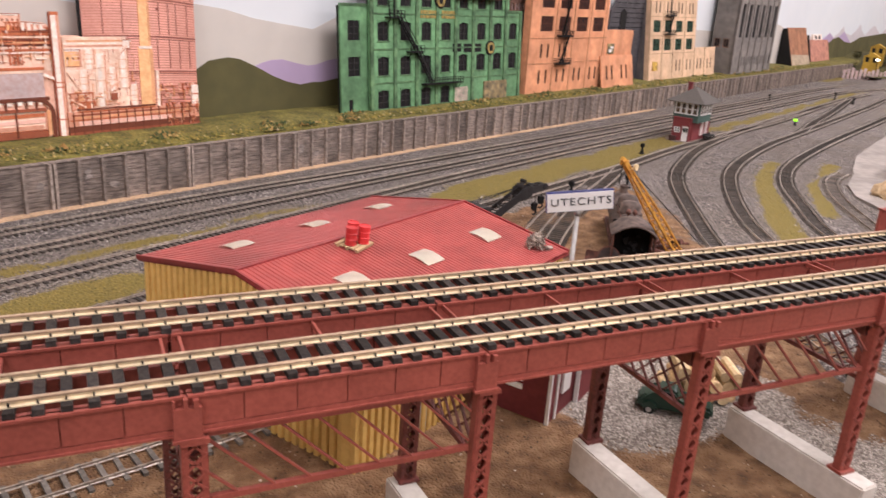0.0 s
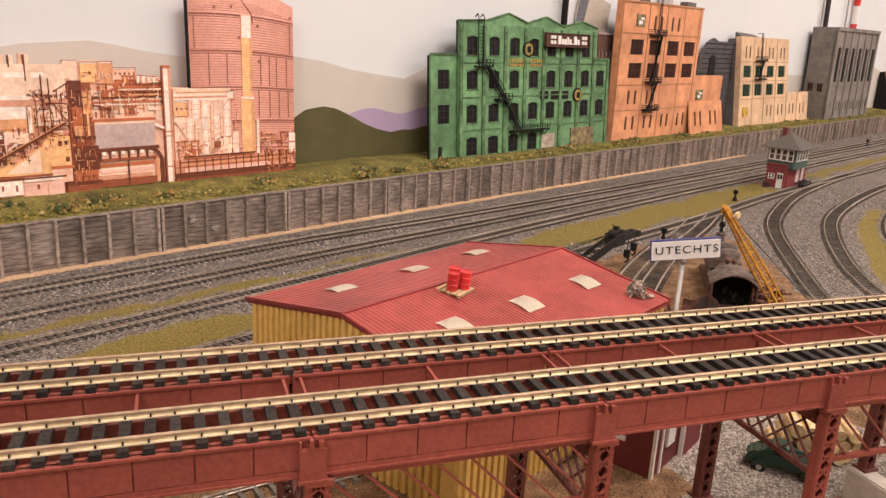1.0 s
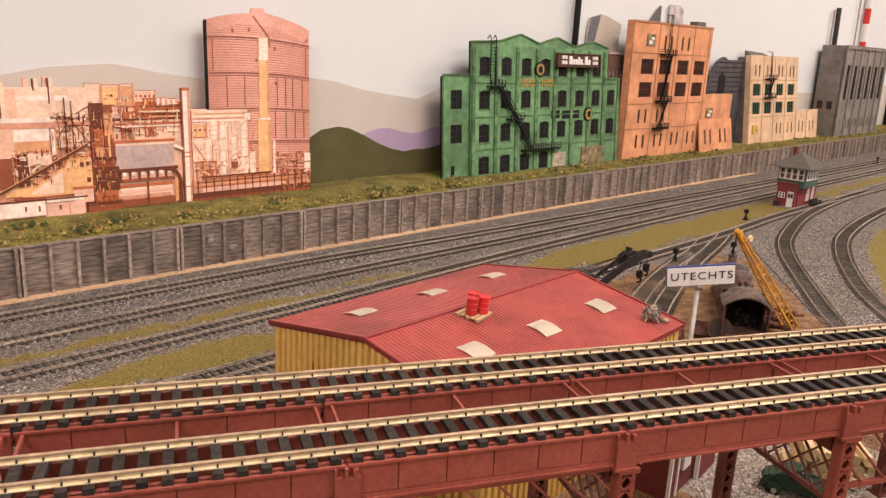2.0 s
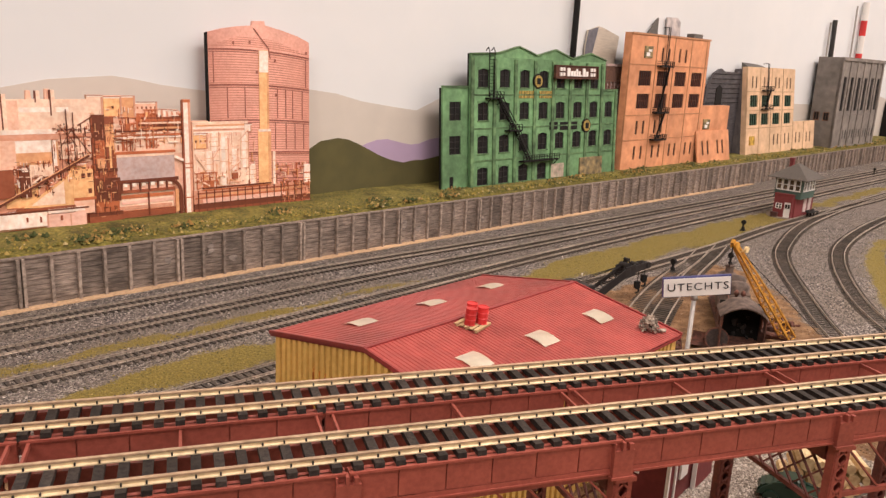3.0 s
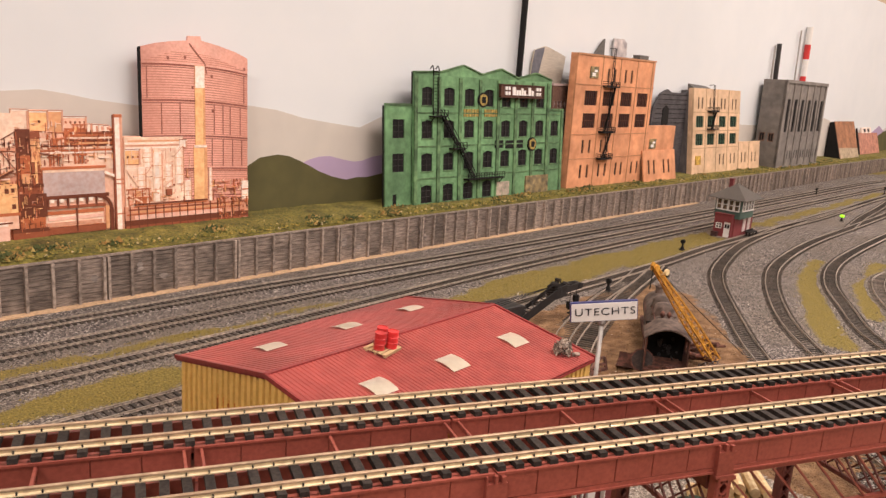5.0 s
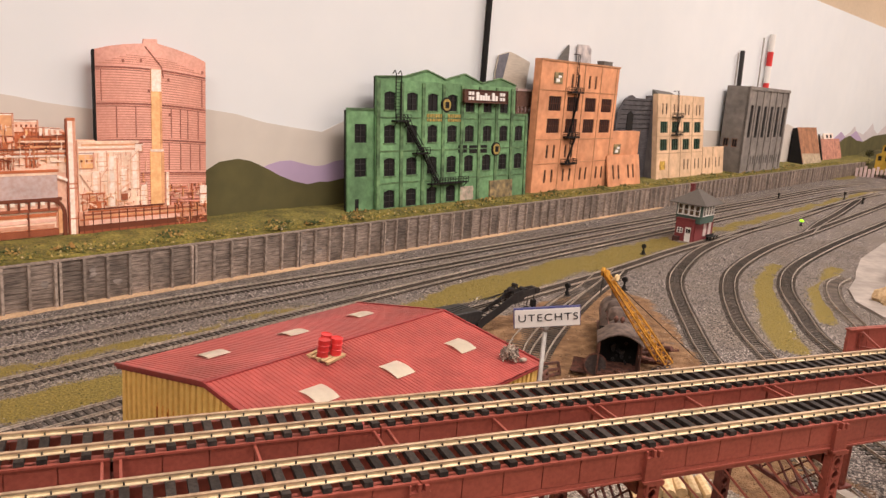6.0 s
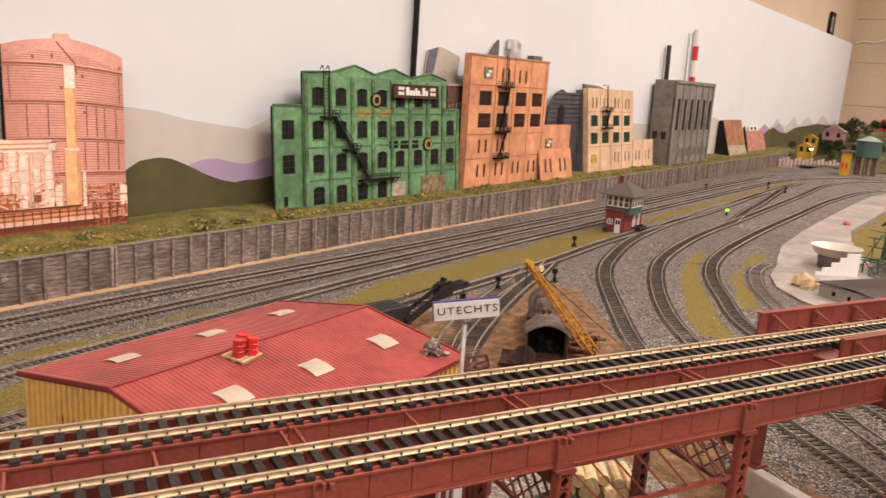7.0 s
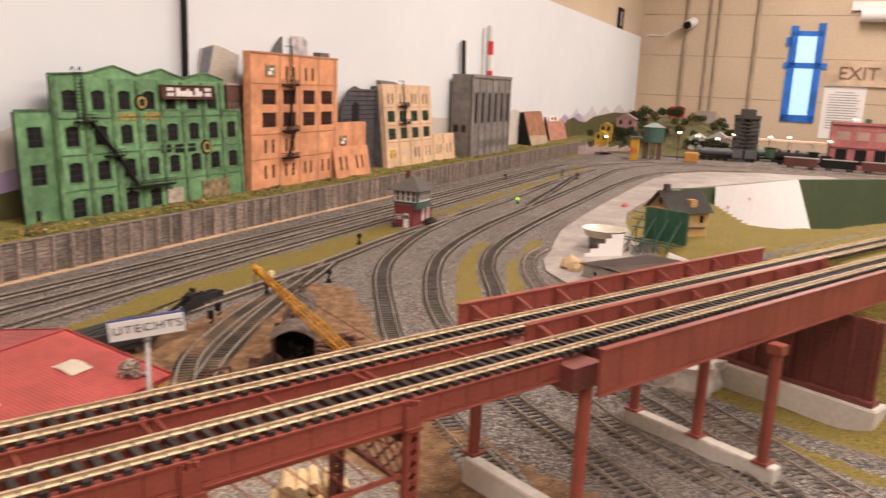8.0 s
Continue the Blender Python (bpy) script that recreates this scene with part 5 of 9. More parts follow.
# brick gable and house cut-outs at the far end
brick = thing("brick_gable_cutout", "red brick gable building cut-out leaning back", "building cut-out", at(0, 0.985, BASE_Z))
bm = bms()
slab(bm, [(3.572, -0.002), (3.834, -0.002), (3.834, 0.163), (3.572, 0.163)][::-1], 0.0, 0.005)
part("wall", bm, surf("printed_red_brick", (0.40, 0.18, 0.085), (0.24, 0.11, 0.06), 0.8, 140, 0.1, stretch=(1, 1, 3), big=30, spread=0.35), brick, m=pose(0, 0, 0, -16.8))
bm = bms()
slab(bm, [(3.574, -0.002), (3.832, -0.002), (3.832, 0.044), (3.574, 0.050)][::-1], -0.001, 0.0)
part("stone_base", bm, surf("printed_stone_base", (0.50, 0.39, 0.26), (0.33, 0.26, 0.18), 0.8, 90, 0.05, big=60, spread=0.3), brick, m=pose(0, 0, 0, -16.8))
bm = bms()
slab(bm, [(0.0, -0.002), (0.066, -0.002), (0.066, 0.150), (0.049, 0.154)][::-1], 0.0, 0.004)
part("dark_side", bm, BLACK, brick, m=pose(3.572, 0, 0, 0, 0, 90))
pinkh = thing("pink_house_cutout", "pink brick house cut-out with a white dormer", "building cut-out", at(0, 1.018, BASE_Z) @ pose(0, 0, 0, -15))
bm = bms()
slab(bm, [(3.980, -0.002), (4.290, -0.002), (4.290, 0.104), (3.980, 0.106)][::-1], 0.0, 0.005)
part("wall", bm, surf("printed_pink_brick", (0.52, 0.24, 0.17), (0.38, 0.17, 0.12), 0.8, 120, 0.05, big=40, spread=0.3), pinkh)
bm = bms()
box(bm, 4.03, 4.18, -0.002, 0.004, 0.104, 0.130)
drm = part("dormer", bm, PRINT["white"], pinkh)
bm = bms()
box(bm, 4.06, 4.09, -0.003, -0.002, 0.108, 0.124)
box(bm, 4.12, 4.15, -0.003, -0.002, 0.108, 0.124)
part("pane", bm, DARKPANE, drm)
bm = bms()
box(bm, 3.965, 3.980, 0.001, 0.006, -0.002, 0.128)
part("dark_edge", bm, BLACK, pinkh)

# ---- printed refinery with its tank, cut out of board ----
ref = thing("refinery_cutout", "pink-toned printed refinery photo mounted on board with a round gas tank", "printed cut-out", at(0.004, 1.026, 0.0475) @ pose(0, 0, 0, -1.2))
out = [(-0.52, -0.006), (0.545, -0.006), (0.5405, 0.129), (0.512, 0.1295), (0.512, 0.159), (0.501, 0.159), (0.500, 0.1395), (0.493, 0.145), (0.464, 0.147), (0.4626, 0.152), (0.4345, 0.156), (0.4345, 0.164), (0.3925, 0.164), (0.392, 0.165), (0.372, 0.165), (0.372, 0.157), (0.330, 0.157),
       (0.329, 0.172), (0.3235, 0.172), (0.323, 0.157), (0.308, 0.157), (0.307, 0.170), (0.302, 0.170), (0.301, 0.155), (0.20, 0.156), (0.10, 0.165), (0.02, 0.150), (-0.1, 0.17), (-0.25, 0.15), (-0.52, 0.16)]
bm = bms()
slab(bm, out[::-1], 0.0, 0.0045)
board = part("refinery_print", bm, PRINT["salmon"], ref, "salmon-tinted printed refinery")


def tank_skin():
    """Printed shading of the round tank: colour paler mid-way, duller at its flanks."""
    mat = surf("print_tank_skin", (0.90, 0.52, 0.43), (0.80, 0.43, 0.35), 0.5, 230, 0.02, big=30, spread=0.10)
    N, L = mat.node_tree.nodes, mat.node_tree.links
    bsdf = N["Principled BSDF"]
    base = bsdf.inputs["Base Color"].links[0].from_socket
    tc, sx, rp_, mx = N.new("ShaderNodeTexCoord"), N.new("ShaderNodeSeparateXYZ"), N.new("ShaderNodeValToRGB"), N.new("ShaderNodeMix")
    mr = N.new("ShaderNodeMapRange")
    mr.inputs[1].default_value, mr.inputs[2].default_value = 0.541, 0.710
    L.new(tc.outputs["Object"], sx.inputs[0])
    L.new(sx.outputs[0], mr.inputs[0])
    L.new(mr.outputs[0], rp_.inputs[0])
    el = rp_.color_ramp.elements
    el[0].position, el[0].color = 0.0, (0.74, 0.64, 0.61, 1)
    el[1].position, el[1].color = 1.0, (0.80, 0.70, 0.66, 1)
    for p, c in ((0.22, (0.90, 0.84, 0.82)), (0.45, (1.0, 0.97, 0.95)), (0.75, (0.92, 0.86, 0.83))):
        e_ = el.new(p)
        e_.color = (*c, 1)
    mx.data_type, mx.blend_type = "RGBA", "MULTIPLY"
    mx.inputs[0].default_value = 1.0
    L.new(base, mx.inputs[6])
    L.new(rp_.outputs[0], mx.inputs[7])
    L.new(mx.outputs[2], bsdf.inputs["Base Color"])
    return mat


tank_out = [(0.5405, -0.006), (0.7095, -0.006), (0.7095, 0.2440), (0.6900, 0.2520), (0.6585, 0.2602), (0.6323, 0.2652), (0.6312, 0.2712), (0.6118, 0.2702), (0.6107, 0.2638), (0.585, 0.2610), (0.5613, 0.2567), (0.5405, 0.2509)]
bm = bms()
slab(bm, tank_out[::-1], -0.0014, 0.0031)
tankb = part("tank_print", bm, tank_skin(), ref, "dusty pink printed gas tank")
bm = bms()
slab(bm, [(0.5380, -0.0068), (0.5405, -0.0068), (0.5405, 0.2512), (0.5380, 0.2495)][::-1], -0.0012, 0.0040)
part("dark_edge", bm, BLACK, ref)
# black strip stands in for the shadow gap below the board
bm = bms()
box(bm, -0.52, 0.7095, -0.0006, 0.0044, -0.0085, -0.0062)
part("dark_foot", bm, BLACK, ref, "black strip drawn for the shadow gap under the board")


def arc(x, z):
    """Height of a printed ring of the tank, which sags towards its flanks."""
    return z - (0.25 + max(0.0, z - 0.08) * 2.4) * (x - 0.585) ** 2


def ring(bm, z, h, x0=0.5412, x1=0.7090, n=16, d=0.0020):
    for k in range(n):
        xa, xb = x0 + (x1 - x0) * k / n, x0 + (x1 - x0) * (k + 1) / n
        bar(bm, (xa, -d + 0.0002, arc(xa, z)), (xb, -d + 0.0002, arc(xb, z)), 0.0006, h)


for z, h in ((0.2295, 0.0022), (0.1798, 0.0024), (0.1290, 0.0022), (0.0808, 0.0020), (0.0400, 0.0018)):
    bm = bms()
    ring(bm, z, h)
    ring(bm, z - 0.0034, 0.0008)
    part("printed_band", bm, PRINT["band"], tankb)
bm = bms()
for z0, z1, xs in ((0.1325, 0.176, (0.5688, 0.5972, 0.6520, 0.6668, 0.6790, 0.6964)), (0.0845, 0.126, (0.5560, 0.5830, 0.6480, 0.6668, 0.6830, 0.6990)), (0.183, 0.226, (0.5480, 0.7030))):
    for x in xs:
        box(bm, x - 0.0006, x + 0.0006, -0.0021, -0.0014, arc(x, z0), arc(x, z1))
tagged(part("printed_seam", bm, PRINT["band"], tankb), kind="stuff")
bm = bms()
for k in range(52):
    z = 0.046 + k * 0.0036
    if min(abs(z - q) for q in (0.2295, 0.1798, 0.1290, 0.0808)) > 0.0016:
        ring(bm, z, 0.0011, n=8, d=0.0017)
for k in range(5):
    z = 0.2345 + k * 0.0030
    ring(bm, z, 0.0008, 0.5445 + 0.010 * k, 0.704 - 0.014 * k, 8, 0.0017)
tagged(part("printed_rib", bm, PRINT["tank_line"], tankb), kind="stuff")
bm = bms()
bar(bm, (0.6128, -0.0020, 0.2600), (0.6372, -0.0020, 0.2330), 0.0006, 0.0014)
bar(bm, (0.6372, -0.0020, 0.2330), (0.6402, -0.0020, 0.2180), 0.0006, 0.0014)
for x, z in ((0.5795, 0.236), (0.606, 0.238), (0.648, 0.213), (0.649, 0.163), (0.617, 0.196), (0.7035, 0.226)):
    box(bm, x - 0.0012, x + 0.0018, -0.0021, -0.0014, z, z + 0.0045)
part("printed_ladder", bm, PRINT["band"], tankb)
bm = bms()
box(bm, 0.6205, 0.6365, -0.0026, -0.0012, 0.110, 0.2295)
box(bm, 0.6175, 0.6390, -0.0026, -0.0012, 0.029, 0.113)
part("printed_pipe", bm, PRINT["ochre"], tankb, "ochre printed standpipe")
bm = bms()
box(bm, 0.6210, 0.6360, -0.0031, -0.0024, 0.198, 0.2290)
box(bm, 0.6180, 0.6385, -0.0031, -0.0024, 0.1115, 0.1150)
part("printed_cap", bm, PRINT["white"], tankb)
bm = bms()
box(bm, 0.6335, 0.6367, -0.0029, -0.0024, 0.113, 0.2290)
box(bm, 0.6345, 0.6392, -0.0029, -0.0024, 0.029, 0.111)
part("printed_flank", bm, PRINT["tan"], tankb)
rnd = random.Random(21)
layers = {k: bms() for k in PRINT}


def patch(col, x0, x1, z0, z1, d=0.0005):
    box(layers[col], x0, x1, -d - rnd.uniform(0, 0.0003), 0.0, z0, z1)


def block(col, x0, x1, z0, z1, panes=0, d=0.0009):
    """A printed building with an outline, a pale roof line and a row of windows."""
    patch(col, x0, x1, z0, z1, d)
    patch("dusk", x0, x1, z1 - 0.0009, z1, d + 0.0005)
    patch("white", x0, x1, z1 - 0.0024, z1 - 0.0010, d + 0.0005)
    patch("shade", x1 - 0.0024, x1, z0, z1 - 0.001, d + 0.0005)
    patch("rust", x0, x1, z0, z0 + 0.0008, d + 0.0005)
    for k in range(panes):
        x = x0 + (x1 - x0) * (k + 0.5) / panes
        patch(rnd.choice(["brown", "dusk", "rust"]), x - 0.0012, x + 0.0010, z0 + 0.42 * (z1 - z0), z0 + 0.42 * (z1 - z0) + 0.0030, d + 0.0006)


def vessel(x0, x1, z0, z1, d=0.0026):
    """A printed upright tank, lit on one flank, with a rounded head and hoops."""
    w = x1 - x0
    for a, b, c in ((0.0, 0.18, "pale"), (0.18, 0.62, "white"), (0.62, 0.85, "pale"), (0.85, 1.0, "shade")):
        box(layers[c], x0 + a * w, x0 + b * w, -d, 0.0, z0, z1)
    box(layers["white"], x0 + 0.15 * w, x1 - 0.18 * w, -d, 0.0, z1, z1 + 0.16 * w)
    box(layers["shade"], x1 - 0.18 * w, x1 - 0.1 * w, -d, 0.0, z1, z1 + 0.1 * w)
    for k in range(1, 4):
        z = z0 + (z1 - z0) * k / 4
        box(layers["tan"], x0, x1, -d - 0.0003, 0.0, z, z + 0.0007)


def tower(x, z0, z1, w, col, d=0.0019):
    """A printed steel frame: posts, floors and crossed braces with plant between."""
    n = max(2, int((z1 - z0) / (w * 0.75)))
    for e in (0.0, 0.33, 0.66, 1.0):
        patch(col, x + e * w, x + e * w + 0.0012, z0, z1, d)
    for k in range(n):
        za, zb = z0 + (z1 - z0) * k / n, z0 + (z1 - z0) * (k + 1) / n
        patch(col, x - 0.002, x + w + 0.003, zb - 0.0014, zb, d + 0.0002)
        bar(layers[col], (x, -d, za), (x + w, -d, zb), 0.0006, 0.0009)
        for e in (0.02, 0.35, 0.68):
            if rnd.random() < 0.75:
                patch(rnd.choice(["rust", "tan", "dusk", "shade", "brown", "ochre", "rust"]), x + e * w, x + e * w + rnd.uniform(0.15, 0.3) * w, za + 0.001, zb - rnd.uniform(0.001, 0.004), d - 0.0004)


def rack(x0, x1, z, n, dz, cols, d=0.0020):
    """Printed pipes running side by side."""
    for k in range(n):
        patch(cols[k % len(cols)], x0 + rnd.uniform(0, 0.006), x1 - rnd.uniform(0, 0.006), z + k * dz, z + k * dz + dz * 0.62, d)


def clutter(count, x0, x1, z0, z1, cols, d, size=1.0):
    """Fine printed machinery: pipes, struts and fittings."""
    for k in range(count):
        x, z = rnd.uniform(x0, x1), rnd.uniform(z0, z1)
        q = rnd.random()
        w, h = (rnd.uniform(0.0004, 0.0013), rnd.uniform(0.004, 0.016)) if q < 0.42 else (rnd.uniform(0.004, 0.014), rnd.uniform(0.0004, 0.0012)) if q < 0.8 else (rnd.uniform(0.0012, 0.0034), rnd.uniform(0.0012, 0.0036))
        patch(rnd.choice(cols), x, min(x + w * size, x1), z, min(z + h * size, z1), d + rnd.uniform(0, 0.0005))


WARM = ["rust", "brown", "dusk", "shade", "tan", "rust", "pale", "white"]
# tones of the photo: hazy upper works, bright sheds, rusty lower works
patch("pale", 0.20, 0.500, 0.086, 0.128, 0.0003)
patch("white", 0.20, 0.405, 0.117, 0.1275, 0.0006)
patch("shade", 0.20, 0.400, 0.020, 0.086, 0.0003)
patch("rust", 0.434, 0.500, 0.118, 0.140, 0.0004)
patch("dusk", 0.345, 0.402, 0.000, 0.060, 0.0006)
patch("pale", 0.5125, 0.600, 0.030, 0.128, 0.0026)
for b_ in (("salmon", 0.327, 0.371, 0.138, 0.157, 6), ("pale", 0.326, 0.370, 0.127, 0.138, 0), ("pale", 0.372, 0.392, 0.139, 0.165, 0), ("ochre", 0.393, 0.416, 0.137, 0.163, 1), ("tan", 0.416, 0.434, 0.135, 0.164, 0), ("salmon", 0.434, 0.464, 0.140, 0.156, 5),
           ("ochre", 0.344, 0.369, 0.038, 0.080, 3), ("salmon", 0.404, 0.484, 0.037, 0.049, 0), ("pale", 0.403, 0.484, 0.011, 0.036, 0), ("white", 0.318, 0.351, 0.002, 0.027, 4), ("salmon", 0.276, 0.326, 0.118, 0.156, 5), ("pale", 0.24, 0.276, 0.112, 0.150, 4), ("white", 0.27, 0.318, 0.001, 0.025, 5), ("ochre", 0.27, 0.310, 0.028, 0.060, 3)):
    block(*b_)
for k in range(4):
    block("white", 0.4645 + 0.0073 * k, 0.4708 + 0.0073 * k, 0.1345, 0.1465 - 0.0006 * k)
rack(0.402, 0.500, 0.108, 4, 0.0030, ["white", "rust", "pale", "brown"])
rack(0.436, 0.498, 0.120, 5, 0.0034, ["tan", "brown", "pale", "rust", "dusk"])
clutter(70, 0.404, 0.498, 0.092, 0.138, WARM, 0.0022)
clutter(90, 0.326, 0.372, 0.080, 0.128, WARM, 0.0014)
clutter(60, 0.327, 0.434, 0.128, 0.150, ["shade", "tan", "pale", "rust", "white"], 0.0018, 0.7)
for x, z0, z1, w, col in ((0.414, 0.092, 0.128, 0.016, "rust"), (0.446, 0.094, 0.146, 0.014, "rust")):
    tower(x, z0, z1, w, col)
patch("ochre", 0.3935, 0.3975, 0.060, 0.126, 0.0026)
patch("tan", 0.3990, 0.4010, 0.050, 0.118, 0.0026)
# slanting conveyor
bar(layers["brown"], (0.258, -0.0044, 0.0309), (0.3700, -0.0044, 0.0888), 0.0006, 0.0026)
bar(layers["tan"], (0.258, -0.0044, 0.0330), (0.3700, -0.0044, 0.0909), 0.0005, 0.0009)
# hazy back works and the bright shed
for p_ in (
        ("pale", 0.2224, 0.3731, 0.1234, 0.1597, 0.0026),
        ("salmon", 0.2224, 0.2909, 0.1234, 0.1583, 0.0028),
        ("white", 0.2920, 0.3490, 0.1441, 0.1500, 0.0028),
        ("white", 0.2224, 0.3272, 0.1178, 0.1235, 0.0030),
        ("shade", 0.2224, 0.3744, 0.1104, 0.1176, 0.0029),
        ("white", 0.2844, 0.3249, 0.0954, 0.1101, 0.0031),
        ("tan", 0.2844, 0.3249, 0.0807, 0.0954, 0.0031),
        ("salmon", 0.2224, 0.2844, 0.0761, 0.1109, 0.0031),
        ("pale", 0.3332, 0.3731, 0.0860, 0.1197, 0.0027)):
    patch(*p_)
for x, z0, z1 in ((0.2740, 0.1235, 0.1660), (0.3120, 0.1560, 0.1700), (0.3290, 0.1400, 0.1710)):
    patch("brown", x - 0.0016, x, z0, z1, 0.0030)
    patch("pale", x, x + 0.0045, z0, z1, 0.0032)
# sheds under the conveyor
for p_ in (
        ("dusk", 0.2224, 0.2802, 0.0415, 0.0762, 0.0031),
        ("brown", 0.2866, 0.2986, 0.0413, 0.0740, 0.0034),
        ("white", 0.2898, 0.2964, 0.0725, 0.0769, 0.0036),
        ("pale", 0.2986, 0.3272, 0.0655, 0.0840, 0.0030),
        ("white", 0.3266, 0.3308, 0.0780, 0.1096, 0.0034),
        ("tan", 0.3308, 0.3326, 0.0779, 0.1080, 0.0034),
        ("ochre", 0.3478, 0.3731, 0.0355, 0.0717, 0.0034),
        ("rust", 0.3478, 0.3757, 0.0315, 0.0353, 0.0036),
        ("salmon", 0.3478, 0.3731, 0.0146, 0.0316, 0.0032),
        ("brown", 0.3584, 0.3629, 0.0601, 0.0663, 0.0037),
        ("brown", 0.3660, 0.3699, 0.0612, 0.0666, 0.0037),
        ("brown", 0.3660, 0.3706, 0.0402, 0.0464, 0.0037)):
    patch(*p_)
slab(layers["ochre"], [(0.2882, 0.0280), (0.3478, 0.0236), (0.3478, 0.0686)][::-1], -0.0033, 0.0)
slab(layers["pale"], [(0.2964, 0.0301), (0.3368, 0.0292), (0.3368, 0.0579)][::-1], -0.0035, 0.0)
# dark furnace tower and steelwork
for p_ in (
        ("dusk", 0.3744, 0.4031, 0.0053, 0.1364, 0.0030),
        ("brown", 0.3764, 0.3916, 0.0682, 0.1400, 0.0033),
        ("tan", 0.3916, 0.4024, 0.0996, 0.1276, 0.0034),
        ("brown", 0.3744, 0.3943, 0.1103, 0.1166, 0.0036),
        ("rust", 0.3784, 0.3903, 0.0776, 0.1072, 0.0035),
        ("ochre", 0.3957, 0.3984, 0.0699, 0.1245, 0.0038),
        ("ochre", 0.4011, 0.4024, 0.0897, 0.1209, 0.0038),
        ("tan", 0.3797, 0.3889, 0.0713, 0.0838, 0.0037),
        ("brown", 0.3744, 0.4052, 0.0661, 0.0707, 0.0038),
        ("brown", 0.3757, 0.4079, 0.0268, 0.0580, 0.0034),
        ("rust", 0.3770, 0.4052, 0.0113, 0.0269, 0.0034),
        ("brown", 0.3654, 0.4093, 0.0086, 0.0133, 0.0038),
        ("dusk", 0.3654, 0.4093, -0.0085, 0.0086, 0.0036),
        ("brown", 0.3930, 0.4066, 0.0275, 0.0478, 0.0037)):
    patch(*p_)
bar(layers["brown"], (0.3447, -0.0040, 0.1473), (0.3447, -0.0040, 0.0711), 0.0005, 0.0030)
bar(layers["brown"], (0.3528, -0.0040, 0.1435), (0.3528, -0.0040, 0.0737), 0.0005, 0.0016)
bar(layers["brown"], (0.3484, -0.0040, 0.1244), (0.3731, -0.0040, 0.0889), 0.0005, 0.0010)
bar(layers["brown"], (0.3484, -0.0040, 0.1129), (0.3731, -0.0040, 0.1123), 0.0005, 0.0012)
bar(layers["brown"], (0.3578, -0.0040, 0.1273), (0.3757, -0.0040, 0.1378), 0.0005, 0.0012)
bar(layers["brown"], (0.3260, -0.0040, 0.1007), (0.3260, -0.0040, 0.0572), 0.0005, 0.0010)
bar(layers["brown"], (0.3344, -0.0040, 0.1283), (0.3540, -0.0040, 0.1051), 0.0005, 0.0010)
bar(layers["brown"], (0.3540, -0.0040, 0.1281), (0.3368, -0.0040, 0.1018), 0.0005, 0.0010)
bar(layers["brown"], (0.3368, -0.0040, 0.1170), (0.3368, -0.0040, 0.0716), 0.0005, 0.0012)
bar(layers["brown"], (0.4011, -0.0040, 0.1100), (0.4275, -0.0040, 0.1033), 0.0005, 0.0014)
bar(layers["brown"], (0.4261, -0.0040, 0.1058), (0.4261, -0.0040, 0.0910), 0.0005, 0.0012)
bar(layers["pale"], (0.2997, -0.0036, 0.0575), (0.3272, -0.0036, 0.0781), 0.0005, 0.0022)
bar(layers["pale"], (0.2986, -0.0036, 0.0737), (0.2997, -0.0036, 0.0546), 0.0005, 0.0018)
bar(layers["pale"], (0.3019, -0.0036, 0.0750), (0.3132, -0.0036, 0.0640), 0.0005, 0.0010)
bar(layers["pale"], (0.3132, -0.0036, 0.0803), (0.3272, -0.0036, 0.0571), 0.0005, 0.0010)
# pale roofs along the foot
for p_ in (
        ("white", 0.2224, 0.3132, 0.0035, 0.0232, 0.0036),
        ("pink", 0.3132, 0.3616, -0.0026, 0.0171, 0.0036),
        ("white", 0.3155, 0.3603, 0.0185, 0.0246, 0.0037),
        ("brown", 0.2224, 0.3654, 0.0216, 0.0237, 0.0038),
        ("dusk", 0.2802, 0.3490, 0.0240, 0.0270, 0.0037),
        ("shade", 0.3144, 0.3155, -0.0014, 0.0164, 0.0038),
        ("shade", 0.3416, 0.3429, -0.0033, 0.0150, 0.0038),
        ("dusk", 0.2898, 0.2920, 0.0103, 0.0161, 0.0039),
        ("dusk", 0.3053, 0.3075, 0.0085, 0.0158, 0.0039),
        ("dusk", 0.3296, 0.3326, 0.0086, 0.0147, 0.0039)):
    patch(*p_)
clutter(170, 0.3751, 0.4038, 0.004, 0.130, ["brown", "rust", "dusk", "tan", "brown", "ochre", "shade", "rust"], 0.0040, 0.7)
clutter(150, 0.3272, 0.3731, 0.055, 0.130, ["rust", "brown", "dusk", "pale", "shade", "brown", "rust"], 0.0036, 0.8)
clutter(90, 0.2776, 0.3249, 0.040, 0.085, ["white", "dusk", "pale", "brown", "rust"], 0.0036, 0.7)
# grey hopper house with its row of supports
patch("grey", 0.4045, 0.4840, 0.0535, 0.0880, 0.0030)
patch("pale", 0.4045, 0.4840, 0.0840, 0.0872, 0.0034)
patch("rust", 0.4030, 0.4860, 0.0875, 0.0910, 0.0036)
patch("dusk", 0.4020, 0.4045, 0.0500, 0.0890, 0.0034)
patch("brown", 0.4010, 0.4890, 0.0490, 0.0535, 0.0036)
for k in range(6):
    x = 0.4085 + 0.0125 * k
    patch("white", x + 0.003, x + 0.0085, 0.0440, 0.0488, 0.0030)
    patch("brown", x, x + 0.0022, 0.0360, 0.0490, 0.0032)
patch("dusk", 0.4035, 0.4840, 0.0355, 0.0395, 0.0032)
rack(0.404, 0.484, 0.013, 3, 0.0075, ["shade", "pink", "rust"], 0.0016)
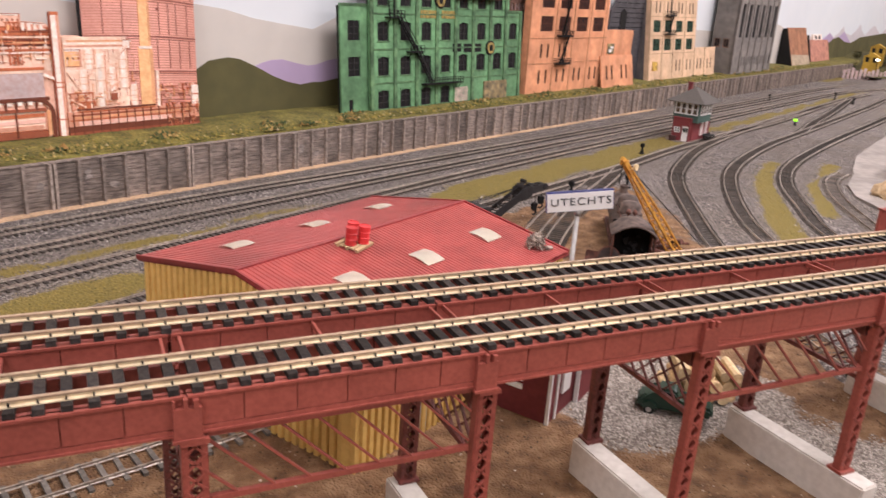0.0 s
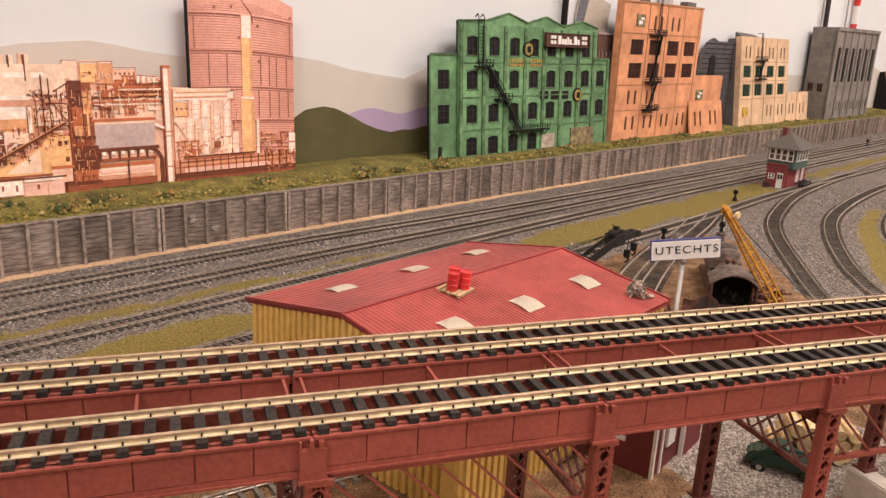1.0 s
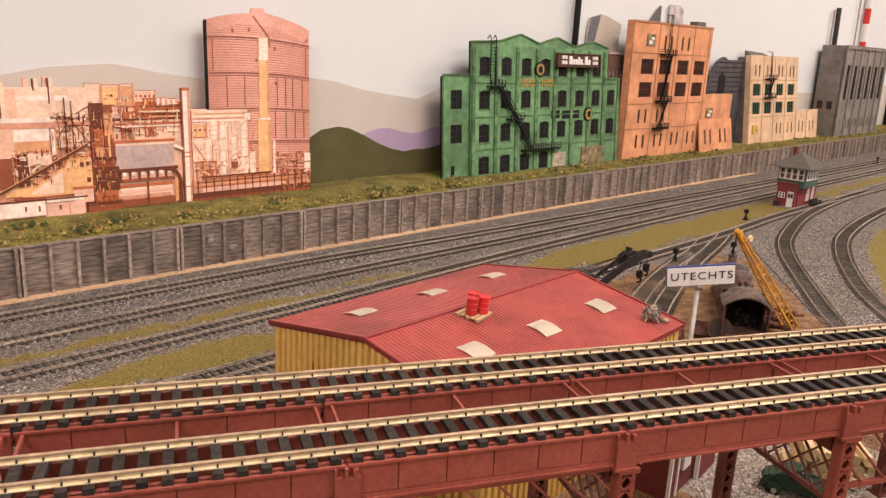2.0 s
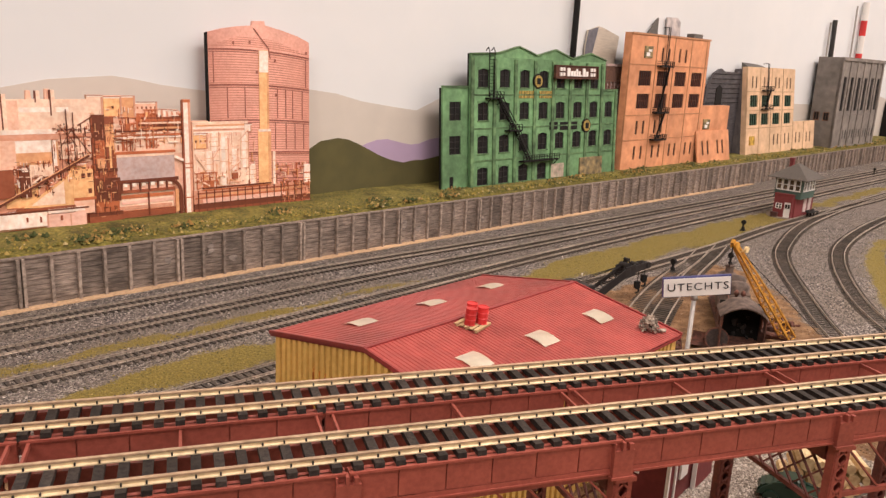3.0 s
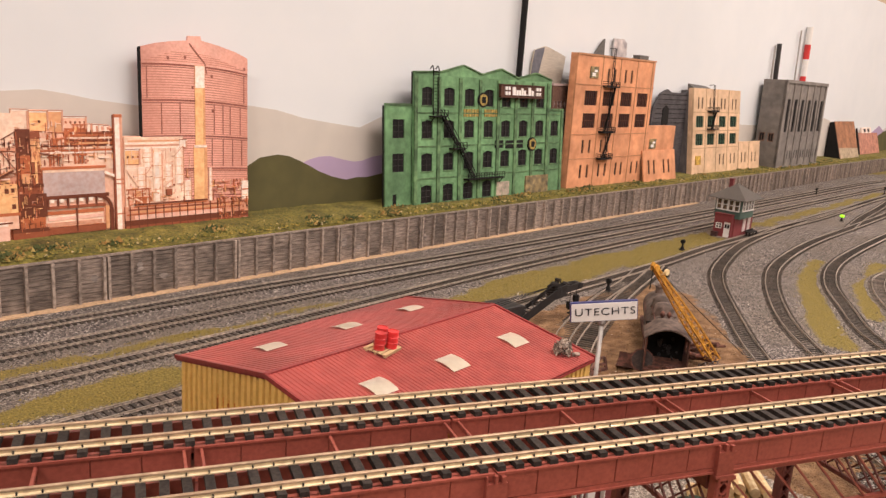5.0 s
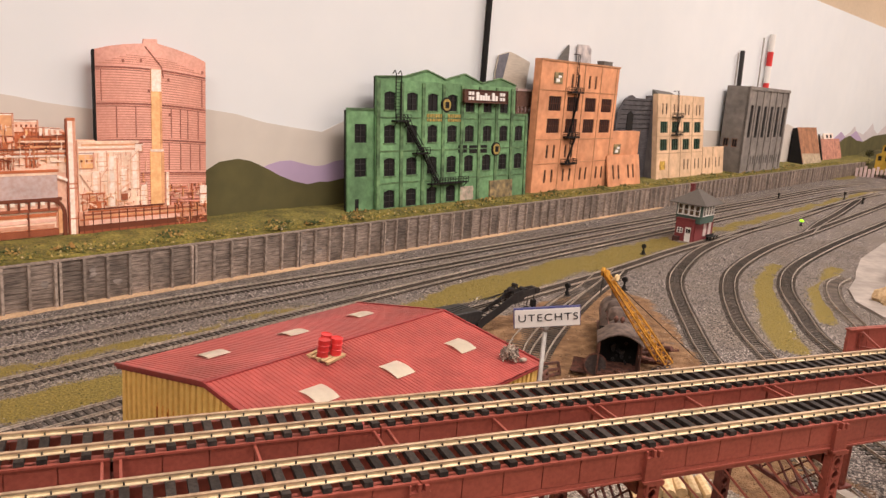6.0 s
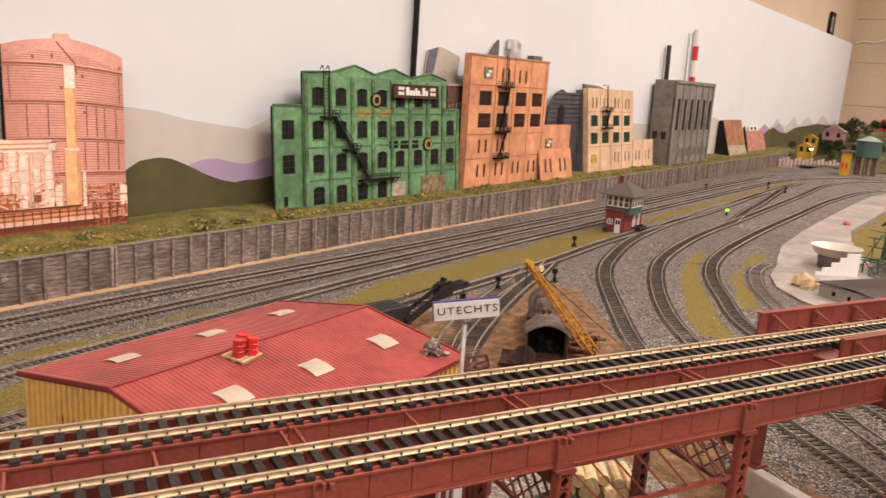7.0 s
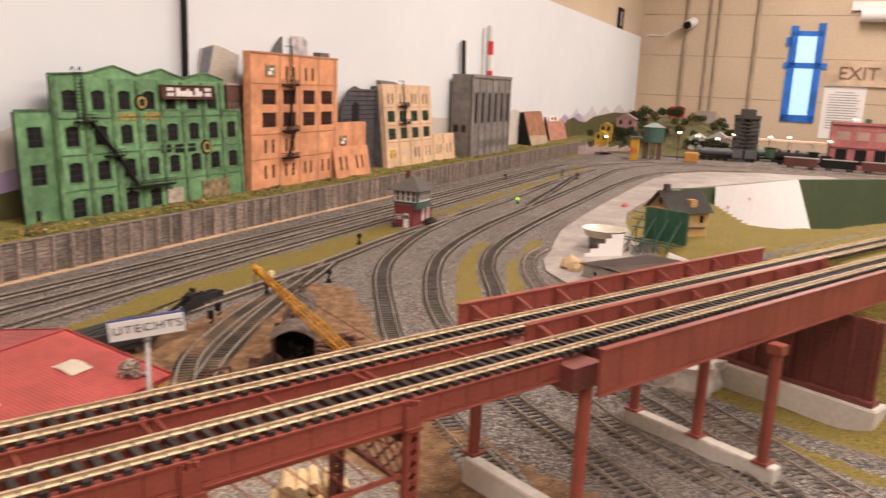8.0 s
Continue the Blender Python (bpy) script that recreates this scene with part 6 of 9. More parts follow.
patch("dusk", 0.404, 0.484, 0.0020, 0.0105, 0.0020)
patch("brown", 0.4450, 0.4466, 0.004, 0.038, 0.0030)
for k in range(8):
    a0, a1 = math.pi * k / 16, math.pi * (k + 1) / 16
    bar(layers["brown"], (0.474 + 0.018 * math.sin(a0), -0.0036, 0.030 + 0.020 * math.cos(a0)), (0.474 + 0.018 * math.sin(a1), -0.0036, 0.030 + 0.020 * math.cos(a1)), 0.0006, 0.0050)
patch("brown", 0.4895, 0.4950, 0.000, 0.030, 0.0036)
patch("tan", 0.4840, 0.4890, 0.004, 0.036, 0.0030)
bar(layers["white"], (0.484, -0.0036, 0.082), (0.502, -0.0036, 0.074), 0.0006, 0.0036)
# white stack that crosses the whole print
box(layers["white"], 0.4995, 0.5060, -0.0042, 0.0, 0.001, 0.157)
box(layers["shade"], 0.5060, 0.5090, -0.0042, 0.0, 0.001, 0.157)
box(layers["dusk"], 0.4975, 0.4995, -0.0040, 0.0, 0.001, 0.158)
box(layers["rust"], 0.4995, 0.5095, -0.0044, 0.0, 0.155, 0.159)
for z in (0.064, 0.070, 0.022):
    box(layers["rust"], 0.4985, 0.5105, -0.0044, 0.0, z, z + 0.0014)
# bright vessels and pipework before the tank
clutter(120, 0.513, 0.612, 0.034, 0.112, ["pale", "white", "pink", "shade", "white", "tan", "salmon"], 0.0029, 1.1)
clutter(45, 0.513, 0.612, 0.034, 0.075, ["rust", "dusk", "tan", "shade"], 0.0030, 0.8)
rack(0.513, 0.600, 0.112, 5, 0.0032, ["white", "shade", "white", "tan", "pale"], 0.0032)
block("ochre", 0.5135, 0.535, 0.090, 0.112, 3, 0.0030)
for v_ in ((0.553, 0.568, 0.036, 0.104), (0.587, 0.601, 0.060, 0.110), (0.530, 0.543, 0.050, 0.084), (0.571, 0.583, 0.056, 0.086), (0.539, 0.5535, 0.086, 0.112), (0.6415, 0.6470, 0.027, 0.080), (0.601, 0.613, 0.034, 0.062)):
    vessel(*v_, 0.0036)
for p, q in (((0.514, 0.084), (0.530, 0.060)), ((0.543, 0.078), (0.553, 0.092)), ((0.568, 0.058), (0.586, 0.070)), ((0.516, 0.048), (0.536, 0.036)), ((0.583, 0.100), (0.600, 0.116))):
    bar(layers["pale"], (p[0], -0.0040, p[1]), (q[0], -0.0040, q[1]), 0.0005, 0.0026)
    bar(layers["shade"], (p[0], -0.0042, p[1] - 0.0012), (q[0], -0.0042, q[1] - 0.0012), 0.0005, 0.0008)
tower(0.516, 0.032, 0.056, 0.030, "rust", 0.0040)
clutter(30, 0.513, 0.612, 0.032, 0.060, ["rust", "dusk", "tan", "shade"], 0.0042, 0.8)
block("white", 0.594, 0.606, 0.112, 0.124, 0, 0.0036)
patch("dusk", 0.572, 0.581, 0.044, 0.053, 0.0048)
patch("white", 0.698, 0.709, 0.030, 0.058, 0.0040)
patch("rust", 0.698, 0.709, 0.044, 0.046, 0.0044)
clutter(60, 0.642, 0.708, 0.030, 0.062, ["tan", "rust", "shade", "pale", "dusk", "ochre"], 0.0036, 0.9)
# long rusty pipe bridge along the foot
patch("shade", 0.511, 0.709, 0.003, 0.031, 0.0034)
rack(0.520, 0.640, 0.0295, 2, 0.0030, ["rust", "brown"], 0.0042)
rack(0.512, 0.700, 0.0185, 3, 0.0034, ["rust", "tan", "dusk"], 0.0042)
patch("pink", 0.524, 0.662, 0.0120, 0.0180, 0.0044)
patch("brown", 0.511, 0.709, 0.0040, 0.0115, 0.0044)
patch("dusk", 0.511, 0.709, -0.0055, 0.0040, 0.0042)
for k in range(15):
    x = 0.517 + 0.0125 * k
    patch("brown", x, x + 0.0011, -0.004, 0.031, 0.0048)
clutter(120, 0.655, 0.709, 0.000, 0.034, ["rust", "dusk", "tan", "brown", "rust", "shade"], 0.0048, 0.7)
for k in range(9):
    x = 0.517 + 0.021 * k
    patch("pale", x, x + 0.012, -0.0045, -0.0020, 0.0050)
for k, bm in layers.items():
    if len(bm.verts):
        tagged(part("printed_detail", bm, PRINT[k], board), kind="stuff")
    else:
        bm.free()


# ---- red-roofed shed ----
SHED = pose(-0.0064, 0.0022, 0, 0, 0, 29) @ pose(0.3245, 0.245, 0.0)
shed = thing("corrugated_shed", "yellow corrugated warehouse with a red low-pitched corrugated roof", "shed", SHED)
SL, SW, EZ, RZ = 0.232, 0.195, 0.0829, 0.1000
rib = 0.0035


def corrugated(bm, origin, along, up, length, height, pitch, depth, top=None):
    """A ribbed sheet: ribs run along up, repeating along the other way."""
    o, a, u = Vector(origin), Vector(along).normalized(), Vector(up)
    u = u.normalized()
    n = a.cross(u).normalized()
    cols = []
    k = int(length / pitch)
    for i in range(k):
        for f, d in ((0.0, 0.0), (0.22, 0.0), (0.34, depth), (0.88, depth)):
            s = (i + f) * pitch
            h = height if top is None else top(s)
            cols.append((bm.verts.new(o + a * s + n * d), bm.verts.new(o + a * s + n * d + u * h)))
    h = height if top is None else top(length)
    cols.append((bm.verts.new(o + a * length), bm.verts.new(o + a * length + u * h)))
    for p, q in zip(cols, cols[1:]):
        bm.faces.new((p[0], q[0], q[1], p[1]))


bm = bms()
over, side = 0.005, 0.0045
half = SW / 2 + over
slope = (RZ - EZ) / (SW / 2)
ez = EZ - over * slope
corrugated(bm, (-side, -over, ez), (1, 0, 0), (0, half, RZ - ez), SL + 2 * side, math.hypot(half, RZ - ez), rib, 0.00055)
part("roof_slope", bm, ROOF_RED, shed, "red ribbed roof slope")
bm = bms()
corrugated(bm, (SL + side, SW + over, ez), (-1, 0, 0), (0, -half, RZ - ez), SL + 2 * side, math.hypot(half, RZ - ez), rib, 0.00055)
part("roof_slope", bm, ROOF_RED, shed, "red ribbed roof slope")
bm = bms()
for y0, z0, y1, z1 in ((-over, ez, SW / 2, RZ), (SW + over, ez, SW / 2, RZ)):
    v = [bm.verts.new(c) for c in ((-side, y0, z0 - 0.0012), (SL + side, y0, z0 - 0.0012), (SL + side, y1, z1 - 0.0012), (-side, y1, z1 - 0.0012), (-side, y0, z0 - 0.0030), (SL + side, y0, z0 - 0.0030), (SL + side, y1, z1 - 0.0030), (-side, y1, z1 - 0.0030))]
    for f in ((0, 1, 2, 3), (7, 6, 5, 4), (0, 4, 5, 1), (1, 5, 6, 2), (2, 6, 7, 3), (3, 7, 4, 0)):
        bm.faces.new([v[i] for i in f])
bar(bm, (-side - 0.0006, SW / 2, RZ + 0.0006), (SL + side, SW / 2, RZ + 0.0006), 0.0034, 0.0014)
for x in (-side - 0.0006, SL + side):
    for y0 in (-over, SW + over):
        bar(bm, (x, y0, ez + 0.0002), (x, SW / 2, RZ + 0.0002), 0.0016, 0.0026)
part("roof_trim", bm, surf("dark_red_trim", (0.27, 0.035, 0.034), None, 0.45), shed)


def gable_top(s):
    return EZ + (RZ - EZ) * (1 - abs(s - SW / 2) / (SW / 2)) - 0.003


for o, a, l, tp in (((0, SW, 0), (0, -1, 0), SW, gable_top), ((SL, 0, 0), (0, 1, 0), SW, gable_top), ((0, 0, 0), (1, 0, 0), SL, None), ((SL, SW, 0), (-1, 0, 0), SL, None)):
    bm = bms()
    corrugated(bm, o, a, (0, 0, 1), l, EZ - 0.003, 0.0063, 0.0040, tp)
    part("wall", bm, SHED_YELLOW, shed)
bm = bms()
for x, y in ((0, 0), (SL, 0), (0, SW), (SL, SW)):
    box(bm, x - 0.002, x + 0.002, y - 0.002, y + 0.002, 0, EZ - 0.004)
part("corner_trim", bm, SHED_YELLOW, shed)
bm = bms()
box(bm, -0.0030, 0.0, 0.085, 0.1545, 0.0, 0.0685)
d = part("door", bm, ORANGE_DOOR, shed, "orange sliding door")
bm = bms()
for k in range(6):
    box(bm, -0.0038, -0.0028, 0.088 + k * 0.0125, 0.089 + k * 0.0125, 0.002, 0.066)
part("plank", bm, surf("dark_orange_seam", (0.36, 0.12, 0.012), None, 0.6), d)
bm = bms()
box(bm, 0.045, 0.066, -0.0026, 0.0, 0.0, 0.030)
part("side_door", bm, surf("grey_white_door", (0.55, 0.53, 0.50), None, 0.6), shed, "small grey-white door")
for lx, ly in ((0.043, 0.1549), (0.1171, 0.1539), (0.1918, 0.1541), (0.0488, 0.0498), (0.1197, 0.0465), (0.1945, 0.0469)):
    far = ly > SW / 2
    zz = RZ - abs(ly - SW / 2) * slope
    bm = bms()
    n = 8
    grid = [[bm.verts.new((-0.0095 + 0.019 * i / n, -0.0095 + 0.019 * j / n, 0.0012 + 0.0013 * math.sin(math.pi * j / n))) for j in range(n + 1)] for i in range(n + 1)]
    for i in range(n):
        for j in range(n):
            bm.faces.new((grid[i][j], grid[i + 1][j], grid[i + 1][j + 1], grid[i][j + 1]))
    bmesh.ops.solidify(bm, geom=bm.faces[:], thickness=0.0010)
    part("skylight", bm, CREAM, shed, "cream square skylight", m=pose(lx, ly, zz, math.degrees(-math.atan(slope) if far else math.atan(slope))))

drums = thing("drum_pallet", "small wooden pallet on the roof ridge", "pallet", SHED @ pose(0.0878, 0.0846, 0.0981, 5, 0, 12) @ Matrix.Diagonal((1.28, 1.28, 1.2, 1)))
for k in range(5):
    bm = bms()
    box(bm, -0.0085, 0.0085, -0.0068 + k * 0.0031, -0.0045 + k * 0.0031, 0.0012, 0.0018)
    part("slat", bm, PALLET, drums)
for y in (-0.006, 0.0, 0.006):
    bm = bms()
    box(bm, -0.0085, 0.0085, y - 0.0006, y + 0.0006, 0.0, 0.0012)
    part("runner", bm, PALLET, drums)
for dx, dy in ((-0.0038, 0.0006), (0.0034, -0.0030), (0.0036, 0.0042)):
    bm = bms()
    prof = [(0.0031, 0.0), (0.0033, 0.0003), (0.0031, 0.0006), (0.0031, 0.0034), (0.0034, 0.0037), (0.0031, 0.0040), (0.0031, 0.0068), (0.0034, 0.0071), (0.0031, 0.0074), (0.0031, 0.0102), (0.0033, 0.0105), (0.0028, 0.0105), (0.0028, 0.0102)]
    lathe(bm, prof, 20)
    ob = part("oil_drum", bm, DRUM_RED, None, smooth=False, m=drums.matrix_basis @ pose(dx, dy, 0.0018))
    tagged(ob, "red ribbed oil drum standing on the pallet", "drum", "oil drums")

rnd = random.Random(5)
bm = bms()
for k in range(190):
    a, b, r = rnd.uniform(0, 6.28), rnd.uniform(-0.6, 1), 0.0048 * rnd.uniform(0.55, 1.0)
    c = Vector((r * math.cos(a) * math.sqrt(1 - b * b), r * math.sin(a) * math.sqrt(1 - b * b), 0.0040 + r * b * 1.05))
    dvec = Vector((rnd.uniform(-1, 1), rnd.uniform(-1, 1), rnd.uniform(-1, 1))).normalized() * rnd.uniform(0.0008, 0.0019)
    rod(bm, c - dvec, c + dvec, rnd.uniform(0.0002, 0.0006), 5)
rod(bm, (0.003, -0.004, 0.001), (0.0062, -0.0066, 0.0012), 0.0011, 8)
zz = RZ - abs(0.012 - SW / 2) * slope
tagged(part("scrap_bundle", bm, surf("tangled_scrap", (0.50, 0.42, 0.34), (0.06, 0.042, 0.03), 0.8, 420, 0.3, big=300, spread=0.6), None, m=SHED @ pose(0.2133, 0.012, zz) @ Matrix.Scale(1.45, 4)), "tangled ball of brown and pale scrap wire on the red roof", "scrap heap", kind="stuff")

# ---- name board on its post ----
sg = thing("post_sign", "white UTECHTS name board with a blue edge on a grey post", "sign", pose(0.3325, 0.4290, 0.0013, 0, 0, -18))
bm = bms()
box(bm, -0.0233, 0.0233, -0.0010, 0.0012, 0.1320, 0.1461)
board_ = part("signboard", bm, BLUE, sg, "blue-edged signboard", m=pose(0, 0, 0.139, 0, -6, 0) @ pose(0, 0, -0.139))
bm = bms()
box(bm, -0.0228, 0.0228, -0.0016, -0.0009, 0.1324, 0.1450)
face_ = part("face", bm, WHITE, board_, "white sign face")
cu = bpy.data.curves.new("letters", "FONT")
cu.body, cu.size, cu.align_x, cu.align_y, cu.extrude, cu.offset, cu.space_character = "UTECHTS", 0.0074, "CENTER", "CENTER", 0.00015, -0.00004, 1.16
cu.materials.append(surf("black_sign_ink", (0.018, 0.018, 0.024), None, 0.6))
letters = new("letters", cu)
letters.parent = face_
letters.matrix_basis = pose(0.0004, -0.0019, 0.1388, 90) @ Matrix.Diagonal((1.20, 1.0, 1.0, 1.0))
bm = bms()
rod(bm, (0.0, 0.0014, -0.006), (0.0, 0.0014, 0.1320), 0.0016, 14)
rod(bm, (0.0, 0.0014, 0.1285), (0.0, 0.0014, 0.1320), 0.0023, 14)
part("post", bm, STEEL, sg, smooth=True)

# ---- derelict locomotive ----
LA = 31.6
loco = thing("derelict_locomotive", "rust-brown derelict steam locomotive shell with an open cab", "locomotive", at(0.7570, 0.3164, 0.0, LA))
bm = bms()
prof = [(0.0185, 0.0), (0.0190, 0.001), (0.0190, 0.06), (0.0193, 0.061), (0.0193, 0.064), (0.0180, 0.065), (0.0172, 0.12), (0.0175, 0.121), (0.0175, 0.124), (0.0168, 0.125), (0.0165, 0.138), (0.0150, 0.141), (0.0, 0.142)]
lathe(bm, prof[:-1], 28)
part("boiler", bm, RUST, loco, smooth=True, m=pose(0.0375, 0, 0.0285, 0, 90, 0))
for x, r, h, nm in ((0.071, 0.0122, 0.0140, "steam_dome"), (0.101, 0.0122, 0.0135, "sand_dome")):
    bm = bms()
    lathe(bm, [(r * 1.15, 0.0), (r, 0.003), (r * 0.96, h * 0.7), (r * 0.75, h * 0.92), (r * 0.35, h)], 20)
    part(nm, bm, RUST, loco, smooth=True, m=pose(x, 0, 0.0445))
bm = bms()
lathe(bm, [(0.0062, 0.0), (0.0048, 0.002), (0.0046, 0.011), (0.0056, 0.0125), (0.0056, 0.014), (0.0036, 0.014), (0.0036, 0.006)], 18)
part("chimney", bm, RUST, loco, m=pose(0.163, 0, 0.0410))
CW, CL, CH = 0.0215, 0.036, 0.0400
bm = bms()
for s in (-1, 1):
    holed(bm, -0.002, CL, 0.002, CH, [(0.010, 0.024, 0.022, 0.034)], s * CW - 0.0007, s * CW + 0.0007)
part("cab_side", bm, RUST_RED, loco)
bm = bms()
n = 14
ring = []
for x in (-0.0045, CL + 0.002):
    top = [bm.verts.new((x, -0.0240 + 0.048 * k / n, CH - 0.0005 + 0.0115 * math.sin(math.pi * k / n) ** 0.8)) for k in range(n + 1)]
    low = [bm.verts.new((x, -0.0240 + 0.048 * k / n, CH - 0.0018 + 0.0115 * math.sin(math.pi * k / n) ** 0.8)) for k in range(n + 1)]
    ring.append((top, low))
for k in range(n):
    bm.faces.new((ring[0][0][k], ring[0][0][k + 1], ring[1][0][k + 1], ring[1][0][k]))
    bm.faces.new((ring[0][1][k + 1], ring[0][1][k], ring[1][1][k], ring[1][1][k + 1]))
    for r in (0, 1):
        bm.faces.new((ring[r][0][k], ring[r][0][k + 1], ring[r][1][k + 1], ring[r][1][k]))
part("cab_roof", bm, RUST, loco)
# inner cab front coloured near black
bm = bms()
box(bm, CL - 0.0015, CL, -CW, CW, 0.004, CH + 0.006)
part("cab_front", bm, surf("cab_front_black", (0.012, 0.011, 0.010), None, 0.9), loco)
bm = bms()
box(bm, 0.0, CL + 0.15, -0.017, 0.017, 0.003, 0.0075)
box(bm, -0.003, CL, -0.0215, 0.0215, 0.002, 0.0055)
part("frame", bm, RUST_RED, loco)
rw = bms()
rod(rw, (0, -0.0022, 0), (0, 0.0022, 0), 0.0085, 22)
wheel_me = mesh_of("wheel", rw, RUST_RED)
for x in (0.06, 0.082, 0.104, 0.126):
    for s in (-1, 1):
        shared("wheel", wheel_me, loco, pose(x, s * 0.0125, 0.0088))
bm = bms()
for s in (-1, 1):
    rod(bm, (0.035, s * 0.0185, 0.034), (0.165, s * 0.0160, 0.034), 0.0006, 6)
rod(bm, (0.032, 0.012, 0.0465), (0.10, 0.012, 0.0455), 0.0007, 6)
part("handrail", bm, RUST_RED, loco)
for y in (-0.003, 0.004):
    bm = bms()
    lathe(bm, [(0.0016, 0.0), (0.0016, 0.003), (0.0030, 0.0035), (0.0026, 0.0065), (0.0010, 0.0085), (0.0, 0.0088)], 12)
    part("safety_valve", bm, RUST_RED, loco, smooth=True, m=pose(0.050, y, 0.0462))
for k in range(14):
    a, b = rnd.uniform(-0.014, 0.014), rnd.uniform(0.008, 0.032)
    bm = bms()
    rod(bm, (CL - 0.002, a, b), (CL - 0.002 - rnd.uniform(0.002, 0.008), a, b), rnd.uniform(0.0008, 0.0026), 8)
    part("backhead_fitting", bm, CRANE_BLACK, loco)

# scrap lying round the locomotive
def scrap(name, label, m, build, mat):
    bm = bms()
    build(bm)
    return tagged(part(name, bm, mat, None, m=m), label, "scrap", kind="stuff" if name == "scrap_heap" else "")


def bent_sheet(bm):
    n = 10
    rows2 = []
    for y in (-0.009, 0.009):
        rows2.append([bm.verts.new((0.015 * math.sin(a), y, 0.015 * (1 - math.cos(a)) + 0.0008)) for a in (-0.6 + 1.9 * k / n for k in range(n + 1))])
    for k in range(n):
        bm.faces.new((rows2[0][k], rows2[0][k + 1], rows2[1][k + 1], rows2[1][k]))
    bmesh.ops.solidify(bm, geom=bm.faces[:], thickness=0.0012)


def bent_frame(bm):
    for a, b in (((-0.016, 0, 0), (-0.012, 0, 0.016)), ((-0.012, 0, 0.016), (0.014, 0.003, 0.014)), ((0.014, 0.003, 0.014), (0.018, 0.003, 0.0)), ((-0.014, 0, 0.008), (0.016, 0.003, 0.007))):
        bar(bm, a, b, 0.0022, 0.0026)
    bar(bm, (-0.016, 0, 0.0013), (0.018, 0.003, 0.0013), 0.003, 0.0026)


def pipe_heap(bm):
    r = random.Random(9)
    for k in range(16):
        c = Vector((r.uniform(-0.020, 0.020), r.uniform(-0.010, 0.010), 0.002 + 0.0006 * k))
        d = Vector((r.uniform(-1, 1), r.uniform(-1, 1), r.uniform(-0.15, 0.35))).normalized() * r.uniform(0.006, 0.016)
        rod(bm, c - d, c + d, r.uniform(0.0008, 0.0024), 8)
    for k in range(5):
        c = Vector((r.uniform(-0.02, 0.02), r.uniform(-0.01, 0.01), 0.008))
        n = 12
        rr = r.uniform(0.005, 0.009)
        ax = Matrix.Rotation(r.uniform(-1.2, 1.2), 3, "X")
        ring = [c + ax @ Vector((rr * math.cos(6.283 * i / n), rr * math.sin(6.283 * i / n), 0)) for i in range(n)]
        for i in range(n):
            rod(bm, ring[i], ring[(i + 1) % n], 0.0009, 6)


scrap("scrap_sheet", "curled rusty smokebox plate lying behind the cab", at(0.738, 0.352, 0.002, 20), bent_sheet, RUST_RED)
def round_door(bm):
    lathe(bm, [(0.0165, -0.0012), (0.0172, 0.0), (0.0165, 0.0016), (0.0120, 0.0026), (0.0, 0.0030)][:4], 26)
    for k in range(3):
        bar(bm, (-0.014, -0.006 + 0.006 * k, 0.0022), (0.006, -0.006 + 0.006 * k, 0.0028), 0.0014, 0.0012)


plate = thing("smokebox_plate", "dark round smokebox plate with a red rim beside the cab", "scrap", at(0.7520, 0.3400, 0.0105, -62) @ pose(0, 0, 0, 72, 0, 0) @ Matrix.Scale(0.68, 4))
bm = bms()
round_door(bm)
part("plate", bm, surf("sooty_brown_plate", (0.060, 0.042, 0.036), (0.032, 0.024, 0.022), 0.85, 300, 0.3), plate)
bm = bms()
lathe(bm, [(0.0160, -0.0020), (0.0182, -0.0020), (0.0182, 0.0024), (0.0160, 0.0024), (0.0160, -0.0020)], 26)
part("rim", bm, RUST_RED, plate, "rusty red rim")
scrap("scrap_iron", "bent rusty red iron frame on bare earth", at(0.700, 0.365, 0.001, -20), bent_frame, RUST_RED)
scrap("scrap_iron", "second bent rusty iron frame on bare earth", at(0.672, 0.352, 0.001, 10), bent_frame, RUST_RED)
scrap("scrap_heap", "heap of rusty pipes and rings by the crane boom", at(0.792, 0.282, 0.0, 30), pipe_heap, RUST)
scrap("scrap_heap", "heap of dark red junk between the cab and the boom", pose(0.617, 0.660, 0.0, 0, 0, 40) @ Matrix.Scale(1.25, 4), pipe_heap, RUST_RED)
scrap("scrap_heap", "low heap of rusty rods behind the locomotive cab", at(0.742, 0.300, 0.0, 70), pipe_heap, RUST_RED)

# ---- yellow lattice boom ----
boom = thing("crane_boom", "weathered yellow lattice crane boom propped up at a slant", "crane boom")
top, foot = Vector((0.4818, 0.5749, 0.1285)), Vector((0.6190, 0.6320, 0.004))
ax = (foot - top).normalized()
s1 = ax.cross(Vector((0, 0, 1))).normalized()
s2 = s1.cross(ax)


def boom_corner(t, i):
    w = 0.0030 + 0.0068 * min(1, t * 1.6)
    a, b = ((-1, -1), (1, -1), (1, 1), (-1, 1))[i]
    return top.lerp(foot, t) + s1 * a * w / 2 + s2 * b * w / 2


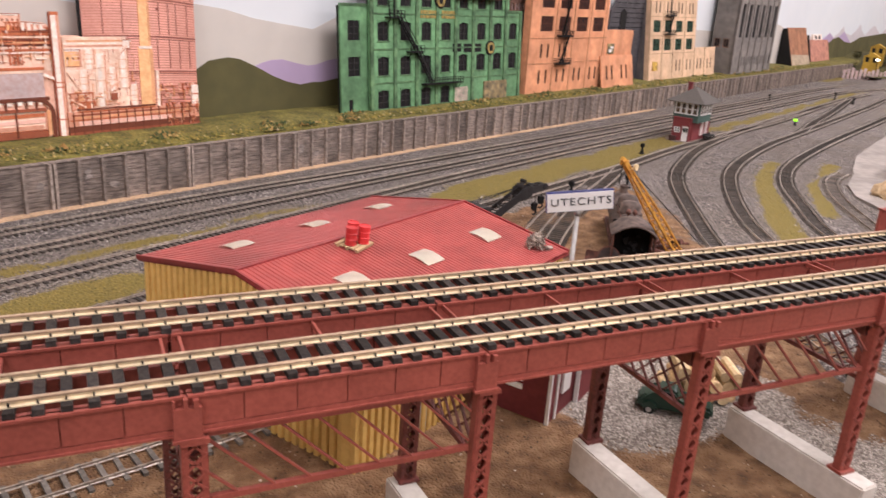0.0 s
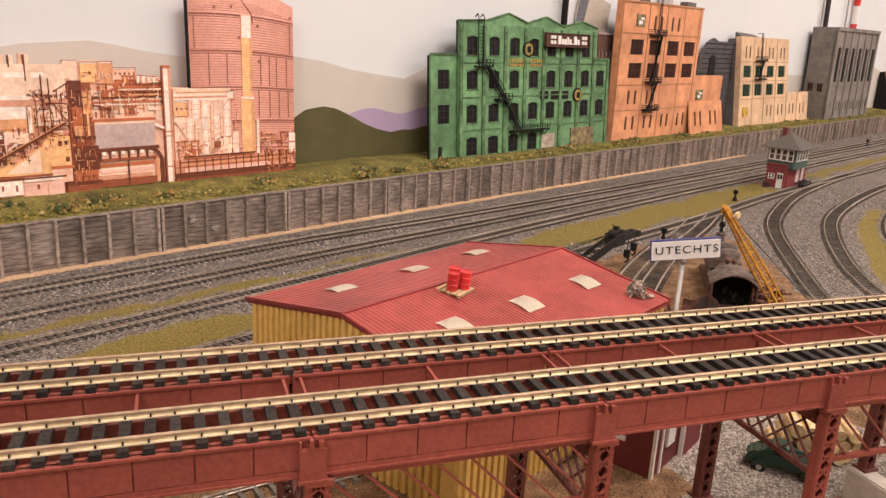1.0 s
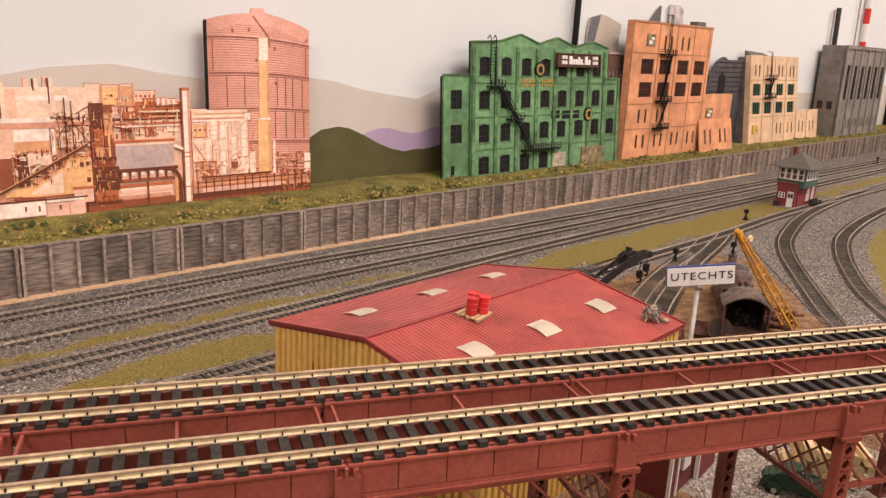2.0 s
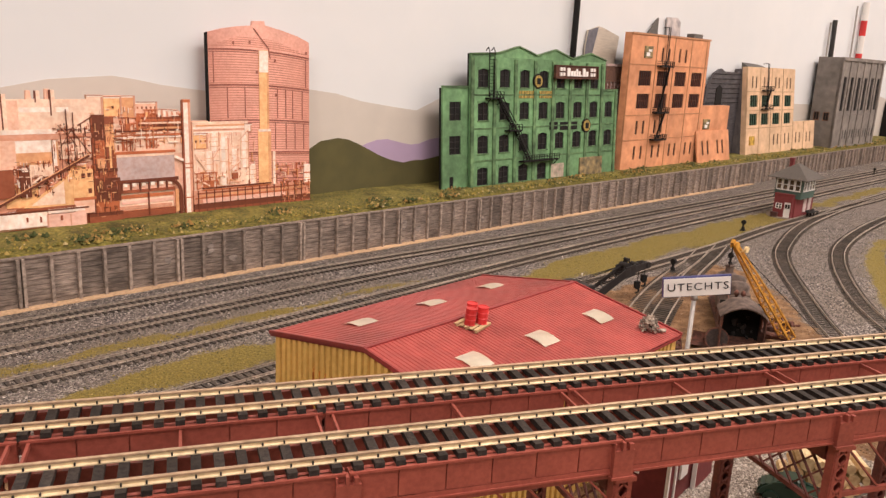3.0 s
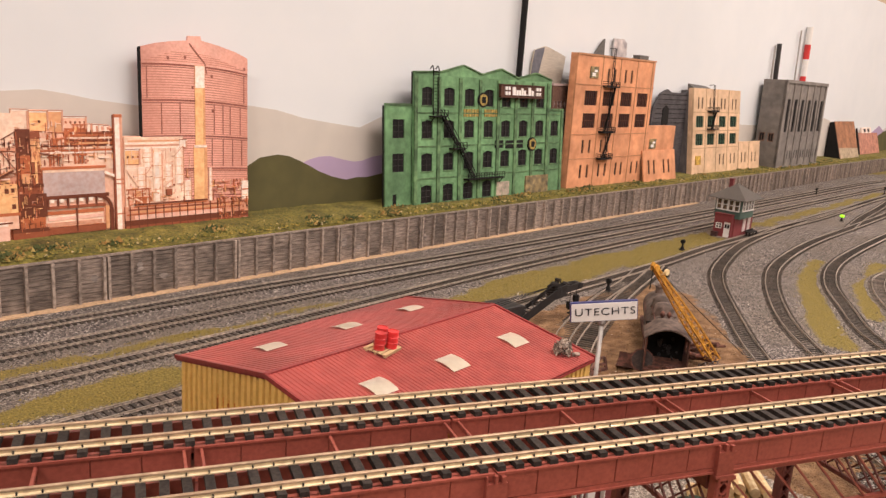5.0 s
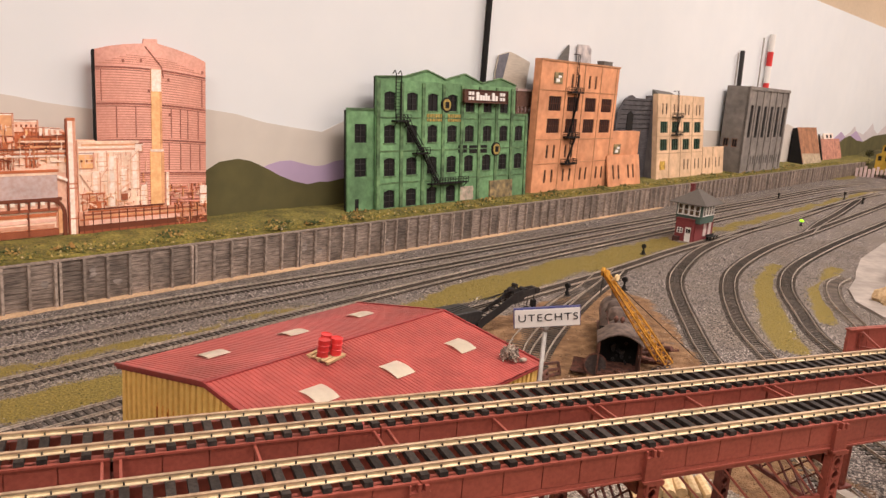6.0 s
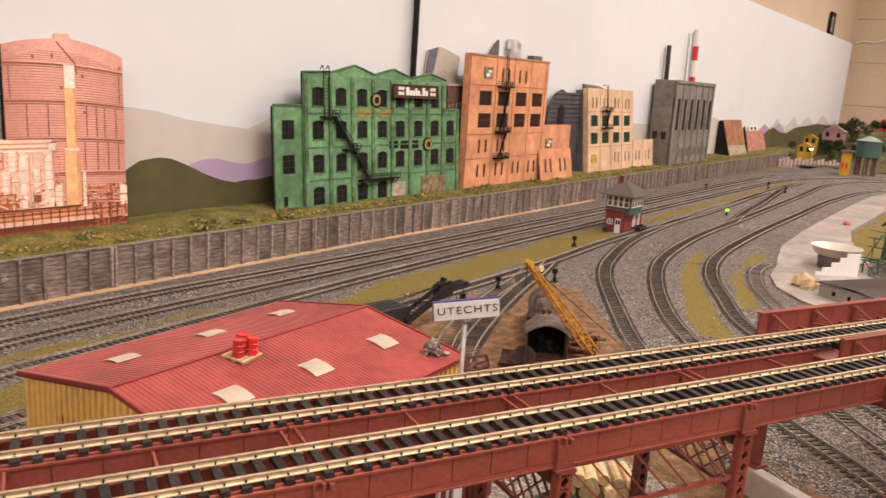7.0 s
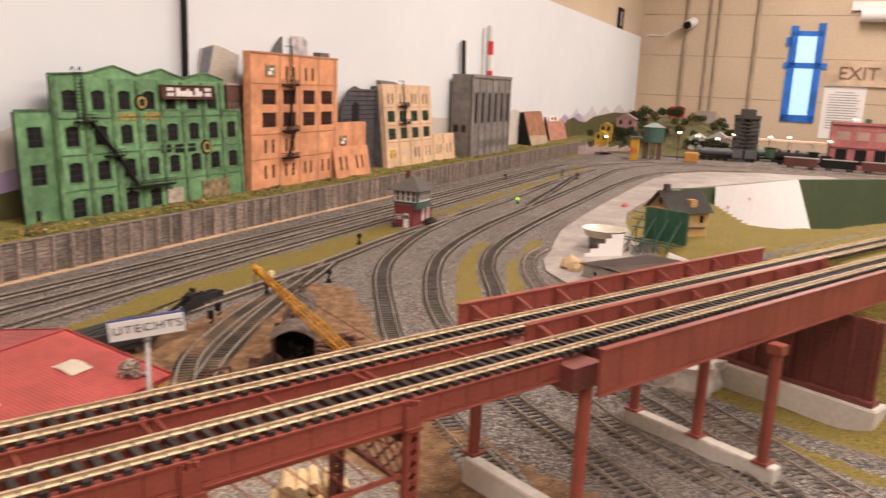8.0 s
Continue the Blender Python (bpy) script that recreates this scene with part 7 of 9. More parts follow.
for i in range(4):
    bm = bms()
    bar(bm, boom_corner(0, i), boom_corner(0.55, i), 0.0015, 0.0015)
    bar(bm, boom_corner(0.55, i), boom_corner(1, i), 0.0016, 0.0016)
    part("chord", bm, CRANE_YELLOW, boom)
bm = bms()
n = 20
for k in range(n):
    for i in range(4):
        j = (i + 1) % 4
        bar(bm, boom_corner(k / n, i if k % 2 else j), boom_corner((k + 1) / n, j if k % 2 else i), 0.0006, 0.0008)
tagged(part("lacing", bm, CRANE_YELLOW, boom), kind="stuff")
bm = bms()
rod(bm, top + s1 * 0.003, top - s1 * 0.003, 0.0034, 14)
bar(bm, top - ax * 0.007, top + ax * 0.014, 0.0030, 0.0042)
part("sheave_head", bm, CRANE_YELLOW, boom)
bm = bms()
rod(bm, top + ax * 0.012 + Vector((0.0050, -0.0040, 0.003)) + s1 * 0.0012, top + ax * 0.012 + Vector((0.0050, -0.0040, 0.003)) - s1 * 0.0012, 0.0030, 14)
bar(bm, top + ax * 0.012, top + ax * 0.012 + Vector((0.0050, -0.0040, 0.003)), 0.0016, 0.0016)
part("pulley", bm, surf("pale_pulley", (0.78, 0.62, 0.34), None, 0.5), boom, "pale pulley beside the boom head")
bm = bms()
rod(bm, top - ax * 0.004, (top.x - 0.003, top.y, 0.108), 0.0006, 5)
rod(bm, top, foot + Vector((0.05, 0.01, 0.0)), 0.0004, 5)
part("cable", bm, BLACK, boom)

# ---- black wrecking crane ----
wc = thing("wrecking_crane", "black railway wrecking crane with a bent jib and hanging hooks", "crane")
jb, jm, jt = Vector((0.4450, 0.7700, 0.0160)), Vector((0.5040, 0.7890, 0.0440)), Vector((0.5430, 0.8040, 0.0450))
perp = (jt - jb).cross(Vector((0, 0, 1))).normalized()
for s in (-1, 1):
    o = perp * 0.0080 * s
    bm = bms()
    bar(bm, jb + o, jm + o, 0.0012, 0.0100 if s > 0 else 0.0050)
    bar(bm, jm - (jm - jb).normalized() * 0.006 + o, jm + (jt - jm).normalized() * 0.012 + o, 0.0012, 0.0140)
    bar(bm, jm + o, jt + perp * 0.0040 * s, 0.0012, 0.0085)
    part("side_plate", bm, CRANE_BLACK, wc)
bm = bms()
for k in range(6):
    c, d = jb.lerp(jm, k / 6), jb.lerp(jm, (k + 1) / 6)
    bar(bm, c - perp * 0.0078, c + perp * 0.0078, 0.0010, 0.0012)
    bar(bm, c - perp * 0.0078 * (1 if k % 2 else -1), d + perp * 0.0078 * (1 if k % 2 else -1), 0.0012, 0.0012)
part("jib", bm, CRANE_BLACK, wc)
bm = bms()
for p, r in ((jm + Vector((0, 0, 0.005)), 0.0042), (jt, 0.0040), (jm.lerp(jt, 0.5) + Vector((0, 0, 0.003)), 0.0032)):
    rod(bm, p - perp * 0.0060, p + perp * 0.0060, r, 16)
for s in (-1, 1):
    bar(bm, jm + perp * 0.0045 * s + Vector((-0.006, -0.002, 0.0)), jm + perp * 0.002 * s + Vector((0.002, 0.0, 0.0125)), 0.0012, 0.0016)
    bar(bm, jm + perp * 0.0045 * s + Vector((0.012, 0.004, 0.0)), jm + perp * 0.002 * s + Vector((0.002, 0.0, 0.0125)), 0.0012, 0.0016)
rod(bm, jm + Vector((0.002, 0, 0.0125)) - perp * 0.0035, jm + Vector((0.002, 0, 0.0125)) + perp * 0.0035, 0.0022, 12)
part("sheave", bm, CRANE_BLACK, wc)
bm = bms()
for dx, zb in ((0.0, 0.020), (-0.011, 0.013)):
    c = jt + Vector((dx, dx * 0.35, 0))
    rod(bm, c, (c.x, c.y, zb + 0.008), 0.0005, 5)
    box(bm, c.x - 0.0032, c.x + 0.0032, c.y - 0.0024, c.y + 0.0024, zb + 0.003, zb + 0.0115)
    for k in range(8):
        a0, a1 = -0.6 + k * 0.55, -0.6 + (k + 1) * 0.55
        rod(bm, (c.x + 0.003 * math.sin(a0), c.y, zb + 0.003 * math.cos(a0) - 0.0005), (c.x + 0.003 * math.sin(a1), c.y, zb + 0.003 * math.cos(a1) - 0.0005), 0.0012, 6)
part("hook", bm, BLACK, wc)
bm = bms()
box(bm, -0.075, 0.022, -0.002, 0.026, 0.008, 0.014)
slab(bm, [(-0.072, 0.014), (0.018, 0.014), (0.018, 0.031), (0.010, 0.0335), (-0.060, 0.0335), (-0.072, 0.031)], -0.004, 0.030)
bmesh.ops.bevel(bm, geom=bm.edges[:], offset=0.001, segments=1, affect="EDGES")
part("body", bm, CRANE_BLACK, wc, m=pose(0.438, 0.768, 0, 0, 0, 20))
for x in (-0.062, -0.045, 0.0, 0.018):
    for s in (-1, 1):
        bm = bms()
        rod(bm, (x, 0.012 + s * 0.0095, 0.005), (x, 0.012 + s * 0.0075, 0.005), 0.005, 16)
        part("wheel", bm, RUST, wc, m=pose(0.438, 0.768, 0, 0, 0, 20))
bm = bms()
for z in (0.030, 0.034, 0.038):
    rod(bm, jm + Vector((0, 0, 0.006)), (0.37, 0.742, z), 0.0004, 5)
part("cable", bm, BLACK, wc)

# ---- signal tower ----
st = thing("signal_tower", "maroon and green signal tower with a grey hipped roof", "signal tower", at(1.590, 0.629, 0.0) @ Matrix.Scale(1.07, 4))
# low annex in front, its door and window towards the yard
bm = bms()
holed(bm, -0.006, 0.028, 0.0, 0.044, [(-0.0020, 0.0100, 0.0165, 0.0270), (0.0140, 0.0262, 0.001, 0.0300)], 0.0, 0.002)
part("annex_wall", bm, MAROON, st, m=pose(-0.014, 0, 0, 0, 0, -90))
bm = bms()
box(bm, -0.012, -0.004, -0.028, -0.026, 0.0, 0.044)
box(bm, -0.012, -0.004, 0.004, 0.006, 0.0, 0.044)
box(bm, -0.015, -0.004, -0.0288, 0.0068, 0.044, 0.0455)
part("annex_wall", bm, MAROON, st)
bm = bms()
box(bm, -0.0128, -0.0115, -0.0262, -0.0140, 0.001, 0.0300)
dr = part("door", bm, WHITE, st, "white panelled door")
bm = bms()
for y in (-0.0226, -0.0176):
    box(bm, -0.0136, -0.0128, y - 0.0018, y + 0.0018, 0.0185, 0.0260)
part("pane", bm, DARKPANE, dr)
bm = bms()
holed(bm, -0.0020, 0.0100, 0.0165, 0.0270, [(-0.0009, 0.0034, 0.0176, 0.0213), (0.0046, 0.0089, 0.0176, 0.0213), (-0.0009, 0.0034, 0.0223, 0.0260), (0.0046, 0.0089, 0.0223, 0.0260)], -0.0004, 0.0010)
w1 = part("window", bm, WHITE, st, "small white framed window", m=pose(-0.014, 0, 0, 0, 0, -90))
bm = bms()
box(bm, -0.0020, 0.0100, 0.0013, 0.0018, 0.0165, 0.0270)
part("pane", bm, DARKPANE, w1)
bm = bms()
box(bm, -0.004, -0.002, -0.030, 0.010, 0.0, 0.0385)
box(bm, 0.080, 0.082, -0.030, 0.010, 0.0, 0.0385)
box(bm, -0.002, 0.080, -0.030, -0.028, 0.0, 0.0385)
box(bm, -0.002, 0.080, 0.008, 0.010, 0.0, 0.0385)
part("wall", bm, MAROON, st)
PINK_PANEL = surf("pink_white_panel", (0.62, 0.50, 0.47), None, 0.7)
for x in (0.041, 0.063):
    bm = bms()
    box(bm, x - 0.0065, x + 0.0065, -0.0312, -0.0300, 0.009, 0.0365)
    part("shutter", bm, PINK_PANEL, st, "pinkish white wall panel")
cab0, cab1 = 0.0385, 0.0750
bm = bms()
holed(bm, -0.012, 0.038, cab0, cab1, [(-0.0095 + k * 0.0115, 0.0010 + k * 0.0115, cab0 + 0.0130, cab1 - 0.0022) for k in range(4)], 0.0, 0.002)
part("cabin_wall", bm, TEAL, st, m=pose(-0.0045, 0, 0, 0, 0, -90))
bm = bms()
holed(bm, -0.0025, 0.059, cab0, cab1, [(0.0040 + k * 0.0132, 0.0160 + k * 0.0132, cab0 + 0.0130, cab1 - 0.0022) for k in range(4)], -0.038, -0.036)
box(bm, -0.0025, 0.059, 0.010, 0.012, cab0, cab1)
box(bm, 0.057, 0.059, -0.036, 0.010, cab0, cab1)
box(bm, -0.0045, 0.059, -0.038, 0.012, cab0 - 0.0012, cab0)
part("cabin_wall", bm, TEAL, st)
BROWN_PANE = surf("brown_pane", (0.16, 0.105, 0.065), (0.06, 0.045, 0.035), 0.2, 90, 0.0, big=120, spread=0.5)
z0, z1 = cab0 + 0.0130, cab1 - 0.0022
zm = (z0 + z1) / 2
for k in range(4):
    bm = bms()
    y0, y1 = -0.0095 + k * 0.0115, 0.0010 + k * 0.0115
    holed(bm, y0 - 0.0005, y1 + 0.0005, z0 - 0.0006, z1 + 0.0006, [(y0 + 0.0014, y1 - 0.0014, z0 + 0.0015, zm - 0.0006), (y0 + 0.0014, y1 - 0.0014, zm + 0.0006, z1 - 0.0015)], -0.0012, 0.0004)
    w1 = part("window", bm, WHITE, st, "white sash window", m=pose(-0.0045, 0, 0, 0, 0, -90))
    bm = bms()
    box(bm, y0, y1, 0.0012, 0.0017, z0, z1)
    part("pane", bm, BROWN_PANE, w1)
    bm = bms()
    x0, x1 = 0.0040 + k * 0.0132, 0.0160 + k * 0.0132
    holed(bm, x0 - 0.0005, x1 + 0.0005, z0 - 0.0006, z1 + 0.0006, [(x0 + 0.0022, x1 - 0.0022, z0 + 0.0016, zm - 0.0005), (x0 + 0.0022, x1 - 0.0022, zm + 0.0005, z1 - 0.0016)], -0.0390, -0.0374)
    w1 = part("window", bm, WHITE, st, "white sash window")
    bm = bms()
    box(bm, x0, x1, -0.0368, -0.0364, z0, z1)
    part("pane", bm, BROWN_PANE, w1)
bm = bms()
e = 0.0125
base = [bm.verts.new(c) for c in ((-0.0045 - e, -0.038 - e, cab1), (0.059 + e, -0.038 - e, cab1), (0.059 + e, 0.012 + e, cab1), (-0.0045 - e, 0.012 + e, cab1))]
low = [bm.verts.new((v.co.x, v.co.y, cab1 - 0.0012)) for v in base]
pk = [bm.verts.new((0.0240, -0.013, cab1 + 0.0262)), bm.verts.new((0.0310, -0.013, cab1 + 0.0262))]
bm.faces.new((base[0], base[1], pk[1], pk[0]))
bm.faces.new((base[1], base[2], pk[1]))
bm.faces.new((base[2], base[3], pk[0], pk[1]))
bm.faces.new((base[3], base[0], pk[0]))
bm.faces.new(low[::-1])
for i in range(4):
    bm.faces.new((low[i], low[(i + 1) % 4], base[(i + 1) % 4], base[i]))
part("roof", bm, surf("tower_roof_shingle", (0.105, 0.092, 0.080), (0.078, 0.068, 0.060), 0.9, 400, 0.3, spread=0.2), st)
bm = bms()
box(bm, 0.034, 0.041, 0.000, 0.007, cab1 + 0.008, cab1 + 0.033)
box(bm, 0.0332, 0.0418, -0.0008, 0.0078, cab1 + 0.0310, cab1 + 0.0335)
part("chimney", bm, MAROON, st)
bm = bms()
box(bm, 0.034, 0.072, -0.048, -0.038, 0.0085, 0.0100)
box(bm, 0.034, 0.072, -0.038, -0.0368, 0.0100, 0.0130)
for x in (0.035, 0.068):
    box(bm, x, x + 0.003, -0.047, -0.045, 0.0, 0.0085)
    box(bm, x, x + 0.003, -0.041, -0.039, 0.0, 0.0085)
part("bench", bm, BLACK, st)
bm = bms()
box(bm, -0.0235, -0.0170, -0.0060, 0.0055, 0.0, 0.0085)
box(bm, -0.0240, -0.0165, -0.0065, 0.0060, 0.0085, 0.0098)
tagged(part("coal_box", bm, surf("dark_red_box", (0.060, 0.022, 0.020), None, 0.8), None, m=at(1.590, 0.629, 0.0) @ Matrix.Scale(1.07, 4)), "small dark box beside the tower door", "box")
bm = bms()
lathe(bm, [(0.052, -0.004), (0.050, 0.0012), (0.0, 0.0014)][:2], 24)
tagged(part("tower_base", bm, surf("tan_plaster_base", (0.22, 0.18, 0.14), None, 0.9), None, m=at(1.622, 0.615, 0.0) @ Matrix.Diagonal((1.22, 0.92, 1, 1))), "thin tan plaster base under the signal tower", "base plate")

# switch stands and yard posts
def stand(m, h=0.017):
    th = thing("switch_stand", "small black switch stand with a round target", "switch stand", m, group="switch stands")
    bm = bms()
    box(bm, -0.0048, 0.0048, -0.0040, 0.0040, 0.0, 0.0018)
    lathe(bm, [(0.0036, 0.0018), (0.0030, 0.006), (0.0018, 0.008), (0.0016, h - 0.006)], 10)
    part("base", bm, BLACK, th)
    bm = bms()
    rod(bm, (-0.0020, 0, h - 0.003), (0.0020, 0, h - 0.003), 0.0042, 14)
    part("target", bm, BLACK, th)


for u, v, h in ((1.375, 0.603, 0.019), (1.100, 0.494, 0.020), (0.996, 0.530, 0.018), (2.827, 0.624, 0.026), (2.791, 0.560, 0.020), (2.681, 0.785, 0.024)):
    stand(at(u, v, float(ground_height(np.float64(u), np.float64(v)))), h)
ds = thing("dwarf_signal", "small dwarf signal with a bright lime green lens", "signal", pose(1.639, 1.3936, 0.0) @ Matrix.Scale(0.85, 4))
bm = bms()
lathe(bm, [(0.005, 0.0), (0.004, 0.004), (0.002, 0.006), (0.002, 0.012)], 12)
part("base", bm, BLACK, ds)
bm = bms()
lathe(bm, [(0.005, 0.012), (0.0062, 0.014), (0.0055, 0.018), (0.002, 0.0195)], 14)
part("lens", bm, glow("lime_lens", (0.42, 1.0, 0.02), 0.75), ds, "glowing lime green lens")

# ---- under the viaduct ----
red = thing("maroon_shop", "small maroon building with white corner trim and louvred windows", "building", pose(0.2956, 0.3833, 0.0, 0, 0, 122))
bm = bms()
box(bm, 0.0, 0.060, -0.045, 0.0, 0.0, 0.062)
part("wall", bm, MAROON, red)
bm = bms()
for x, y in ((0.0, 0.0), (0.0, -0.011), (0.0, -0.045), (0.060, 0.0)):
    box(bm, x - 0.0011, x + 0.0011, y - 0.0012, y + 0.0012, 0.0, 0.062)
part("corner_trim", bm, WHITE, red)
for x in (0.026, 0.046):
    bm = bms()
    for k in range(4):
        box(bm, x - 0.006, x + 0.006, 0.0, 0.0016, 0.020 + k * 0.006, 0.0235 + k * 0.006)
    part("louvre", bm, WHITE, red, "white louvred window")
bm = bms()
box(bm, -0.0016, 0.0, -0.030, -0.018, 0.016, 0.040)
part("window", bm, WHITE, red, "white framed window")
bm = bms()
box(bm, -0.004, 0.064, -0.049, 0.004, 0.062, 0.066)
part("roof", bm, SLATE, red)
low = thing("maroon_lean_to", "low maroon lean-to beside the small shop", "lean-to", pose(0.333, 0.402, 0.0, 0, 0, 32))
bm = bms()
box(bm, 0.0, 0.03, 0.0, 0.02, 0.0, 0.030)
part("wall", bm, MAROON, low)
bm = bms()
box(bm, 0.0, 0.03, -0.0012, 0.0, 0.026, 0.030)
box(bm, -0.0012, 0.0, 0.0, 0.003, 0.0, 0.030)
part("trim", bm, WHITE, low)

trk = thing("pickup_truck", "dark green old pickup truck parked on pale gravel", "truck", pose(0.3900, 0.3680, 0.0006, 0, 0, -44) @ Matrix.Scale(0.84, 4))
bm = bms()
sec = [(-0.0305, 0.0060), (-0.0300, 0.0125), (-0.0270, 0.0155), (-0.0175, 0.0165), (-0.0140, 0.0225), (-0.0110, 0.0240), (0.0000, 0.0240), (0.0020, 0.0215), (0.0025, 0.0145), (0.0300, 0.0145), (0.0305, 0.0055), (-0.0305, 0.0045)]
slab(bm, sec, -0.0100, 0.0100)
bmesh.ops.bevel(bm, geom=bm.edges[:], offset=0.0024, segments=3, affect="EDGES")
part("body", bm, TRUCK, trk)
for x in (-0.0195, 0.0180):
    for s in (-1, 1):
        bm = bms()
        rod(bm, (0, -0.0016, 0), (0, 0.0016, 0), 0.0046, 20)
        w1 = part("wheel", bm, RUBBER, trk, m=pose(x, s * 0.0104, 0.0044))
        bm = bms()
        rod(bm, (0, -0.0020, 0), (0, 0.0020, 0), 0.0022, 14)
        part("hubcap", bm, STEEL, w1)
        bm = bms()
        slab(bm, [(0.0062 * math.cos(a), 0.0062 * math.sin(a)) for a in (math.pi * k / 8 for k in range(9))], -0.0022, 0.0022)
        part("fender", bm, TRUCK, trk, m=pose(x, s * 0.0100, 0.0058))
bm = bms()
box(bm, -0.0100, -0.0015, -0.0104, 0.0104, 0.0170, 0.0218)
part("window", bm, DARKPANE, trk)
bm = bms()
rod(bm, (-0.0308, -0.0072, 0.0105), (-0.0298, -0.0072, 0.0105), 0.0014, 12)
rod(bm, (-0.0308, 0.0072, 0.0105), (-0.0298, 0.0072, 0.0105), 0.0014, 12)
part("headlight", bm, STEEL, trk)

LOGW = surf("pale_split_wood", (0.80, 0.62, 0.36), (0.58, 0.40, 0.20), 0.8, 250, 0.2, vary=0.25)
rnd = random.Random(12)
for k in range(17):
    lay = k // 6
    i = k % 6
    bm = bms()
    r = rnd.uniform(0.0036, 0.0052)
    rod(bm, (0, -0.014, 0), (0, 0.014, 0), r, 9)
    ob = part("log", bm, LOGW, None, m=pose(0.430, 0.384, 0.0, 0, 0, -28) @ pose((i - 3) * 0.0092 + 0.0045 * lay + rnd.uniform(-0.001, 0.001), rnd.uniform(-0.004, 0.004), 0.005 + lay * 0.0085, 0, 0, rnd.uniform(-6, 6)))
    tagged(ob, "pale cut log in a stacked woodpile beside the truck", "log", "woodpile logs")

track("railway_track", [(-0.25, 0.345, 0.002), (-0.10, 0.385, 0.002), (0.02, 0.416, 0.002), (0.10, 0.437, 0.002), (0.16, 0.455, 0.002), (0.26, 0.50, 0.002)], "grey weathered siding track behind the viaduct", RAIL, surf("grey_tie", (0.20, 0.175, 0.145), (0.12, 0.105, 0.09), 0.9, 400, 0.3, vary=0.2), pitch=0.0095, near=(0, 60), group=YARD)

# ---- bare plaster ground with the bowl and unfinished buildings ----
bm = bms()
ol = [(1.30, 0.180), (1.36, 0.232), (1.44, 0.262), (1.54, 0.276), (1.60, 0.290), (1.75, 0.318), (2.0, 0.332), (2.35, 0.338), (2.7, 0.34), (3.0, 0.335), (3.25, 0.30), (3.45, 0.20), (3.60, 0.02), (3.70, -0.25), (3.66, -0.30), (3.5, -0.22), (3.36, -0.09), (3.1, 0.04), (2.84, 0.17), (2.6, 0.245), (2.12, 0.25), (1.95, 0.22), (1.80, 0.175), (1.66, 0.13), (1.52, 0.085), (1.40, 0.06), (1.30, 0.08), (1.27, 0.13)]
top_ = [bm.verts.new((u, v, 0.0035)) for u, v in ol]
low_ = [bm.verts.new((u, v, -0.006)) for u, v in ol]
bm.faces.new(top_)
for i in range(len(ol)):
    j = (i + 1) % len(ol)
    bm.faces.new((low_[i], low_[j], top_[j], top_[i]))
bmesh.ops.triangulate(bm, faces=[f for f in bm.faces if len(f.verts) > 4])
tagged(part("plaster_ground", bm, PLAZA, None, m=W), "bare pale grey plaster ground beside the curved tracks", "plaster ground", kind="structure")
bowl = thing("plastic_bowl", "off-white plastic bowl standing on a dark grey tub", "bowl", pose(1.362, 0.881, 0.0035))
bm = bms()
lathe(bm, [(0.024, 0.0), (0.027, 0.001), (0.029, 0.022), (0.028, 0.023)], 32)
part("tub", bm, surf("dark_grey_tub", (0.16, 0.145, 0.13), None, 0.6), bowl, "dark grey tub under the bowl", smooth=True)
bm = bms()
lathe(bm, [(0.027, 0.022), (0.036, 0.026), (0.0420, 0.038), (0.0440, 0.0385), (0.0440, 0.0400), (0.0410, 0.0400), (0.0350, 0.0285), (0.026, 0.0250)], 40)
part("bowl", bm, surf("milky_plastic", (0.62, 0.56, 0.47), (0.54, 0.48, 0.40), 0.35, 60, 0.02), bowl, smooth=True)
scr = thing("plaster_fragment", "jagged white plaster card standing by the bowl", "plaster fragment", pose(1.306, 0.830, 0.0, 0, 0, -22))
bm = bms()
slab(bm, [(-0.042, 0.0), (0.036, 0.0), (0.036, 0.044), (0.012, 0.044), (0.012, 0.036), (0.0, 0.036), (0.0, 0.027), (-0.014, 0.027), (-0.014, 0.018), (-0.030, 0.018), (-0.030, 0.010), (-0.042, 0.010)][::-1], 0.0, 0.003)
part("card", bm, WHITE, scr)
gb = thing("grey_workshop", "low grey workshop with a dark brown roof and tiny windows", "building", pose(1.146, 0.748, 0.0, 0, 0, -6))
GX, GY, GH = 0.150, -0.130, 0.0255
sp = [(0.028, 0.010), (0.056, 0.010), (0.084, 0.010)]
bm = bms()
holed(bm, 0.0, -GY, -0.004, GH, openings(sp, 0.007, 0.007), 0.0, 0.002)
part("end_wall", bm, surf("grey_stucco", (0.42, 0.39, 0.36), (0.36, 0.335, 0.31), 0.85, 120, 0.2), gb, m=pose(0, 0, 0, 0, 0, -90))
bm = bms()
box(bm, 0.002, GX, -0.002, 0.0, -0.004, GH)
box(bm, GX - 0.002, GX, GY, -0.002, -0.004, GH)
box(bm, 0.002, GX - 0.002, GY, GY + 0.002, -0.004, GH)
part("wall", bm, bpy.data.materials["grey_stucco"], gb)
for x, z in sp:
    bm = bms()
    box(bm, 0.0012, 0.0018, -x - 0.0035, -x + 0.0035, z, z + 0.007)
    part("window", bm, DARKPANE, gb)
bm = bms()
v = [bm.verts.new(c) for c in ((-0.004, 0.004, GH), (GX + 0.004, 0.004, GH), (GX + 0.004, GY / 2, GH + 0.006), (-0.004, GY / 2, GH + 0.006), (GX + 0.004, GY - 0.004, GH), (-0.004, GY - 0.004, GH))]
bm.faces.new((v[0], v[3], v[2], v[1]))
bm.faces.new((v[3], v[5], v[4], v[2]))
bmesh.ops.solidify(bm, geom=bm.faces[:], thickness=0.002)
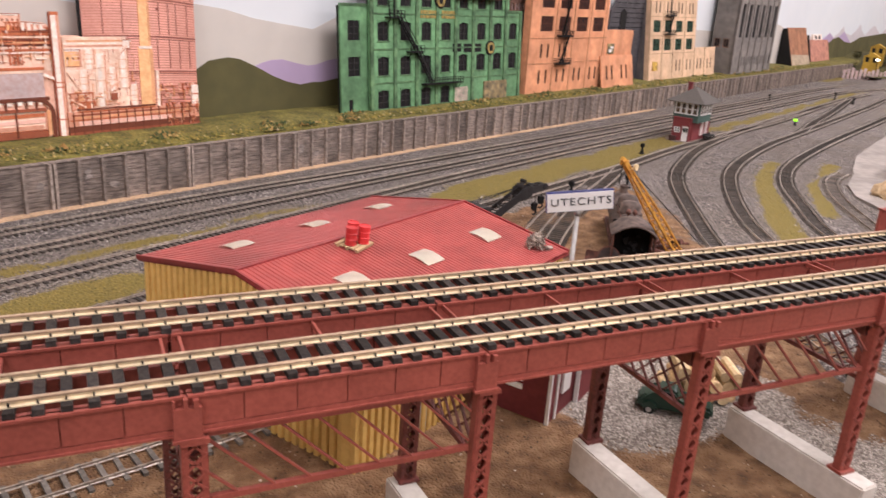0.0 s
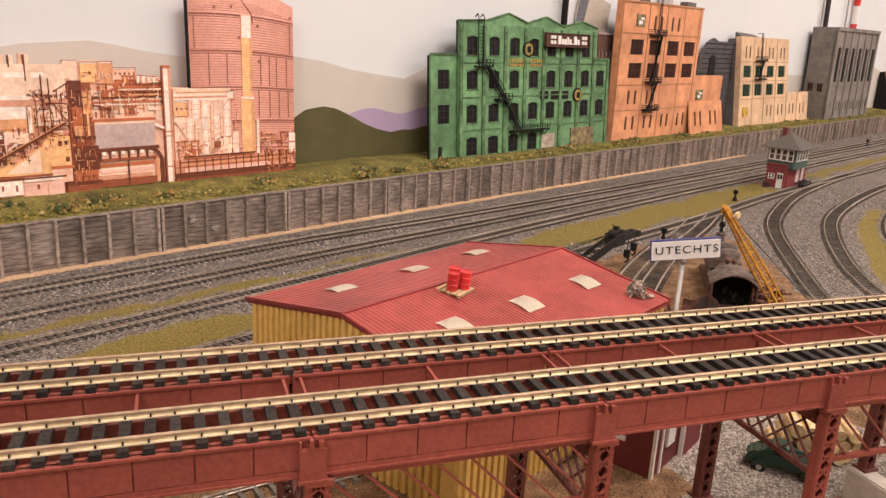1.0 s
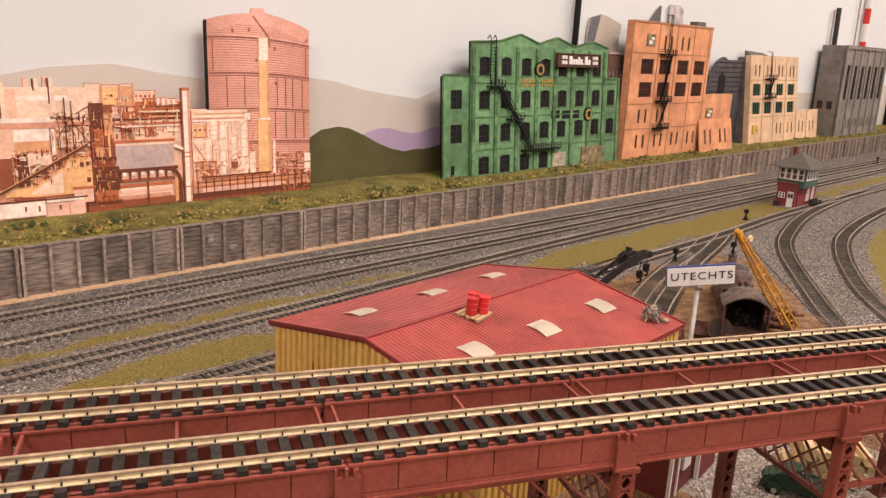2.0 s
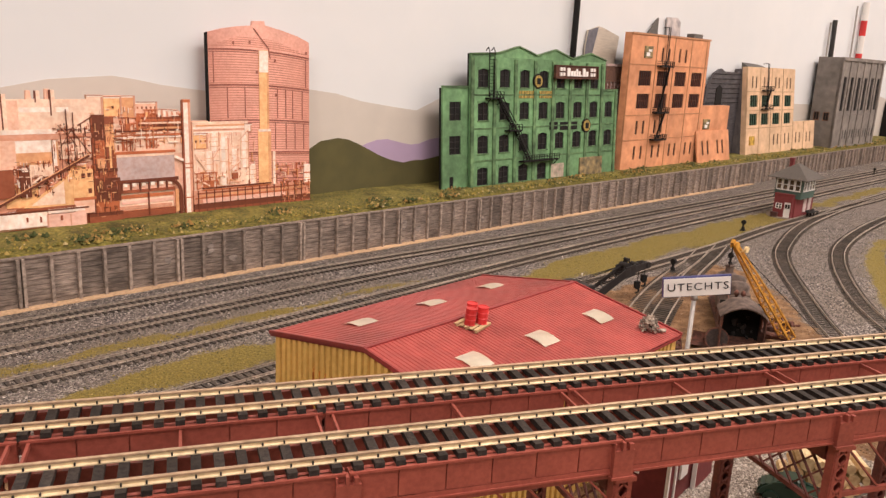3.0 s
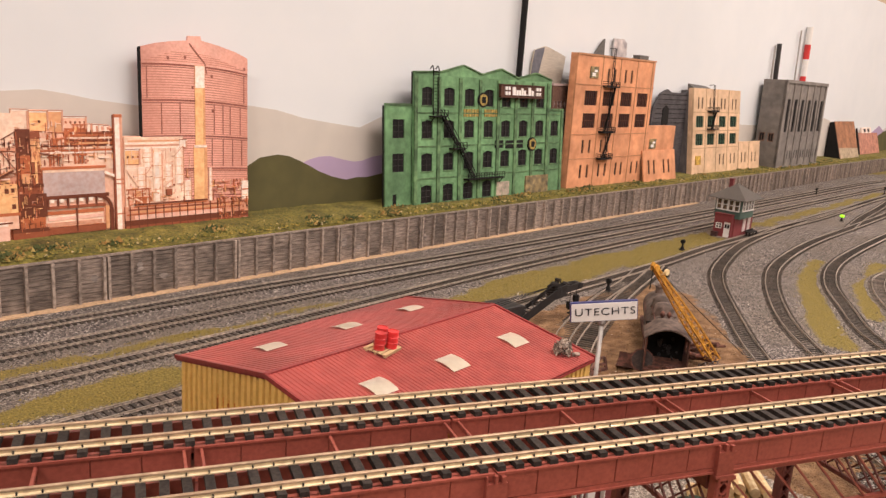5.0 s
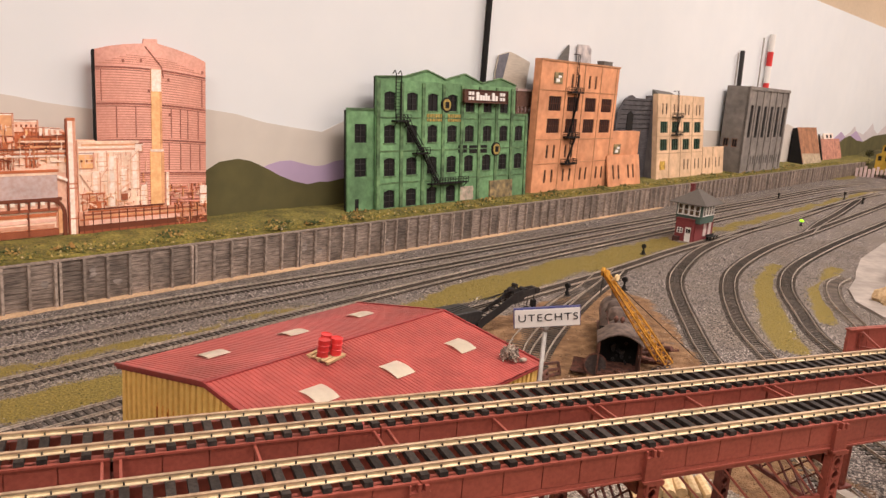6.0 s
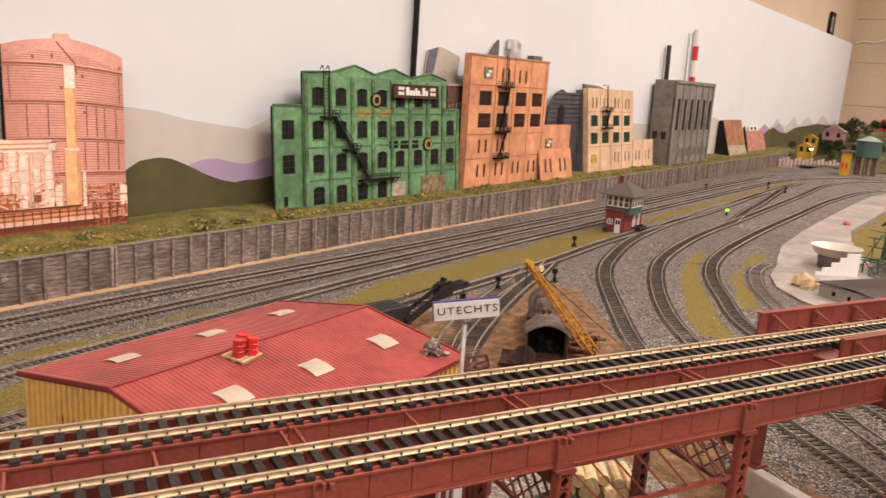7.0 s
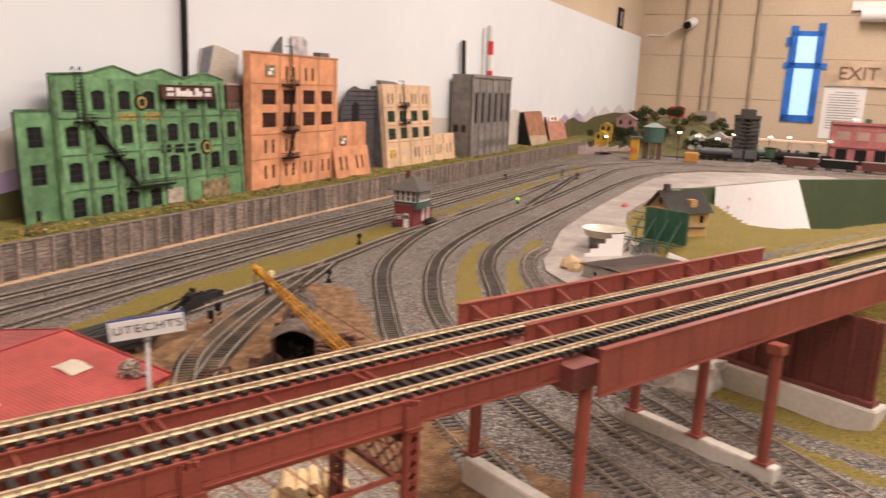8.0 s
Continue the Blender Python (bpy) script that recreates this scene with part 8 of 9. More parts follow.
part("roof", bm, surf("brown_roof_card", (0.150, 0.108, 0.092), (0.115, 0.085, 0.074), 0.8, 120, 0.1), gb)
bm = bms()
bar(bm, (-0.0048, 0.004, GH - 0.0008), (-0.0048, GY / 2, GH + 0.0052), 0.0012, 0.0020)
bar(bm, (-0.0048, GY / 2, GH + 0.0052), (-0.0048, GY - 0.004, GH - 0.0008), 0.0012, 0.0020)
part("eave_board", bm, SLATE, gb)
PANEL_AT = (1.4410, 0.7485)
PL, PZ, PH, PO = 0.0914, 0.0257, 0.0617, 0.050
gt = thing("steel_trestle", "dark green steel trestle propping the green panel wall", "steel trestle", pose(*PANEL_AT, 0.0, 0, 0, 94))
GREEN_STEEL = surf("dark_green_steel", (0.045, 0.110, 0.075), None, 0.6)
for k in range(4):
    x = 0.012 + 0.0275 * k
    bm = bms()
    bar(bm, (x, PO, -0.002), (x, PO, PZ + 0.001), 0.0020, 0.0020)
    part("leg", bm, GREEN_STEEL, gt)
    bm = bms()
    bar(bm, (x, 0.004, 0.004), (x, 0.004, PZ), 0.0020, 0.0020)
    part("leg", bm, GREEN_STEEL, gt)
    bm = bms()
    bar(bm, (x, PO, PZ), (x, 0.005, PZ + PH * 0.72), 0.0018, 0.0018)
    part("raking_strut", bm, GREEN_STEEL, gt)
    bm = bms()
    bar(bm, (x, PO, PZ), (x, 0.004, PZ), 0.0018, 0.0018)
    part("deck_beam", bm, GREEN_STEEL, gt)
    if k:
        bm = bms()
        bar(bm, (x, PO, PZ), (x - 0.0275, PO, 0.001), 0.0015, 0.0015)
        part("cross_brace", bm, GREEN_STEEL, gt)
for y in (PO, 0.028):
    bm = bms()
    bar(bm, (-0.004, y, PZ + 0.001), (PL + 0.026, y, PZ + 0.001), 0.0018, 0.0018)
    part("purlin", bm, GREEN_STEEL, gt)
for x in (0.066, 0.092):
    bm = bms()
    bar(bm, (x, PO, PZ), (x - 0.006, PO + 0.040, 0.010), 0.0018, 0.0018)
    part("outrigger", bm, GREEN_STEEL, gt)
for z in (PZ + 0.020, PZ + 0.036, PZ + 0.050):
    bm = bms()
    box(bm, PL - 0.002, PL + 0.022, 0.002, 0.014, z, z + 0.0016)
    part("bracket_shelf", bm, SLATE, gt, "dark bracket shelf at the panel's end")
bm = bms()
box(bm, PL + 0.016, PL + 0.018, 0.002, 0.004, 0.010, PZ + 0.040)
part("shelf_post", bm, surf("ochre_post", (0.50, 0.34, 0.14), None, 0.8), gt, "ochre post under the shelves")
gw_ = thing("green_panel_wall", "dark green framed panel wall raised on a trestle before the house", "panel wall", pose(*PANEL_AT, PZ, 0, 0, 94))
bm = bms()
box(bm, 0.0, PL, 0.0, 0.0025, 0.0, PH)
part("panel", bm, surf("dark_green_panel", (0.020, 0.085, 0.045), (0.015, 0.066, 0.035), 0.6, 90, 0.05), gw_)
for k in range(5):
    bm = bms()
    x = 0.0015 + k * (PL - 0.003) / 4
    box(bm, x - 0.0012, x + 0.0012, 0.0025, 0.0040, 0.0, PH)
    part("batten", bm, GREEN_STEEL, gw_)
kerb = thing("white_kerb", "white sloping card strip beside the grey workshop", "card strip", pose(1.372, 0.704, 0.0, 0, 0, -52))
bm = bms()
slab(bm, [(-0.030, -0.004), (0.030, -0.004), (0.030, 0.008), (-0.030, 0.026)][::-1], 0.0, 0.003)
part("card", bm, WHITE, kerb)
rockm = surf("pale_tan_plaster", (0.52, 0.38, 0.22), (0.36, 0.25, 0.13), 0.9, 180, 0.5)
for x, y, r in ((1.172, 0.797, 0.017), (1.186, 0.779, 0.012), (1.160, 0.778, 0.011)):
    bm = bms()
    bmesh.ops.create_icosphere(bm, subdivisions=2, radius=r)
    rq = random.Random(int(x * 1000))
    for v in bm.verts:
        v.co *= rq.uniform(0.72, 1.15)
    tagged(part("plaster_lump", bm, rockm, None, m=pose(x, y, r * 0.55)), "pale tan lump of plaster on the bare ground", "plaster lump", "plaster lumps")

# house on the lawn
house = thing("tan_house", "tan stucco house with a grey roof, orange dormer and brick chimney", "house", pose(1.4677, 0.8071, 0.012, 0, 0, -23))
HLn, HDp, HWl, HRf = 0.0856, 0.075, 0.0715, 0.1051
TAN = surf("tan_stucco", (0.58, 0.39, 0.175), (0.49, 0.325, 0.14), 0.85, 120, 0.15)
bm = bms()
holed(bm, 0.0, HLn, -0.012, HWl, [(0.044, 0.076, 0.0, 0.034), (0.066, 0.076, 0.045, 0.060)], 0.0, 0.003)
box(bm, 0.0, 0.003, 0.003, HDp, -0.012, HWl)
box(bm, HLn - 0.003, HLn, 0.003, HDp, -0.012, HWl)
box(bm, 0.003, HLn - 0.003, HDp - 0.003, HDp, -0.012, HWl)
part("wall", bm, TAN, house)
for x in (0.0, HLn - 0.003):
    bm = bms()
    v = [bm.verts.new(c) for c in ((x, 0.0, HWl), (x, HDp, HWl), (x, HDp / 2, HRf - 0.004), (x + 0.003, 0.0, HWl), (x + 0.003, HDp, HWl), (x + 0.003, HDp / 2, HRf - 0.004))]
    for f in ((0, 1, 2), (5, 4, 3), (0, 2, 5, 3), (2, 1, 4, 5), (1, 0, 3, 4)):
        bm.faces.new([v[i] for i in f])
    part("gable", bm, surf("brown_shingle_gable", (0.30, 0.20, 0.10), (0.22, 0.14, 0.07), 0.9, 160, 0.3), house)
bm = bms()
box(bm, -0.0012, 0.0, HDp / 2 - 0.005, HDp / 2 + 0.005, HWl + 0.006, HWl + 0.018)
part("gable_window", bm, DARKPANE, house)
for s in (0, 1):
    bm = bms()
    y0, y1 = (-0.009, HDp / 2) if s == 0 else (HDp + 0.009, HDp / 2)
    v = [bm.verts.new(c) for c in ((-0.007, y0, HWl - 0.006), (HLn + 0.007, y0, HWl - 0.006), (HLn + 0.007, y1, HRf), (-0.007, y1, HRf))]
    bm.faces.new(v if s == 0 else v[::-1])
    bmesh.ops.solidify(bm, geom=bm.faces[:], thickness=0.0022)
    part("roof", bm, surf("grey_asphalt_shingle", (0.105, 0.098, 0.088), (0.07, 0.066, 0.06), 0.9, 250, 0.4), house)
for y in (-0.009, HDp + 0.009):
    bm = bms()
    bar(bm, (-0.0078, y, HWl - 0.0075), (-0.0078, HDp / 2, HRf - 0.0012), 0.0016, 0.0028)
    part("bargeboard", bm, surf("dark_brown_board", (0.075, 0.045, 0.032), None, 0.8), house)
bm = bms()
box(bm, 0.044, 0.060, 0.003, 0.020, 0.074, 0.090)
dm = part("dormer", bm, surf("orange_wood_dormer", (0.52, 0.24, 0.06), None, 0.7), house, "orange wooden dormer")
for k in range(3):
    bm = bms()
    box(bm, 0.0450, 0.0590, 0.0022, 0.003, 0.0765 + k * 0.0045, 0.0790 + k * 0.0045)
    part("slat", bm, PALLET, dm)
bm = bms()
box(bm, 0.005, 0.015, HDp / 2 - 0.005, HDp / 2 + 0.005, 0.094, 0.117)
part("chimney", bm, surf("dark_brick_chimney", (0.10, 0.065, 0.05), None, 0.9), house)
bm = bms()
box(bm, 0.044, 0.076, 0.001, 0.0026, 0.0, 0.034)
part("garage_door", bm, surf("ochre_garage_door", (0.56, 0.37, 0.14), None, 0.7), house, "ochre double door")
bm = bms()
box(bm, 0.040, 0.078, -0.006, 0.0, 0.036, 0.0375)
part("door_canopy", bm, SLATE, house)
bm = bms()
box(bm, 0.066, 0.076, 0.001, 0.0024, 0.045, 0.060)
part("window", bm, DARKPANE, house)
bm = bms()
lathe(bm, [(0.0085, 0.0), (0.009, 0.002), (0.006, 0.0065), (0.002, 0.008)], 10)
tagged(part("red_marker", bm, DRUM_RED, None, m=at(2.216, 0.2765, 0.0035)), "small red marker lying on the bare plaster", "marker")


# ---- far end of the layout ----
def simple(name, label, cat, m, build, mat, group=""):
    bm = bms()
    build(bm)
    return tagged(part(name, bm, mat, None, m=m), label, cat, group)


hut = thing("yellow_hut", "yellow trackside hut with a grey roof", "hut", at(3.80, 0.545, 0.0) @ Matrix.Diagonal((0.62, 0.62, 1, 1)))
bm = bms()
box(bm, 0, 0.06, 0, 0.055, -0.002, 0.100)
part("wall", bm, surf("hut_yellow", (0.58, 0.33, 0.03), None, 0.7), hut)
bm = bms()
box(bm, -0.012, 0.072, -0.014, 0.066, 0.100, 0.108)
part("roof", bm, SLATE, hut)
bm = bms()
box(bm, -0.001, 0.0, 0.008, 0.022, 0.03, 0.055)
box(bm, -0.001, 0.0, 0.034, 0.048, 0.03, 0.055)
part("window", bm, DRUM_RED, hut)
wt = thing("water_tank", "dark green round water tank on brown legs", "water tank", at(3.93, 0.500, 0.0) @ Matrix.Diagonal((0.72, 0.72, 0.90, 1)))
bm = bms()
lathe(bm, [(0.068, 0.09), (0.068, 0.165), (0.070, 0.168)], 30)
part("tank", bm, surf("tank_green", (0.05, 0.115, 0.09), None, 0.6), wt, smooth=False)
bm = bms()
lathe(bm, [(0.074, 0.168), (0.02, 0.188), (0.006, 0.190)], 30)
part("roof", bm, surf("tank_roof", (0.30, 0.36, 0.34), None, 0.6), wt)
for k in range(8):
    a = 6.283 * k / 8
    bm = bms()
    rod(bm, (0.055 * math.cos(a), 0.055 * math.sin(a), -0.002), (0.055 * math.cos(a), 0.055 * math.sin(a), 0.092), 0.0055, 8)
    part("leg", bm, surf("tank_leg", (0.16, 0.085, 0.07), None, 0.8) if k == 0 else bpy.data.materials["tank_leg"], wt)
crate = thing("orange_crate", "orange crate standing beside the far tracks", "crate", at(3.92, 0.290, 0.0))
bm = bms()
box(bm, 0, 0.05, 0, 0.06, 0, 0.045)
bmesh.ops.bevel(bm, geom=bm.edges[:], offset=0.003, segments=1, affect="EDGES")
part("box", bm, surf("crate_orange", (0.55, 0.25, 0.05), None, 0.7), crate)


def steam_engine(m, length, mat, label):
    th = thing("steam_engine", label, "locomotive", m, group="far locomotives")
    bm = bms()
    box(bm, 0, length, -0.017, 0.017, 0.010, 0.020)
    part("frame", bm, BLACK, th)
    bm = bms()
    rod(bm, (length * 0.05, 0, 0.042), (length * 0.62, 0, 0.042), 0.019, 20)
    part("boiler", bm, mat, th, smooth=False)
    bm = bms()
    box(bm, length * 0.62, length * 0.78, -0.021, 0.021, 0.018, 0.066)
    part("cab", bm, mat, th)
    bm = bms()
    box(bm, length * 0.60, length * 0.80, -0.024, 0.024, 0.066, 0.069)
    part("cab_roof", bm, BLACK, th)
    bm = bms()
    box(bm, length * 0.82, length, -0.019, 0.019, 0.018, 0.055)
    part("tender", bm, mat, th)
    for f in (0.12, 0.28, 0.42):
        bm = bms()
        lathe(bm, [(0.008, 0.058), (0.0065, 0.062), (0.006, 0.072), (0.004, 0.074)], 12)
        part("dome", bm, BLACK, th, m=pose(length * f, 0, 0))
    for f in (0.15, 0.27, 0.39, 0.51, 0.87, 0.96):
        for s in (-1, 1):
            bm = bms()
            rod(bm, (length * f, s * 0.011, 0.012), (length * f, s * 0.008, 0.012), 0.012, 18)
            part("wheel", bm, BLACK, th)


LOCO_GREY = surf("loco_grey", (0.10, 0.10, 0.105), None, 0.4)
steam_engine(at(4.16, 0.33, 0.0, -78), 0.28, LOCO_GREY, "black and grey steam engine on the far track")
steam_engine(at(4.33, 0.20, 0.0, -80), 0.30, surf("loco_green", (0.06, 0.10, 0.06), None, 0.4), "dark green steam engine on the far track")
steam_engine(at(4.21, -0.02, 0.0, -84), 0.26, BLACK, "black steam engine on the far track")


def boxcar(m, mat, label):
    th = thing("freight_car", label, "freight car", m, group="far freight cars")
    bm = bms()
    box(bm, 0, 0.14, -0.017, 0.017, 0.012, 0.048)
    part("body", bm, mat, th)
    bm = bms()
    box(bm, -0.002, 0.142, -0.018, 0.018, 0.048, 0.051)
    part("roof", bm, STEEL, th)
    for x in (0.02, 0.035, 0.105, 0.12):
        bm = bms()
        rod(bm, (x, -0.011, 0.006), (x, 0.011, 0.006), 0.006, 12)
        part("wheelset", bm, BLACK, th)


CARS = [(surf("car_brown", (0.12, 0.035, 0.025), None, 0.6), "dark brown freight car on the far track"), (BLACK, "black freight car on the far track")]
for k, (v, i) in enumerate(((-0.08, 0), (-0.24, 1), (-0.40, 0), (-0.56, 1))):
    boxcar(at(4.06 + 0.01 * k, v, 0.0, -92), CARS[i][0], CARS[i][1])
simple("station_platform", "long pale platform canopy behind the far engines", "platform canopy", at(4.40, 0, 0), lambda bm: (box(bm, 0, 0.06, -0.42, 0.22, 0.098, 0.108), [box(bm, 0.025, 0.031, y, y + 0.006, 0, 0.098) for y in np.arange(-0.40, 0.21, 0.1)]), PRINT["pale"])
silo = thing("coaling_tower", "grey concrete coaling tower with rough ribbed sides", "coaling tower", at(4.34, 0.115, 0.0))
bm = bms()
for dx, dy in ((0.0, -0.032), (0.0, 0.032), (0.03, 0.0)):
    rod(bm, (dx, dy, -0.002), (dx, dy, 0.215), 0.030, 16)
part("silo", bm, surf("coaling_concrete", (0.135, 0.125, 0.115), (0.07, 0.066, 0.06), 0.9, 60, 0.3, big=30, spread=0.4), silo)
bm = bms()
box(bm, -0.045, 0.05, -0.062, 0.062, 0.205, 0.222)
box(bm, -0.035, 0.04, -0.035, 0.035, 0.222, 0.252)
part("head_house", bm, surf("coaling_dark", (0.075, 0.068, 0.06), None, 0.9), silo)
bm = bms()
for k in range(9):
    box(bm, -0.036, -0.030, -0.058, 0.058, 0.03 + k * 0.019, 0.036 + k * 0.019)
part("rib", bm, bpy.data.materials["coaling_dark"], silo)
rb = thing("red_brick_building", "dusty red brick building with arched dark doors and pale windows", "building", at(4.26, -0.262, 0.0))
sp_hi = [(-0.055 - 0.082 * k, 0.135) for k in range(6)]
sp_lo = [(-0.055 - 0.082 * k, 0.020) for k in range(6)]
bm = bms()
holed(bm, -0.52, 0.0, -0.002, 0.215, openings(sp_hi, 0.055, 0.042) + openings(sp_lo, 0.050, 0.072), 0.0, 0.006)
BRICK = surf("dusty_red_brick", (0.43, 0.155, 0.145), (0.33, 0.115, 0.108), 0.8, 100, 0.2, big=20, spread=0.2)
part("front_wall", bm, BRICK, rb, m=pose(0, 0, 0, 0, 0, 90) @ Matrix.Scale(-1, 4, (0, 1, 0)))
bm = bms()
box(bm, 0.006, 0.16, -0.012, 0.0, -0.002, 0.215)
box(bm, 0.01, 0.16, -0.52, -0.012, 0.205, 0.212)
box(bm, 0.010, 0.013, -0.515, -0.012, -0.002, 0.205)
part("side_wall", bm, surf("old_red_brick", (0.32, 0.09, 0.085), None, 0.8), rb)
for k, (x, z) in enumerate(sp_hi):
    bm = bms()
    box(bm, 0.002, 0.004, x - 0.0275, x + 0.0275, z, z + 0.042)
    part("window", bm, surf("pale_mesh_window", (0.45, 0.30, 0.24), None, 0.6) if k == 0 else bpy.data.materials["pale_mesh_window"], rb)
for x, z in sp_lo:
    bm = bms()
    box(bm, 0.003, 0.005, x - 0.025, x + 0.025, z, z + 0.072)
    part("door", bm, DARKPANE, rb)
bm = bms()
box(bm, -0.006, 0.0, -0.52, 0.0, 0.100, 0.108)
box(bm, -0.008, 0.0, -0.52, 0.0, 0.205, 0.217)
part("cornice", bm, BRICK, rb)
bm = bms()
lathe(bm, [(0.022, 0.212), (0.022, 0.226), (0.012, 0.234)], 18)
part("roof_vent", bm, WHITE, rb, m=pose(0.06, -0.10, 0))
bm = bms()
box(bm, 0.04, 0.07, -0.165, -0.14, 0.212, 0.235)
part("roof_box", bm, GREEN_STEEL, rb)

# hillside town in the corner
for k, (u, v, z, w, h, col, label) in enumerate(((4.30, 0.835, 0.045, 0.066, 0.036, (0.60, 0.38, 0.04), "small yellow house on the wooded hillside"), (4.44, 0.845, 0.085, 0.062, 0.036, (0.58, 0.36, 0.04), "second yellow house on the wooded hillside"), (4.56, 0.765, 0.120, 0.105, 0.04, (0.42, 0.25, 0.24), "mauve house on the wooded hillside"), (4.50, 0.60, 0.060, 0.10, 0.05, (0.45, 0.33, 0.30), "pale brown house on the wooded hillside"), (4.46, 0.36, 0.040, 0.09, 0.045, (0.66, 0.64, 0.60), "small white house below the hillside"), (4.52, 0.26, 0.035, 0.12, 0.05, (0.62, 0.58, 0.55), "long white house below the hillside"))):
    hs = thing("hillside_house", label, "house", at(u, v, z), group="hillside houses")
    mt = surf("hillside_paint", col, None, 0.8)
    bm = bms()
    box(bm, 0, w * 0.6, -w / 2, w / 2, -0.05, h)
    part("wall", bm, mt, hs)
    bm = bms()
    slab(bm, [(-w * 0.58, h), (w * 0.58, h), (0.0, h + w * 0.32)][::-1], 0.0, w * 0.62)
    part("roof", bm, surf("hillside_roof", tuple(c * 0.75 for c in col), None, 0.85), hs, m=pose(-0.004, 0, 0, 0, 0, -90))
    bm = bms()
    for dy in (-w * 0.25, w * 0.25):
        box(bm, -0.0012, 0, dy - 0.008, dy + 0.008, 0.012, 0.034)
    part("window", bm, DARKPANE, hs)
def hill_z(u, v):
    return 0.165 * float(ss(4.15, 5.0, u)) * float(ss(0.05 - 0.3 * (u - 4.5), 0.60, v)) * (1 - 0.55 * float(ss(0.68, 1.0, v)))


bm = bms()
n = 26
rows3 = []
for i in range(n + 1):
    u = 4.15 + 1.2 * i / n
    rows3.append([bm.verts.new((u, v, max(-0.002, hill_z(u, v) + 0.012 * noise.noise((u * 9, v * 9, 0))))) for v in np.linspace(0.15, 1.05, 24)])
for a, b in zip(rows3, rows3[1:]):
    for j in range(23):
        bm.faces.new((a[j], b[j], b[j + 1], a[j + 1]))
HILL = surf("dark_hill_flock", (0.120, 0.100, 0.030), (0.045, 0.045, 0.014), 0.95, 120, 0.8, big=14, spread=0.5, depth=0.004)
tagged(part("hillside", bm, HILL, None, m=W), "olive flocked hillside in the far corner", "hillside", kind="structure")
LEAF = [surf("dark_tree_foam", (0.050, 0.062, 0.018), (0.022, 0.030, 0.010), 0.95, 200, 0.8, big=30, spread=0.5), surf("olive_tree_foam", (0.105, 0.095, 0.022), (0.05, 0.05, 0.013), 0.95, 200, 0.8, big=30, spread=0.5)]
rnd = random.Random(31)


def tree(m, h, mat):
    th = thing("model_tree", "dark green foam model tree on the hillside", "tree", m, group="hillside trees")
    bm = bms()
    rod(bm, (0, 0, -0.02), (0, 0, h * 0.5), h * 0.03, 7, h * 0.015)
    for k in range(4):
        a = rnd.uniform(0, 6.28)
        rod(bm, (0, 0, h * 0.3), (h * 0.2 * math.cos(a), h * 0.2 * math.sin(a), h * 0.55), h * 0.012, 5)
    part("trunk", bm, surf("bark", (0.08, 0.055, 0.035), None, 0.9) if "bark" not in bpy.data.materials else bpy.data.materials["bark"], th)
    vs, fs = [], []
    for k in range(260):
        a, b = rnd.uniform(0, 6.28), rnd.uniform(-1, 1)
        rr = h * 0.36 * (rnd.uniform(0.35, 1.0) ** 0.5) * (1 + 0.25 * math.sin(3 * a + m.translation.x * 40))
        c = Vector((rr * math.cos(a) * math.sqrt(1 - b * b), rr * math.sin(a) * math.sqrt(1 - b * b), h * 0.62 + rr * b * 0.95))
        s = h * rnd.uniform(0.03, 0.07)
        for _ in range(2):
            p, q = (Vector((rnd.uniform(-1, 1), rnd.uniform(-1, 1), rnd.uniform(-1, 1))) * s for _ in range(2))
            i = len(vs)
            vs += [c + p, c + q, c - p, c - q]
            fs.append((i, i + 1, i + 2, i + 3))
    me_ = bpy.data.meshes.new("crown")
    me_.from_pydata(vs, [], fs)
    me_.materials.append(mat)
    ob = new("crown", me_)
    ob.parent = th
    return th


for k in range(70):
    u, v = rnd.uniform(4.38, 5.15), rnd.uniform(0.20, 0.86)
    z = hill_z(u, v)
    tree(at(u, v, z), rnd.uniform(0.05, 0.085), LEAF[0 if rnd.random() < 0.7 else 1])
tree(at(4.36, 0.72, 0.02), 0.05, LEAF[0])
tree(at(4.40, 0.92, 0.05), 0.05, LEAF[1])
fence2 = thing("picket_fence", "pale grey picket fence along the far curve", "fence", at(4.10, 0.90, -0.004, -52))
for k in range(16):
    bm = bms()
    box(bm, k * 0.019, k * 0.019 + 0.013, 0, 0.003, -0.020, 0.026 + 0.006 * (k % 3))
    part("picket", bm, PRINT["grey"], fence2)
BULB = glow("warm_bulb", (1.0, 0.86, 0.55), 6.0)
for u, v, z in ((4.27, 0.800, 0.068), (4.02, 0.395, 0.125), (4.22, 0.33, 0.105), (4.26, 0.24, 0.095), (4.32, 0.17, 0.120), (4.30, 0.00, 0.118), (4.32, -0.085, 0.122), (4.25, -0.265, 0.118)):
    lp = thing("street_lamp", "tiny street lamp with a warm glowing bulb", "street lamp", at(u, v, 0.0), group="far street lamps")
    bm = bms()
    rod(bm, (0, 0, -0.002), (0, 0, z), 0.0018, 6)
    part("post", bm, BLACK, lp)
    bm = bms()
    lathe(bm, [(0.003, z), (0.009, z + 0.003), (0.009, z + 0.006), (0.003, z + 0.009)], 12)
    part("bulb", bm, BULB, lp, "glowing warm bulb")

